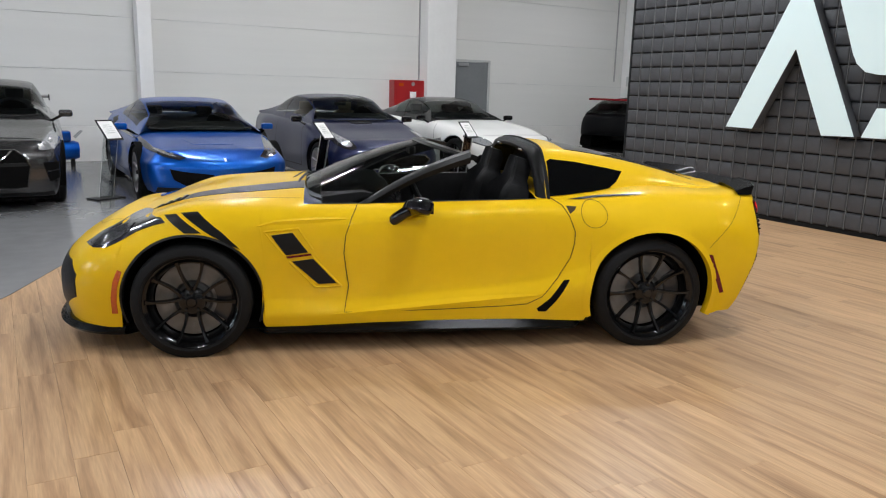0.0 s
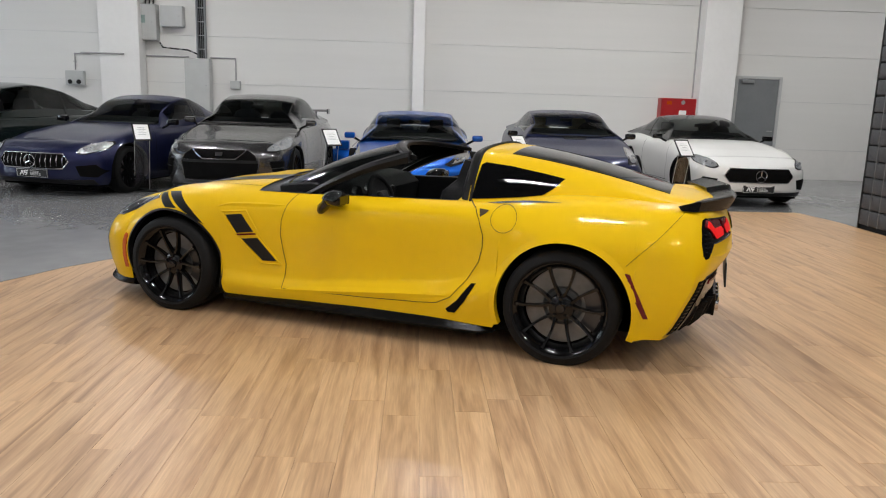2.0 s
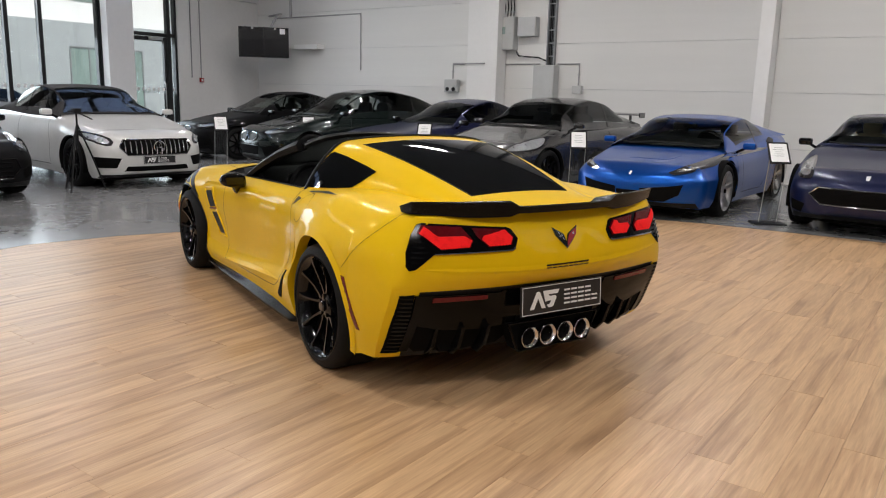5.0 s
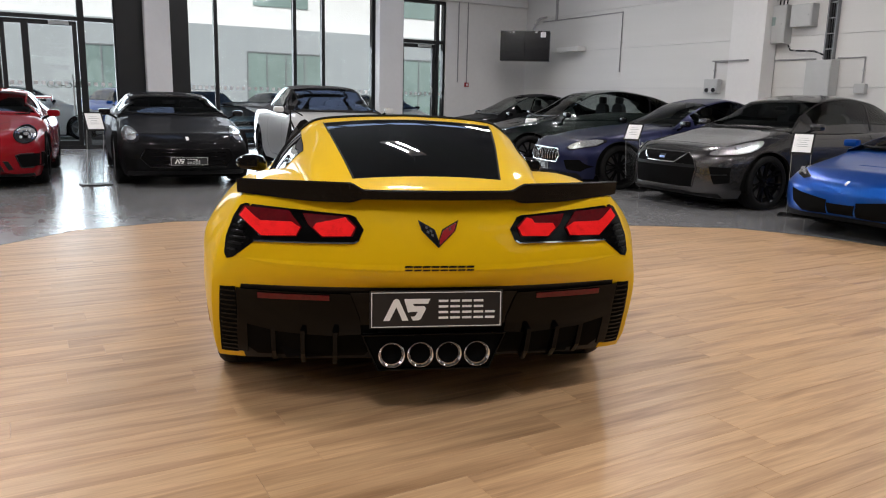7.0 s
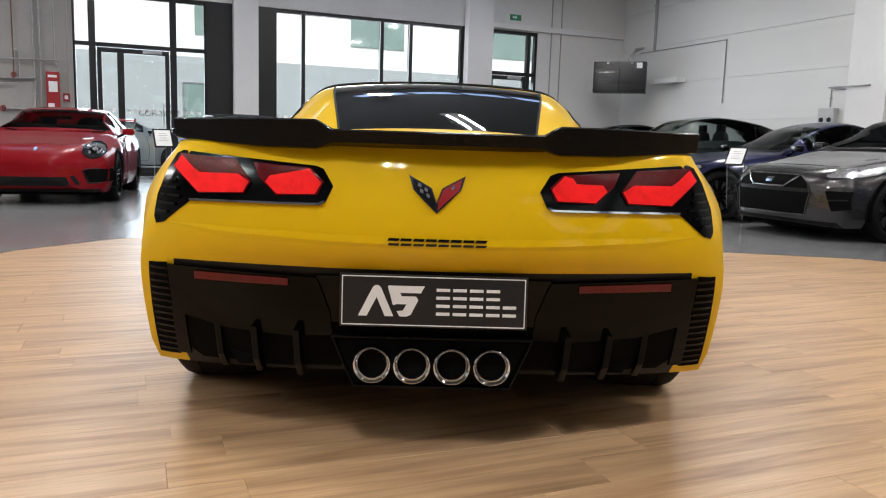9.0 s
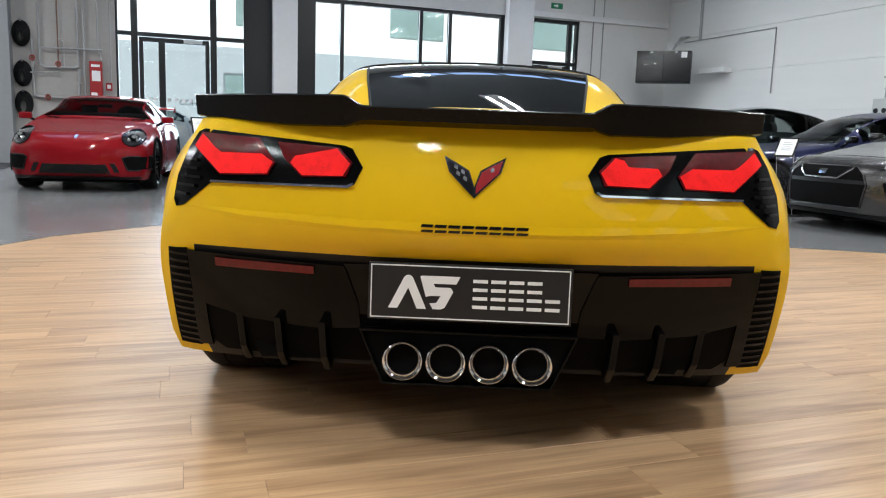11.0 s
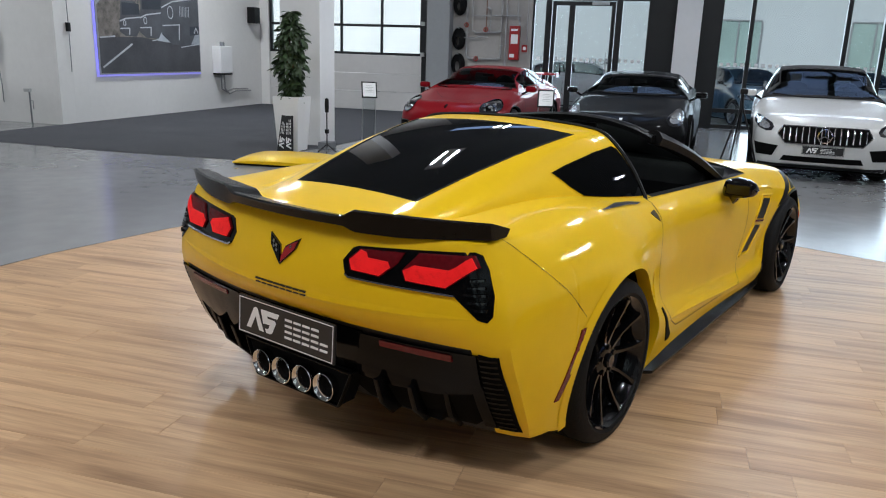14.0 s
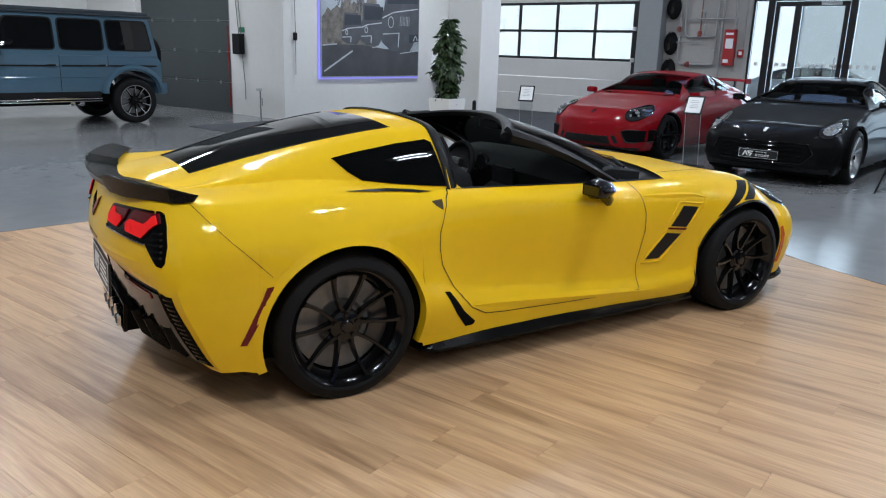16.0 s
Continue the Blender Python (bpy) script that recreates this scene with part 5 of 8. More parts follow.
# skin details, both sides
CIRC = [(-.962 + .078 * math.cos(math.tau * k / 28), .822 + .076 * math.sin(math.tau * k / 28)) for k in range(29)]
for view, sg in (("left", 1), ("right", -1)):
    part("door_gap", ribbon(skin, [(.435, .862), (.47, .80), (.505, .70), (.515, .60), (.502, .50), (.487, .40), (.512, .249), (.40, .249), (-.07, .258), (-.45, .274), (-.57, .285), (-.66, .330), (-.755, .44), (-.825, .56), (-.845, .65), (-.845, .72), (-.81, .81), (-.775, .868), (-.725, .900)], view, .0042),
         GAP, hero, "door shut line", smooth=40)
    part("bumper_gap", ribbon(skin, [(-1.960, .935), (-1.934, .905), (-1.882, .844), (-1.823, .780), (-1.749, .708), (-1.675, .632)], view, .0022), GAP, hero, "rear bumper shut line")
    part("fender_crease", fold(skin, [(1.0, .752), (.90, .775), (.76, .783), (.58, .790), (.48, .795)], view, .020, .010), YELLOW, hero, "long crease over the fender vent", smooth=20)
    part("door_crease", fold(skin, [(.60, .236), (.50, .243), (.18, .266), (-.13, .293), (-.42, .319), (-.66, .339)], view, .045, .010), YELLOW, hero, "rising crease along the lower door", smooth=20)
    if sg > 0:
        part("fuel_door", ribbon(skin, CIRC, view, .0025), GAP, hero, "round fuel door line")
    v = part("fender_vent", decal(skin, [(.94, .715), (.775, .735), (.535, .408), (.665, .404)], view, .0025, .01, 4), YELLOW, hero, "slanted fender vent", smooth=30)
    for loop in ([(.955, .722), (.768, .742), (.690, .622)], [(.955, .722), (.852, .590)], [(.690, .580), (.528, .400), (.675, .396), (.820, .552)]):
        part("vent_rim", tb([lay(skin, view, a[0] + (b[0] - a[0]) * t, a[1] + (b[1] - a[1]) * t, .002) for a, b in zip(loop, loop[1:]) for t in (0, .25, .5, .75, 1)], .0065, 6), YELLOW, v, "raised yellow vent edge", smooth=60)
    part("vent_grille", decal(skin, [(.918, .704), (.80, .718), (.715, .606), (.838, .590)], view, .006, .008, 3), BLACK_SATIN, v, "black vent mesh", smooth=30)
    part("vent_grille", decal(skin, [(.805, .553), (.688, .568), (.556, .420), (.660, .416)], view, .006, .008, 3), BLACK_SATIN, v, "black vent mesh", smooth=30)
    part("vent_bar", decal(skin, [(.838, .584), (.70, .600), (.695, .590), (.83, .574)], view, .012, .012, 2), RED_DARK, v, "slim red bar across the vent", smooth=30)
    part("hash_mark", decal(skin, [(1.50, .800), (1.43, .812), (1.285, .722), (1.375, .722)], view, .0025, .003, 4), HOOP_BLACK, hero, "dark fender stripe", smooth=40)
    part("hash_mark", decal(skin, [(1.405, .818), (1.315, .826), (1.18, .725), (1.085, .630), (1.13, .650), (1.24, .712)], view, .0025, .003, 4), HOOP_BLACK, hero, "dark fender stripe", smooth=40)
    part("headlamp_bezel", decal(skin, [(1.945, .628), (1.86, .69), (1.75, .745), (1.60, .780), (1.515, .785), (1.485, .768), (1.56, .745), (1.64, .712), (1.72, .665), (1.80, .628), (1.88, .620)], view, .003, .01, 4), LENS_DARK, hero, "dark headlamp", smooth=40)
    part("headlamp_lens", decal(skin, [(1.915, .634), (1.84, .688), (1.74, .728), (1.68, .738), (1.70, .700), (1.76, .662), (1.83, .634)], view, .007, .006, 4), SMOKED_LENS, hero, "smoked headlamp lens", smooth=40)
    part("front_marker", decal(skin, [(1.738, .515), (1.712, .508), (1.742, .42), (1.754, .33), (1.754, .262), (1.786, .262), (1.782, .36), (1.764, .45)], view, .004, .01, 3), AMBER, hero, "amber side marker", smooth=40)
    part("rear_marker", decal(skin, [(-1.672, .592), (-1.700, .588), (-1.812, .345), (-1.785, .343), (-1.735, .44)], view, .004, .01, 3), RED_DARK, hero, "red side marker", smooth=40)
    # flat dark patch: the handle recess's shade is painted in, nothing is cut
    part("handle_recess", decal(skin, [(-.800, .866), (-.862, .862), (-.845, .842), (-.815, .822)], view, .002, .006, 3), RECESS_SHADE, hero, "shaded door handle recess", smooth=40)
    part("side_scoop", decal(skin, [(-.83, .896), (-.94, .910), (-1.06, .921), (-1.18, .928), (-1.28, .930), (-1.16, .921), (-1.0, .908), (-.90, .897)], view, .004, .006, 4), BLACK_SATIN, hero, "black rear fender scoop", smooth=40)
    part("lower_vent", decal(skin, [(-.822, .432), (-.790, .428), (-.705, .318), (-.632, .254), (-.645, .236), (-.690, .236), (-.752, .315)], view, .004, .008, 4), DARK_VOID, hero, "black vent before the rear wheel", smooth=40)
part("hood_stripe", decal(skin, [(1.47, .40), (1.44, .24), (1.2, .215), (.74, .18), (.70, .46), (1.1, .455)], "top", .002, .003, 5), STRIPE_GREY, hero, "broad dark grey hood stripe", smooth=40)
part("hood_vent", decal(skin, [(1.66, .405), (1.475, .40), (1.445, .25), (1.52, .30)], "top", .002, .003, 4), DARK_VOID, hero, "dark tapered hood vent", smooth=40)
for k in range(4):
    x, w = 1.465 + .042 * k, .14 - .030 * k
    part("hood_louvre", decal(skin, [(x + .020, .402), (x, .402), (x - .012, .402 - w), (x + .008, .402 - w)], "top", .008, .010, 2), STRIPE_GREY, hero, "dark hood louvre", smooth=40)
for sg in (1, -1):
    part("hood_gap", ribbon(skin, [(2.02, sg * .12), (1.90, sg * .50), (1.70, sg * .60), (1.2, sg * .66), (.76, sg * .70)], "top", .004), GAP, hero, "hood shut line", smooth=40)
part("front_grille", decal(skin, [(-.70, .53), (.70, .53), (.80, .47), (.78, .34), (.55, .22), (-.55, .22), (-.78, .34), (-.80, .47)], "front", .004, .01, 4), BLACK_SATIN, hero, "black front grille", smooth=40)

# tail
for sg in (1, -1):
    f = lambda pts: [(sg * a, b) for a, b in pts]
    lamp = part("tail_lamp", decal(skin, f([(.741, .895), (.34, .864), (.318, .856), (.288, .81), (.308, .766), (.325, .757), (.708, .753), (.792, .688), (.818, .681), (.829, .700), (.822, .765), (.792, .842), (.764, .886)]), "rear", .003, .012, 4), LAMP_BLACK, hero, "black tail lamp housing", smooth=30)
    part("lamp_trim", decal(skin, f([(.708, .7525), (.325, .7565), (.308, .7655), (.311, .770), (.327, .762), (.708, .758)]), "rear", .010, .006, 2), CHROME, lamp, "thin bright lamp edge", smooth=30)
    for outer in (True, False):
        o = [(.572, .873), (.523, .812), (.542, .779), (.680, .774), (.766, .848), (.744, .884)] if outer else [(.352, .855), (.315, .82), (.330, .783), (.447, .778), (.500, .826), (.520, .866)]
        lens = part("lamp_lens", decal(skin, f(o), "rear", .009, .010, 4), RED_LENS, lamp, "red tail lamp lens", smooth=30)
        g = [(.528, .812), (.544, .782), (.678, .777), (.759, .846), (.737, .877), (.700, .845), (.680, .832), (.562, .832)] if outer else [(.357, .852), (.320, .815), (.337, .785), (.445, .782), (.480, .813), (.468, .830), (.390, .832), (.380, .848)]
        part("light_guide", decal(skin, f(g), "rear", .0125, .004, 3), RED_GLOW, lamp, "lit red light guide", smooth=30)
    for z, a, b in ((.813, .752, .786), (.790, .748, .794), (.767, .738, .801), (.744, .754, .807), (.721, .778, .811)):
        part("gill", decal(skin, f([(a, z), (b, z + .002), (b, z - .006), (a, z - .008)]), "rear", .012, .010, 2), BLACK_GLOSS, lamp, "black gill slat", smooth=30)
    part("tail_vent", decal(skin, f([(.790, .568), (.852, .564), (.866, .42), (.874, .25), (.80, .25), (.785, .40)]), "rear", .003, .008, 4), DARK_VOID, hero, "black vent at the bumper corner", smooth=30)
    for k in range(14):
        z = .552 - .0215 * k
        part("vent_slat", decal(skin, f([(.792, z), (.848 + .0012 * k, z + .003), (.848 + .0012 * k, z - .005), (.792, z - .008)]), "rear", .006, .010, 2), LAMP_BLACK, hero, "black vent slat", smooth=30)
    part("rear_reflector", decal(skin, f([(.70, .552), (.42, .544), (.42, .522), (.70, .528)]), "rear", .018, .012, 2), RED_DARK, hero, "slim red reflector", smooth=30)
    part("valance_recess", decal(skin, f([(.770, .45), (.23, .42), (.225, .33), (.28, .250), (.72, .250), (.775, .30)]), "rear", .004, .006, 4), DARK_VOID, hero, "dark recess under the bumper panel", smooth=30)
    part("valance", decal(skin, f([(.785, .566), (.340, .553), (.300, .44), (.295, .372), (.42, .362), (.62, .375), (.745, .405), (.785, .44)]), "rear", .012, .016, 5), VALANCE, hero, "black lower bumper panel", smooth=30)
    part("valance_leg", decal(skin, f([(.788, .445), (.750, .41), (.757, .262), (.800, .262)]), "rear", .010, .012, 3), VALANCE, hero, "black bumper corner", smooth=30)
    for y, dx in ((.40, 0), (.53, .03), (.65, .08)):
        bm = pr([(-2.150 + dx, .385), (-1.95 + dx, .385), (-1.95 + dx, .240), (-2.055 + dx, .222), (-2.11 + dx, .275)], "y", sg * y - .010, sg * y + .010, .004)
        part("diffuser_fin", bm, CARBON, hero, "black diffuser fin")
part("tail_crease", fold(skin, [(.80, .690), (.60, .672), (.30, .660), (0, .656), (-.30, .660), (-.60, .672), (-.80, .690)], "rear", .050, .004), YELLOW, hero, "crease across the tail", smooth=20)
part("tail_panel", decal(skin, [(.34, .556), (0, .560), (-.34, .556), (-.30, .41), (.30, .41)], "rear", .006, .01, 4), LAMP_BLACK, hero, "gloss black number plate recess", smooth=30)
part("diffuser", pr([(-.66, .34), (.66, .34), (.60, .240), (-.60, .240)], "x", -2.02, -1.0, .01), DARK_VOID, hero, "dark diffuser tunnel")
bm = pr([(-.288, .372), (.288, .372), (.230, .230), (-.230, .230)], "x", -2.150, -2.07, .008)
ex = part("exhaust_surround", bm, DARK_VOID, hero, "black trapezoid exhaust surround")
part("surround_edge", pr([(-.297, .379), (.297, .379), (.294, .371), (-.294, .371)], "x", -2.164, -2.145, .003), CARBON, ex, "thin upper edge")
for sg in (1, -1):
    part("surround_edge", pr([(sg * .297, .379), (sg * .289, .376), (sg * .226, .230), (sg * .234, .230)], "x", -2.164, -2.145, .003), CARBON, ex, "thin side edge")
part("surround_edge", pr([(-.234, .232), (.234, .232), (.230, .224), (-.230, .224)], "x", -2.164, -2.145, .003), CARBON, ex, "thin lower edge")
for y in (-.174, -.058, .058, .174):
    tip_at = Matrix.Translation((-.046, y, .297))
    part("exhaust_tip", la([(.034, -2.02), (.047, -2.025), (.051, -2.110), (.0535, -2.132), (.0535, -2.138), (.0515, -2.140), (.0415, -2.131), (.0385, -2.122), (.0345, -2.02)], 32, "x", tip_at, False), CHROME, ex, "polished exhaust tip", smooth=35)
    part("pipe_bore", la([(.0, -2.060), (.0375, -2.061), (.0375, -2.04)], 24, "x", tip_at), DARK_VOID, ex)
show_plate(hero, pose(-2.214, 0, .495, 90, 0, -90) @ pose(0, 0, 0, -3, 0, 0), .530, .150)
# emblem and script as plain shapes
for sg, mt in ((1, BLACK_GLOSS), (-1, EMBLEM_RED)):
    edge_ = part("emblem_edge", decal(skin, [(0, .744), (0, .772), (sg * .014, .812), (sg * .044, .829), (sg * .079, .847), (sg * .066, .808), (sg * .034, .776)], "rear", .006, .006, 2), DARK_CHROME, hero, "dark crossed flag emblem with fine bright edges", smooth=30)
    part("emblem_flag", decal(skin, [(sg * .004, .754), (sg * .004, .774), (sg * .018, .808), (sg * .046, .824), (sg * .070, .837), (sg * .060, .806), (sg * .032, .780)], "rear", .009, .005, 2), mt, edge_, smooth=30)
    for a, b in ((.026, .800), (.044, .812), (.020, .784), (.038, .796)) if sg > 0 else ((.040, .806),):
        part("flag_square", decal(skin, [(sg * a, b), (sg * (a + .009), b + .005), (sg * (a + .008), b + .014), (sg * (a - .001), b + .009)], "rear", .0115, .004, 1), CHROME, edge_)
for k in range(8):
    y = .133 - .0345 * k
    for za, zb in ((.675, .668), (.662, .655)):
        part("script_mark", decal(skin, [(y - .004, za), (y - .034, za), (y - .031, zb), (y - .001, zb)], "rear", .004, .004, 1), BLACK_GLOSS, hero, "small dark script mark", smooth=30)

# spoiler: low centre blade and two raised ends
bm = bmesh.new()
rows = []
ys = sorted(set(list(np.linspace(-.78, .78, 65)) + [-.325, -.30, .30, .325]))
for y in ys:
    a = abs(float(y))
    e = max(0, (a - .50) / .28)
    xr = -2.232 + .20 * (a / .78) ** 2.2
    out = min(max((a - .29) / .045, 0), 1)
    zt = .964 + .026 * out - .004 * e
    h = .032 + .042 * out - .022 * e
    xf = xr + .15 - .03 * e
    rows.append([bm.verts.new((xr, float(y), zt)), bm.verts.new((xr + .012, float(y), zt + .004)), bm.verts.new((xf, float(y), zt - .030)), bm.verts.new((xf - .02, float(y), zt - .055)),
                 bm.verts.new((xr + .035, float(y), zt - h - .004)), bm.verts.new((xr + .012, float(y), zt - h))])
for a, b in zip(rows, rows[1:]):
    for i in range(6):
        j = (i + 1) % 6
        bm.faces.new((a[i], a[j], b[j], b[i]))
bm.faces.new(rows[0])
bm.faces.new(rows[-1])
part("spoiler", bm, CARBON, hero, "black three-piece tail spoiler", smooth=28)


# ---- the cars along the walls ----
def coupe(label, paint, at, L, W, H, wb, front, hood, cowl, belt, haunch, tail, roof, nose, tyre_r=.34, rim_r=.255, style="five", rim=WHEEL_BLACK, roof_mat=None, name="parked_car",
          roof_w=.62, base_w=.85, win=(-.95, .0), header=.15, back=-.9, nose_n=(2.3, 3.5), tail_n=(2.3, 6.0), grille=None, slats=0, ring=None, lamps=None, lens=None, intakes=(), lip=None,
          plate=None, mirror=(.62, .98), lift=.0, wing=None, extra=None, group="cars along the walls", lamp_mat=LENS_CLEAR, grille_mat=DARK_VOID, round_lamp=0, trim=CHROME, lining=CABIN_GREY):
    """A car from its leading sizes: wheelbase, heights along the top line, roof line, nose profile and front details."""
    car = thing(name, label, "car", at, group)
    h = W / 2
    xf, xr = wb / 2 + front, wb / 2 + front - L
    x1, x0 = xf - .46, xr + .34
    top = curve((x0, tail), (-wb / 2, haunch), (-.1, belt), (cowl[0], cowl[1] - .03), (wb / 2, hood), (x1, hood - .10))
    mid = curve((x0, tail + .01), (-wb / 2, haunch + .02), (0, belt + .04), (cowl[0], cowl[1]), (wb / 2, hood + .015), (x1, hood - .07))
    wide = curve((x0, .93), (-wb / 2, 1.0), (0, .955), (wb / 2, .985), (x1, .90))

    def sec(x):
        w, t = h * wide(x), top(x)
        return [(w * .93, .16), (w * .985, .30), (w, .50), (w * .965, max(t - .13, .56)), (w * .84, t), (w * .45, (t + mid(x)) / 2 + .01), (0, mid(x))]
    ar = tyre_r + .045
    arches = ((wb / 2, tyre_r, ar), (-wb / 2, tyre_r, ar))
    bm = body_shell(sec, x0, x1, arches, curve((.15, .22), (.4, .32), (.7, .34), (1.1, .26)), curve(*nose), tail_n, nose_n)
    tree = BVHTree.FromBMesh(bm)
    part("body", bm, paint, car, smooth=35)
    for a in arches:
        arch_liner(car, *a, h * wide(a[0]) - .01)
        arch_lip(car, sec, *a, BLACK_SATIN, 0.002)
    part("floor_pan", bx(xr + .3, xf - .35, -h * .8, h * .8, .12, .20, .02), DARK_VOID, car)
    for xx in (wb / 2, -wb / 2):
        for sg in (1, -1):
            wheel(car, xx, sg, h * wide(xx) - .025, tyre_r, .27, rim_r, style, rim)
    # cabin
    rise = max(z for _, z in roof) - roof[0][1]
    roof = [(x, z + lift * min(max((z - roof[0][1]) / rise, 0), 1)) for x, z in roof]
    zr = curve((roof[0][0], roof[0][1]), *roof[1:])
    xs = sorted(set([float(v) for v in np.linspace(roof[-1][0], roof[0][0], 46)] + [header, back, win[0], win[1]]))
    span = roof[0][0] - roof[-1][0]

    def cab(x):
        t = top(x) - .015
        z = max(zr(x), t + .02)
        k = min(1, max((z - t - .02) / .22, 0))
        rw = h * (base_w * (1 - k) + roof_w * k)
        bw = h * base_w
        return smooth_line([(bw, t), ((bw + rw) / 2 + .02 * k, t + (z - t) * .5), (rw + .01, z - .035 * k), (rw * .88, z - .010 * k), (rw * .5, z + .012), (0, z + .018)], 4)

    def kind(x, v, s):
        if x < back and v > .42 and zr(x) > top(x) + .05:
            return "back"
        if win[0] < x < win[1] and .06 < v < .36 and zr(x) > top(x) + .17:
            return "side_left" if s > 0 else "side_right"
        if x > header and v > .41 and zr(x) > top(x) + .045:
            return "front"
        return "roof"
    pieces, allbm = loft(xs, cab, kind)
    shell = BVHTree.FromBMesh(allbm)
    allbm.free()
    for k, b in pieces.items():
        nm, mt = {"roof": ("roof", roof_mat or paint), "back": ("rear_window", PARKED_GLASS), "front": ("windscreen", PARKED_GLASS), "side_left": ("side_window", SIDE_GLASS), "side_right": ("side_window", SIDE_GLASS)}[k]
        p_ = part(nm, b, mt, car, smooth=40)
        if k == "front":
            ws = p_
    xc = roof[0][0]
    bm = bmesh.new()
    rows = []
    for xx in np.linspace(max(back - .3, xs[0] + .3), xc - .05, 14):
        x = float(xx)
        rows.append([bm.verts.new((x, h * base_w * v, max(mid(x), top(x)) + .018)) for v in (-.80, 0, .80)])
    for a, b in zip(rows, rows[1:]):
        for i in range(2):
            bm.faces.new((a[i], a[i + 1], b[i + 1], b[i]))
    part("cabin_floor", bm, CABIN_GREY, car, "dark cabin lining")
    zd = max(mid(xc - .3), top(xc - .3)) + .02
    part("dashboard", pr([(xc - .22, zd - .02), (xc - .55, zd - .02), (xc - .58, zd + .05), (xc - .50, zd + .075), (xc - .28, zd + .03)], "y", -h * .66, h * .66, .012), LEATHER, car, smooth=30)
    part("steering_wheel", la([(.165 + .015 * math.cos(math.tau * k / 8), .015 * math.sin(math.tau * k / 8)) for k in range(9)], 24, "z"), LEATHER, car, smooth=60, at=pose(xc - .68, h * .38, zd + .03, 0, -66, 0))
    sx_ = header - .62
    zs_ = zr(sx_) - .16
    for sg in (1, -1):
        st = part("seat_back", pr(chaikin([(sg * h * .38 - .24, zd - .25), (sg * h * .38 + .24, zd - .25), (sg * h * .38 + .24, zs_ - .16), (sg * h * .38 + .13, zs_ - .08), (sg * h * .38 - .13, zs_ - .08), (sg * h * .38 - .24, zs_ - .16)], 1), "x", sx_ - .10, sx_, .025), lining, car, smooth=40)
        part("headrest", bx(sx_ - .09, sx_ - .01, sg * h * .38 - .12, sg * h * .38 + .12, zs_ - .09, zs_ + .05, .03), lining, st, smooth=40)
    part("inside_mirror", bx(header - .02, header + .02, -.10, .10, zr(header) - .13, zr(header) - .075, .012), BLACK_SATIN, car)
    zc, yb = roof[0][1] + .015, h * base_w * .83
    lo = [(yb * v, zc + .035 * v * v * (1 if abs(v) > .5 else .5)) for v in (-1, -.75, -.4, 0, .4, .75, 1)]
    part("scuttle_strip", tb([lay(shell, "front", y, z - .006, .004) for y, z in lo], .012, 6), BLACK_SATIN, ws, smooth=40)
    split = (win[0] * .62 + win[1] * .38)
    for view in ("left", "right"):
        part("window_pillar", ribbon(shell, [(split, top(split) + .02), (split - .03, zr(split) - .07)], view, .035, .006), BLACK_GLOSS, car, "black window pillar")
    for sg in (1, -1):
        m_ = part("door_mirror", bx(mirror[0] - .05, mirror[0] + .06, sg * (h + .03) - .085, sg * (h + .03) + .085, mirror[1] - .065, mirror[1] + .03, .035), paint if paint in (BLUE_PAINT, RED_PAINT, GREY_PAINT, SILVER_WHITE) else BLACK_GLOSS, car, smooth=50)
        part("mirror_foot", tb([(mirror[0] + .02, sg * h * .84, mirror[1] - .12), (mirror[0], sg * h * .99, mirror[1] - .04)], .018, 8), BLACK_GLOSS, m_, smooth=50)
        part("door_gap", ribbon(tree, [(.62, belt - .04), (.70, .60), (.66, .28), (-.35, .27), (-.62, .50), (-.60, belt - .04)], "left" if sg > 0 else "right", .008), GAP, car)
        f = lambda pts: [(sg * a, b) for a, b in pts]
        if lamps:
            lp = part("headlamp", decal(tree, f(lamps), "front", .006, .014, 4, round_lamp), LENS_DARK, car, "headlamp", smooth=35)
            part("headlamp_lens", decal(tree, f(lens), "front", .012, .008, 4, round_lamp or 1), lamp_mat, lp, "clear headlamp lens", smooth=35)
            cy, cz = sum(p[0] for p in lens) / len(lens), sum(p[1] for p in lens) / len(lens)
            for far_ in (.0, .45):
                sy, sz = cy + (lens[0][0] - cy) * far_, cz + (lens[0][1] - cz) * far_
                part("lamp_spot", la([(0, .006), (.018, .005), (.024, -.004)], 14, "x", Matrix.Translation(lay(tree, "front", sg * sy, sz, .018))), LENS_CLEAR, lp, "round projector in the lamp", smooth=50)
        for pts in intakes:
            part("air_intake", decal(tree, f(pts), "front", .007, .014, 4), grille_mat, car, "black air intake", smooth=35)
    if grille:
        g = part("grille", decal(tree, grille, "front", .008, .014, 5), grille_mat, car, "dark grille", smooth=35)
        n = len(grille)
        rim_pts = []
        for i in range(n):
            a, b = grille[i], grille[(i + 1) % n]
            rim_pts += [lay(tree, "front", a[0] + (b[0] - a[0]) * t, a[1] + (b[1] - a[1]) * t, .012) for t in (0, .25, .5, .75)]
        part("grille_rim", tb(rim_pts, .009, 6, True), trim, g, smooth=50)
        y0, y1 = min(p[0] for p in grille), max(p[0] for p in grille)
        z0, z1 = min(p[1] for p in grille), max(p[1] for p in grille)
        for k in range(slats):
            y = y0 + (y1 - y0) * (k + 1) / (slats + 1)
            sh = .012 + .05 * (abs(y) / y1) ** 2
            part("grille_slat", tb([lay(tree, "front", y, z0 + sh, .014), lay(tree, "front", y, (z0 + z1) / 2, .018), lay(tree, "front", y, z1 - sh * .6, .014)], .008, 6), trim, g, smooth=50)
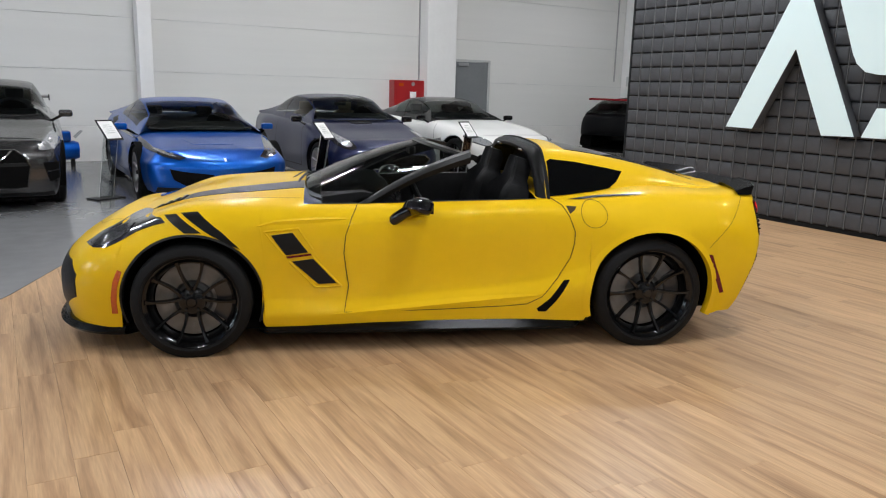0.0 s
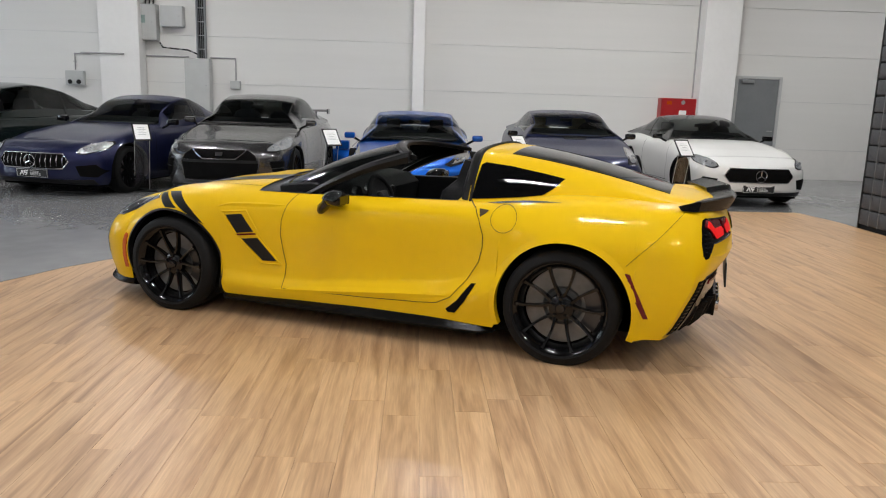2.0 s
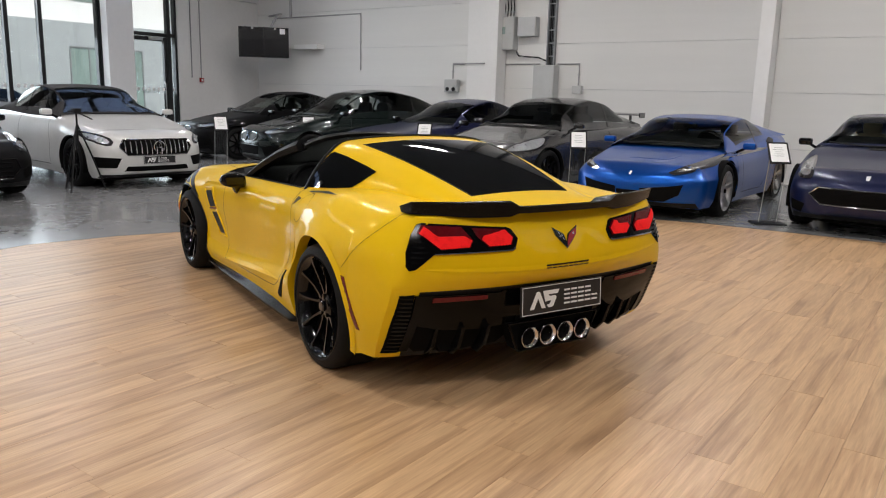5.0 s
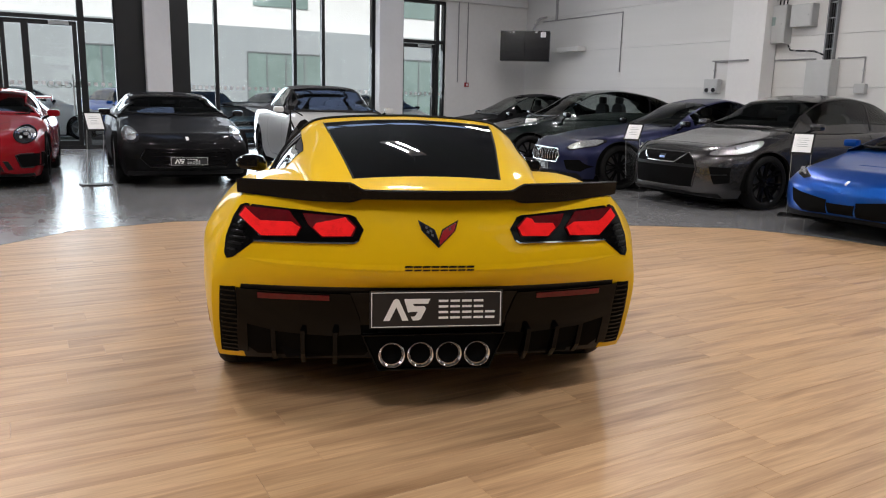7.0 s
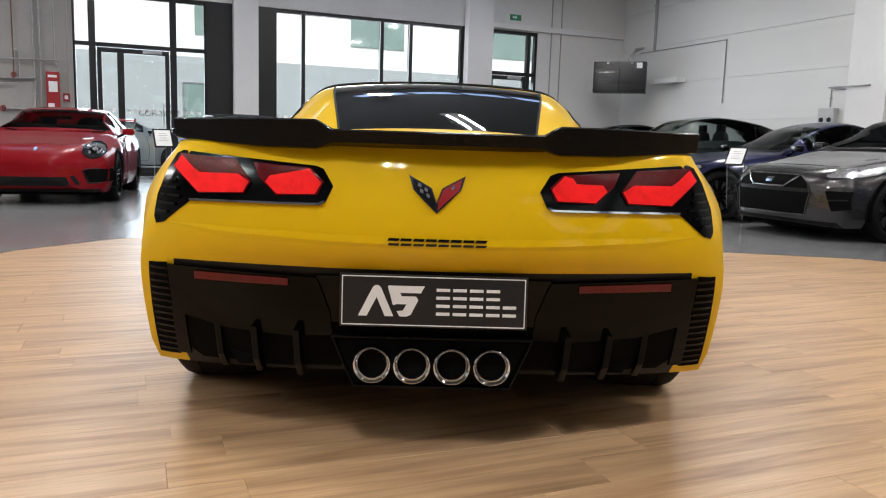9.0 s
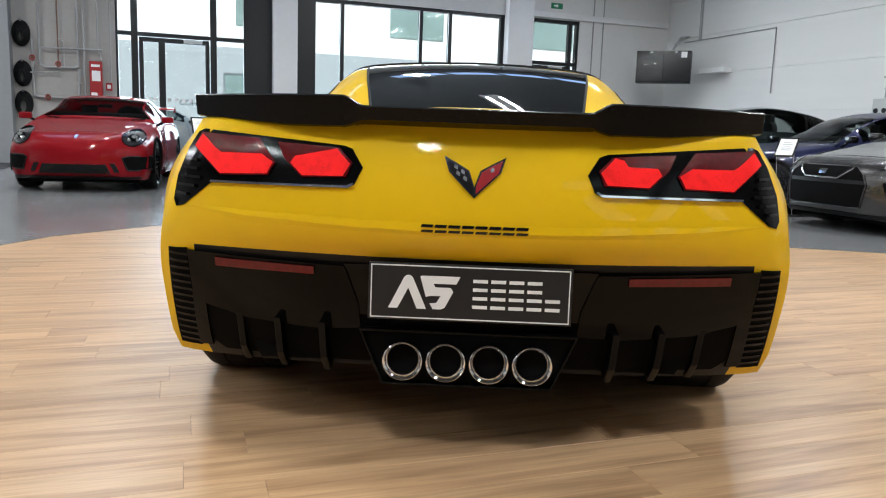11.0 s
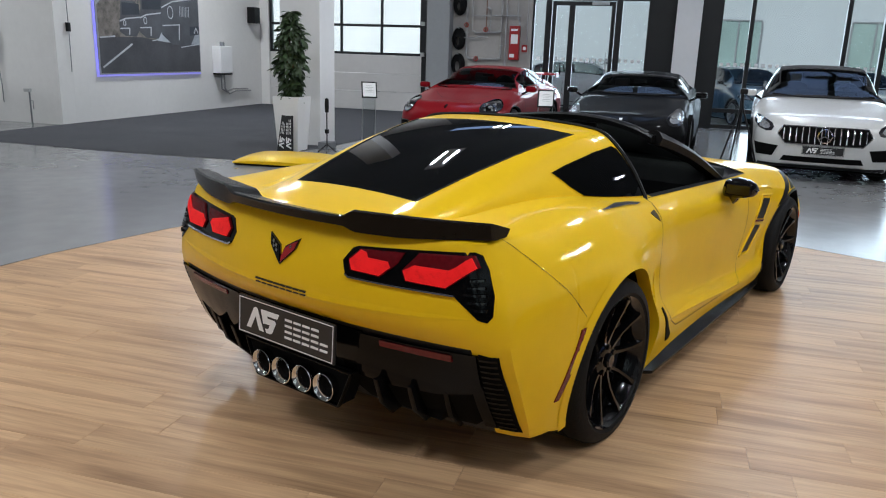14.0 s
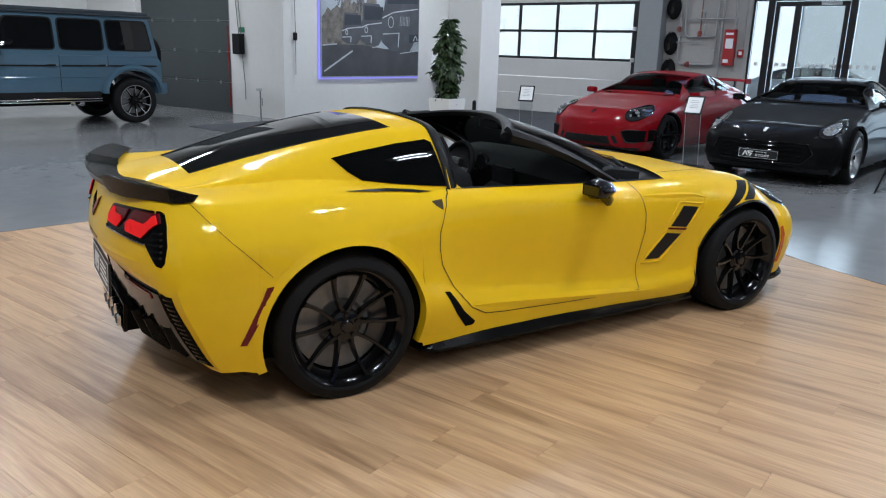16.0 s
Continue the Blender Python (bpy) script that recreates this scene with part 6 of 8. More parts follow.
        if ring:
            c = lay(tree, "front", 0, ring, .03)
            part("badge_ring", tb([c + Vector((0, .085 * math.cos(a), .085 * math.sin(a))) for a in [math.tau * k / 28 for k in range(28)]], .008, 6, True), trim, g, smooth=50)
            for k in range(3):
                a = math.pi / 2 + math.tau * k / 3
                part("badge_ray", tb([c, c + Vector((0, .083 * math.cos(a), .083 * math.sin(a)))], .007, 6), trim, g)
    if lip:
        b = decal(tree, [(-h * .80, lip), (h * .80, lip), (h * .82, .17), (-h * .82, .17)], "front", .006, .015, 5)
        part("front_lip", b, BLACK_SATIN, car, "black lower lip", smooth=35)
    if plate:
        p = lay(tree, "front", 0, plate, .012)
        show_plate(car, pose(p.x, p.y, p.z, 90, 0, 90), .50, .115)
    if wing:
        wx, wz, ww = wing
        b = bmesh.new()
        prism(b, [(wx + .16, wz - .01), (wx + .10, wz + .015), (wx - .06, wz + .035), (wx - .07, wz + .02), (wx + .10, wz - .012)], "y", -ww, ww, .004)
        w_ = part("rear_wing", b, paint, car, "rear wing")
        for sg in (1, -1):
            part("wing_strut", bx(wx - .01, wx + .06, sg * ww * .7 - .012, sg * ww * .7 + .012, tail - .03, wz + .005, .004), BLACK_SATIN, w_)
            part("end_plate", bx(wx - .07, wx + .16, sg * ww - .008, sg * ww + .008, wz - .05, wz + .045, .003), paint, w_)
    if extra:
        extra(car, tree)
    return car


GREY_PAINT = paint_mat("gunmetal_paint", (0.075, 0.073, 0.073), 0.8, 0.27, .2)
BLUE_PAINT = paint_mat("electric_blue_paint", (0.003, 0.080, 0.40), 0.7, 0.30, .2, coat=0.55)
NAVY_PAINT = paint_mat("deep_navy_paint", (0.007, 0.011, 0.050), 0.4, 0.35, .2, coat=0.5)
NAVY_MATT = paint_mat("satin_navy_paint", (0.009, 0.012, 0.050), 0.5, 0.38, .15, coat=0.5)
WHITE_PAINT = paint_mat("pearl_white_paint", (0.72, 0.72, 0.70), 0.0, 0.3)
SILVER_WHITE = paint_mat("diamond_white_paint", (0.66, 0.66, 0.64), 0.15, 0.3, .1)
GREEN_BLACK = paint_mat("black_green_paint", (0.006, 0.012, 0.011), 0.4, 0.25, .1)
BLACK_PAINT = paint_mat("black_paint", (0.002, 0.002, 0.0026), 0.0, 0.6, coat=0.18)
RED_PAINT = paint_mat("guards_red_paint", (0.21, 0.0006, 0.005), 0.0, 0.5, coat=0.6)
SOFT_TOP = mat("black_soft_top", (0.018, 0.016, 0.016), 0.9, 0, 0, 5, .2, .4, 300)
BLUE_GREY = paint_mat("blue_grey_paint", (0.070, 0.125, 0.175), 0.0, 0.3)
# BLUE_GREY darkened: shade on the off-roader's roof is put into this colour
ROOF_GREY = paint_mat("shaded_roof_paint", (0.050, 0.060, 0.070), 0.0, 0.5, coat=0.4)


def gtr_extra(car, tree):
    for sg in (1, -1):
        part("hood_duct", decal(tree, [(1.05, sg * .42), (.95, sg * .34), (.93, sg * .45)], "top", .003, .004, 2), DARK_VOID, car, "small hood duct")
        part("grille_bar", tb([lay(tree, "front", sg * .37, .695, .020), lay(tree, "front", sg * .31, .645, .022), lay(tree, "front", sg * .23, .590, .024), lay(tree, "front", 0, .585, .024)], .011, 6), CHROME, car, "bright grille bar", smooth=40)
        part("intake_fin", tb([lay(tree, "front", sg * .71, .46, .016), lay(tree, "front", sg * .83, .47, .016)], .008, 6), BLACK_SATIN, car)
    part("badge", decal(tree, [(-.055, .675), (.055, .675), (.048, .625), (-.048, .625)], "front", .016, .008, 1), CHROME, car)
    part("grille_beam", decal(tree, [(-.52, .575), (.52, .575), (.53, .535), (-.53, .535)], "front", .011, .01, 4), BLACK_SATIN, car, "black beam across the grille")


coupe("gunmetal grey coupe with large black grille and rear wing", GREY_PAINT, pose(.045, 12.74, 0, 0, 0, 267.0), 4.71, 1.90, 1.37, 2.78, .98, .90, (.90, 1.02), 1.0, 1.02, 1.03,
      [(.92, 1.01), (.55, 1.17), (.18, 1.315), (-.30, 1.375), (-.85, 1.335), (-1.4, 1.20), (-1.95, 1.05)], [(.10, .38), (.25, .45), (.45, .46), (.62, .45), (.72, .39), (.80, .26), (.90, .07)], .355, .27, "twin", WHEEL_BLACK,
      win=(-1.35, .45), header=.20, back=-.95, grille=[(-.40, .71), (.40, .71), (.50, .64), (.545, .53), (.50, .29), (-.50, .29), (-.545, .53), (-.50, .64)], trim=GREY_PAINT,
      lamps=[(.60, .70), (.70, .685), (.86, .71), (.88, .80), (.84, .92), (.76, .93), (.68, .82)], lens=[(.62, .71), (.71, .695), (.845, .72), (.865, .80), (.82, .88), (.77, .88), (.69, .79)],
      intakes=[[(.68, .565), (.84, .56), (.84, .37), (.74, .345)]], lip=.225, mirror=(.66, 1.09), wing=(-2.05, 1.22, .80), extra=gtr_extra, lift=0.11, name="grey_coupe")


def f8_extra(car, tree):
    part("nose_duct", decal(tree, [(-.15, .37), (.15, .37), (.13, .27), (-.13, .27)], "front", .010, .01, 2), DARK_VOID, car, "black nose duct")
    part("hood_scoop", decal(tree, [(1.72, .26), (1.42, .34), (1.36, 0), (1.42, -.34), (1.72, -.26)], "top", .004, .006, 3), BLUE_PAINT, car, "raised hood duct", smooth=30)
    part("badge", decal(tree, [(-.016, .592), (.016, .592), (.012, .555), (-.012, .555)], "front", .008, .004, 1), PAPER, car)
    for sg, v in ((1, "left"), (-1, "right")):
        part("shoulder_intake", decal(tree, [(-.72, .93), (-.98, .985), (-1.05, .95), (-.80, .86)], v, .004, .006, 3), BLACK_SATIN, car, "black shoulder intake", smooth=30)


coupe("electric blue mid-engined coupe with slim headlamps", BLUE_PAINT, pose(2.65, 12.50, 0, 0, 0, 269.5), 4.61, 1.97, 1.21, 2.65, 1.06, .77, (1.05, .86), .90, 1.0, 1.0,
      [(1.10, .86), (.62, 1.03), (.18, 1.165), (-.25, 1.205), (-.70, 1.165), (-1.3, 1.06), (-2.0, .97)], [(.10, .40), (.28, .46), (.45, .45), (.55, .42), (.66, .26), (.74, .10)], .345, .262, "five", WHEEL_SILVER,
      win=(-.75, .62), header=.18, back=-.62, nose_n=(2.0, 3.0), lamps=[(.46, .60), (.54, .575), (.70, .61), (.84, .68), (.92, .84), (.86, .85), (.76, .70)], lens=[(.52, .60), (.68, .63), (.80, .69), (.76, .69)],
      intakes=[[(.16, .40), (.50, .44), (.66, .47), (.62, .34), (.46, .25), (.16, .26)]], lip=.24, mirror=(.72, .93), extra=f8_extra, lift=0.08, name="blue_coupe")


def cali_extra(car, tree):
    part("hood_scoop", decal(tree, [(.98, .17), (.86, .20), (.86, -.20), (.98, -.17)], "top", .006, .008, 2), BLACK_SATIN, car, "black hood scoop")
    part("badge", decal(tree, [(-.022, .70), (.022, .70), (.018, .655), (-.018, .655)], "front", .008, .004, 1), WHITE, car)


coupe("deep navy grand tourer with oval grille", NAVY_PAINT, pose(5.25, 12.81, 0, 0, 0, 269.7), 4.56, 1.90, 1.31, 2.67, .95, .83, (.80, .98), .98, 1.0, 1.02,
      [(.85, .97), (.45, 1.14), (.05, 1.28), (-.40, 1.315), (-.95, 1.25), (-1.5, 1.10), (-1.95, 1.03)], [(.10, .38), (.3, .46), (.5, .46), (.62, .42), (.72, .30), (.82, .12)], .345, .26, "multi", WHEEL_SILVER,
      win=(-1.05, .40), header=.05, back=-.80, nose_n=(2.0, 3.0), grille=[(-.48, .545), (.48, .545), (.58, .47), (.44, .36), (-.44, .36), (-.58, .47)],
      lamps=[(.56, .66), (.62, .62), (.78, .64), (.80, .78), (.72, .88), (.64, .80)], lens=[(.60, .67), (.72, .655), (.76, .74), (.71, .84), (.65, .78)], round_lamp=2,
      intakes=[[(.62, .34), (.80, .38), (.78, .26), (.66, .24)]], lip=.23, mirror=(.62, 1.02), extra=cali_extra, lift=0.06, name="navy_coupe", lining=LEATHER_BEIGE)
AMG_ROOF = [(.42, .94), (.10, 1.08), (-.32, 1.235), (-.70, 1.285), (-1.2, 1.21), (-1.7, 1.06), (-2.0, .97)]
AMG_NOSE = [(.10, .36), (.3, .45), (.5, .46), (.62, .42), (.72, .30), (.80, .12)]
AMG_GRILLE = [(-.46, .60), (.46, .60), (.54, .50), (.46, .40), (-.46, .40), (-.54, .50)]
AMG_LAMPS = dict(lamps=[(.58, .64), (.68, .58), (.84, .64), (.86, .76), (.74, .77)], lens=[(.60, .642), (.69, .595), (.83, .65), (.845, .75), (.74, .758)], round_lamp=1)
coupe("pearl white sports coupe with black roof", WHITE_PAINT, pose(7.92, 13.30, 0, 0, 0, 271.5), 4.55, 1.94, 1.29, 2.63, .92, .84, (.42, .97), .95, .99, .99, AMG_ROOF, AMG_NOSE, .345, .262, "ten", WHEEL_BLACK, BLACK_GLOSS,
      win=(-1.10, .0), header=-.30, back=-1.0, grille=AMG_GRILLE, ring=.50, intakes=[[(.62, .44), (.80, .46), (.86, .36), (.80, .28), (.66, .30)]], lip=.25, plate=.30, mirror=(.30, 1.02), lift=0.07, name="white_coupe", **AMG_LAMPS)
coupe("satin navy sports coupe with upright chrome grille bars", NAVY_MATT, pose(-2.09, 12.51, 0, 0, 0, 255.5), 4.55, 1.95, 1.29, 2.63, .92, .84, (.42, .97), .95, .99, .99, AMG_ROOF, AMG_NOSE, .345, .262, "spider", WHEEL_BLACK,
      win=(-1.10, .0), header=-.30, back=-1.0, grille=AMG_GRILLE, slats=13, ring=.50, intakes=[[(.62, .44), (.82, .46), (.88, .36), (.82, .28), (.66, .30)]], lip=.25, plate=.33, mirror=(.30, 1.04), lift=0.13, name="navy_sports_car", **AMG_LAMPS)
M8_ROOF = [(1.02, 1.02), (.60, 1.20), (.15, 1.37), (-.35, 1.415), (-1.0, 1.36), (-1.6, 1.22), (-2.15, 1.06)]


def kidneys(car, tree):
    for sg in (1, -1):
        k = [(sg * .035, .70), (sg * .30, .70), (sg * .36, .64), (sg * .30, .55), (sg * .05, .54)]
        g = part("grille", decal(tree, k, "front", .006, .012, 3), BLACK_SATIN, car, "black kidney grille", smooth=35)
        part("grille_rim", tb([lay(tree, "front", *p, .014) for p in chaikin(k, 1)], .010, 6, True), CHROME, g, smooth=50)
    p = lay(tree, "front", 0, .46, .012)


coupe("black green four-door coupe with paired grilles", GREEN_BLACK, pose(-4.62, 12.92, 0, 0, 0, 253.8), 5.10, 1.94, 1.42, 3.03, .90, .90, (1.02, 1.03), 1.02, 1.04, 1.06, M8_ROOF,
      [(.10, .36), (.3, .44), (.5, .46), (.68, .42), (.80, .30), (.90, .10)], .355, .27, "multi", WHEEL_BLACK, win=(-1.85, .60), header=.20, back=-1.15,
      lamps=[(.44, .74), (.50, .67), (.76, .69), (.88, .76), (.84, .80)], lens=[(.50, .735), (.54, .69), (.74, .705), (.82, .765)],
      intakes=[[(.50, .44), (.80, .50), (.84, .34), (.56, .28)], [(0, .46), (.40, .46), (.36, .30), (0, .30)]], lip=.25, mirror=(.86, 1.10), extra=kidneys, lift=0.14, name="dark_saloon")
coupe("black coupe in the corner beneath the wall cabinet", BLACK_PAINT, pose(-7.45, 13.25, 0, 0, 0, 258.0), 4.85, 1.91, 1.35, 2.82, .90, .88, (.80, 1.0), .99, 1.02, 1.04,
      [(.85, 1.0), (.45, 1.17), (.0, 1.315), (-.45, 1.35), (-1.0, 1.28), (-1.6, 1.12), (-2.0, 1.04)],
      [(.10, .36), (.3, .44), (.5, .46), (.68, .42), (.80, .30), (.90, .10)], .35, .265, "multi", WHEEL_BLACK, win=(-1.25, .40), header=.05, back=-.95,
      lamps=[(.44, .74), (.50, .67), (.76, .69), (.88, .76), (.84, .80)], lens=[(.50, .735), (.54, .69), (.74, .705), (.82, .765)],
      intakes=[[(.50, .44), (.80, .50), (.84, .34), (.56, .28)]], lip=.25, mirror=(.66, 1.05), extra=kidneys, lift=0.12, name="black_coupe")
coupe("diamond white convertible with black soft top and barred grille", SILVER_WHITE, pose(-6.12, 7.93, 0, 0, 0, 353.7), 5.03, 1.91, 1.42, 2.945, .92, .93, (.88, 1.05), 1.02, 1.04, 1.06,
      [(.92, 1.04), (.50, 1.22), (.10, 1.385), (-.40, 1.425), (-1.0, 1.36), (-1.5, 1.18), (-1.8, 1.08)], [(.10, .36), (.3, .44), (.5, .46), (.70, .42), (.82, .30), (.92, .10)], .36, .27, "twin", WHEEL_BLACK, SOFT_TOP,
      win=(-1.10, .45), header=.12, back=-9, grille=[(-.50, .72), (.50, .72), (.56, .62), (.46, .50), (-.46, .50), (-.56, .62)], slats=14, ring=.61,
      lamps=[(.60, .72), (.66, .62), (.84, .68), (.90, .84), (.78, .82)], lens=[(.65, .71), (.70, .65), (.81, .70), (.86, .80), (.78, .79)], round_lamp=1,
      intakes=[[(.54, .46), (.84, .48), (.80, .32), (.60, .32)], [(0, .34), (.46, .34), (.50, .27), (0, .27)]], lip=.22, plate=.43, mirror=(.80, 1.10), lift=0.07, name="white_convertible")


def f12_extra(car, tree):
    part("badge", decal(tree, [(-.022, .70), (.022, .70), (.018, .655), (-.018, .655)], "front", .008, .004, 1), WHITE, car)
    for k in range(4):
        z = .50 - .055 * k
        part("grille_slat", tb([lay(tree, "front", y, z, .012) for y in (-.5, -.25, 0, .25, .5)], .008, 6), BLACK_GLOSS, car, smooth=40)


coupe("gloss black grand tourer with wide slatted grille", BLACK_PAINT, pose(-6.02, 5.20, 0, 0, 0, 356.1), 4.62, 1.94, 1.27, 2.72, .96, .83, (.62, .97), .96, .99, 1.0,
      [(.66, .96), (.30, 1.11), (-.10, 1.235), (-.50, 1.272), (-1.05, 1.20), (-1.6, 1.05), (-1.95, .99)], [(.10, .38), (.3, .46), (.5, .46), (.62, .42), (.72, .28), (.80, .12)], .35, .265, "five", WHEEL_SILVER,
      win=(-1.05, .25), header=-.08, back=-.85, nose_n=(2.1, 3.0), grille=[(-.56, .54), (.56, .54), (.62, .42), (.50, .30), (-.50, .30), (-.62, .42)], trim=BLACK_GLOSS,
      lamps=[(.60, .72), (.66, .62), (.80, .62), (.84, .74), (.74, .86)], lens=[(.64, .71), (.69, .65), (.78, .66), (.79, .74), (.73, .81)], round_lamp=1,
      intakes=[[(.66, .40), (.82, .44), (.80, .30), (.68, .28)]], lip=.24, plate=.38, mirror=(.55, 1.02), extra=f12_extra, lift=0.035, name="black_grand_tourer")


def rs_extra(car, tree):
    for sg in (1, -1):
        ring_ = [lay(tree, "front", sg * (.665 + .122 * math.cos(a)), .715 + .108 * math.sin(a), .010) for a in [math.tau * k / 28 for k in range(28)]]
        part("lamp_ring", tb(ring_, .007, 6, True), BLACK_GLOSS, car, "dark headlamp ring", smooth=50)
        for dy, dz in ((-.045, .035), (.045, .035), (-.045, -.035), (.045, -.035)):
            c_ = lay(tree, "front", sg * (.665 + dy), .715 + dz, .018)
            part("lamp_spot", la([(0, .010), (.016, .008), (.020, 0)], 12, "x", Matrix.Translation(c_)), LENS_CLEAR, car, "small bright lamp spot", smooth=50)
        rim_ = [(.555, .455), (.62, .475), (.86, .478), (.868, .46), (.852, .31), (.84, .295), (.63, .295), (.61, .305)]
        part("intake_rim", tb([lay(tree, "front", sg * (a[0] + (b[0] - a[0]) * t), a[1] + (b[1] - a[1]) * t, .008) for a, b in zip(rim_, rim_[1:] + rim_[:1]) for t in (0, .5)], .009, 6, True), BLACK_SATIN, car, "black intake edge", smooth=50)
        part("side_slot", decal(tree, [(sg * y, z) for y, z in ((.41, .385), (.47, .385), (.525, .275), (.47, .265))], "front", .005, .01, 3), BLACK_SATIN, car, "slanted black slot")
    part("centre_intake", decal(tree, [(-.37, .372), (.37, .372), (.42, .255), (-.42, .255)], "front", .005, .01, 3), BLACK_SATIN, car, "black centre intake")
    part("trunk_gap", ribbon(tree, [(lambda a: (1.62 - .50 * abs(a) ** 2.2, a * .52))(k / 8) for k in range(-8, 9)], "top", .006), GAP, car, "front lid shut line")
    part("badge", decal(tree, [(-.020, .735), (.020, .735), (.016, .690), (-.016, .690)], "front", .006, .004, 1), CHROME, car)


coupe("bright red rear-engined coupe with round headlamps and wing", RED_PAINT, pose(-6.30, 2.58, 0, 0, 0, 354.4), 4.57, 1.86, 1.28, 2.457, 1.00, .85, (.78, .95), .93, .96, .90,
      [(.80, .92), (.42, 1.09), (.0, 1.245), (-.38, 1.285), (-.95, 1.22), (-1.5, 1.06), (-1.95, .88)], [(.10, .40), (.25, .46), (.42, .46), (.55, .45), (.66, .39), (.76, .26), (.86, .08)], .34, .26, "five", WHEEL_BLACK,
      win=(-1.10, .38), header=.02, back=-.85, nose_n=(2.0, 2.8), lamps=[(.665 + .122 * math.cos(math.tau * k / 16), .715 + .108 * math.sin(math.tau * k / 16)) for k in range(16)], lens=[(.665 + .05 * math.cos(math.tau * k / 12), .715 + .045 * math.sin(math.tau * k / 12)) for k in range(12)],
      intakes=[[(.56, .455), (.62, .472), (.855, .475), (.862, .46), (.848, .31), (.63, .298), (.61, .308)]], lip=.215, lamp_mat=SIDE_TINT, mirror=(.60, .99), wing=(-1.78, 1.17, .82), extra=rs_extra, lift=0.02, name="red_coupe")

# small hatchback seen from behind beside the padded wall
hatch = coupe("black small hatchback with red roof spoiler", BLACK_PAINT, pose(14.60, 14.95, 0, 0, 0, 14.0), 3.85, 1.73, 1.42, 2.50, .72, .92, (.78, 1.03), 1.0, 1.0, 1.0,
              [(.90, 1.02), (.55, 1.20), (.25, 1.37), (-.3, 1.42), (-1.1, 1.38), (-1.5, 1.25), (-1.62, 1.05)], [(.10, .34), (.4, .42), (.7, .40), (.92, .10)], .31, .235, "five", WHEEL_BLACK, BLACK_PAINT,
              win=(-1.2, .5), header=.25, back=-1.15, tail_n=(3.0, 6.0), mirror=(.55, 1.08), name="small_hatchback")
show_plate(hatch, pose(-1.66, 0, .76, 90, 0, -90), .50, .115)
for sg in (1, -1):
    part("tail_lamp", bx(-1.62, -1.56, sg * .68 - .06, sg * .68 + .06, .72, .95, .02), RED_LENS, hatch, "red tail lamp")
part("roof_spoiler", bx(-1.72, -1.40, -.58, .58, 1.36, 1.41, .015), RED_PAINT, hatch, "red roof spoiler")


# the blue-grey off-roader
def soft_corners(pts, r):
    """A polygon with its corners rounded off."""
    out = []
    for i, p in enumerate(pts):
        p, a, b = Vector(p), Vector(pts[i - 1]), Vector(pts[(i + 1) % len(pts)])
        a, b = p + (a - p).normalized() * r, p + (b - p).normalized() * r
        out += [tuple(a * (1 - t) ** 2 + p * 2 * t * (1 - t) + b * t * t) for t in (0, .25, .5, .75, 1)]
    return out


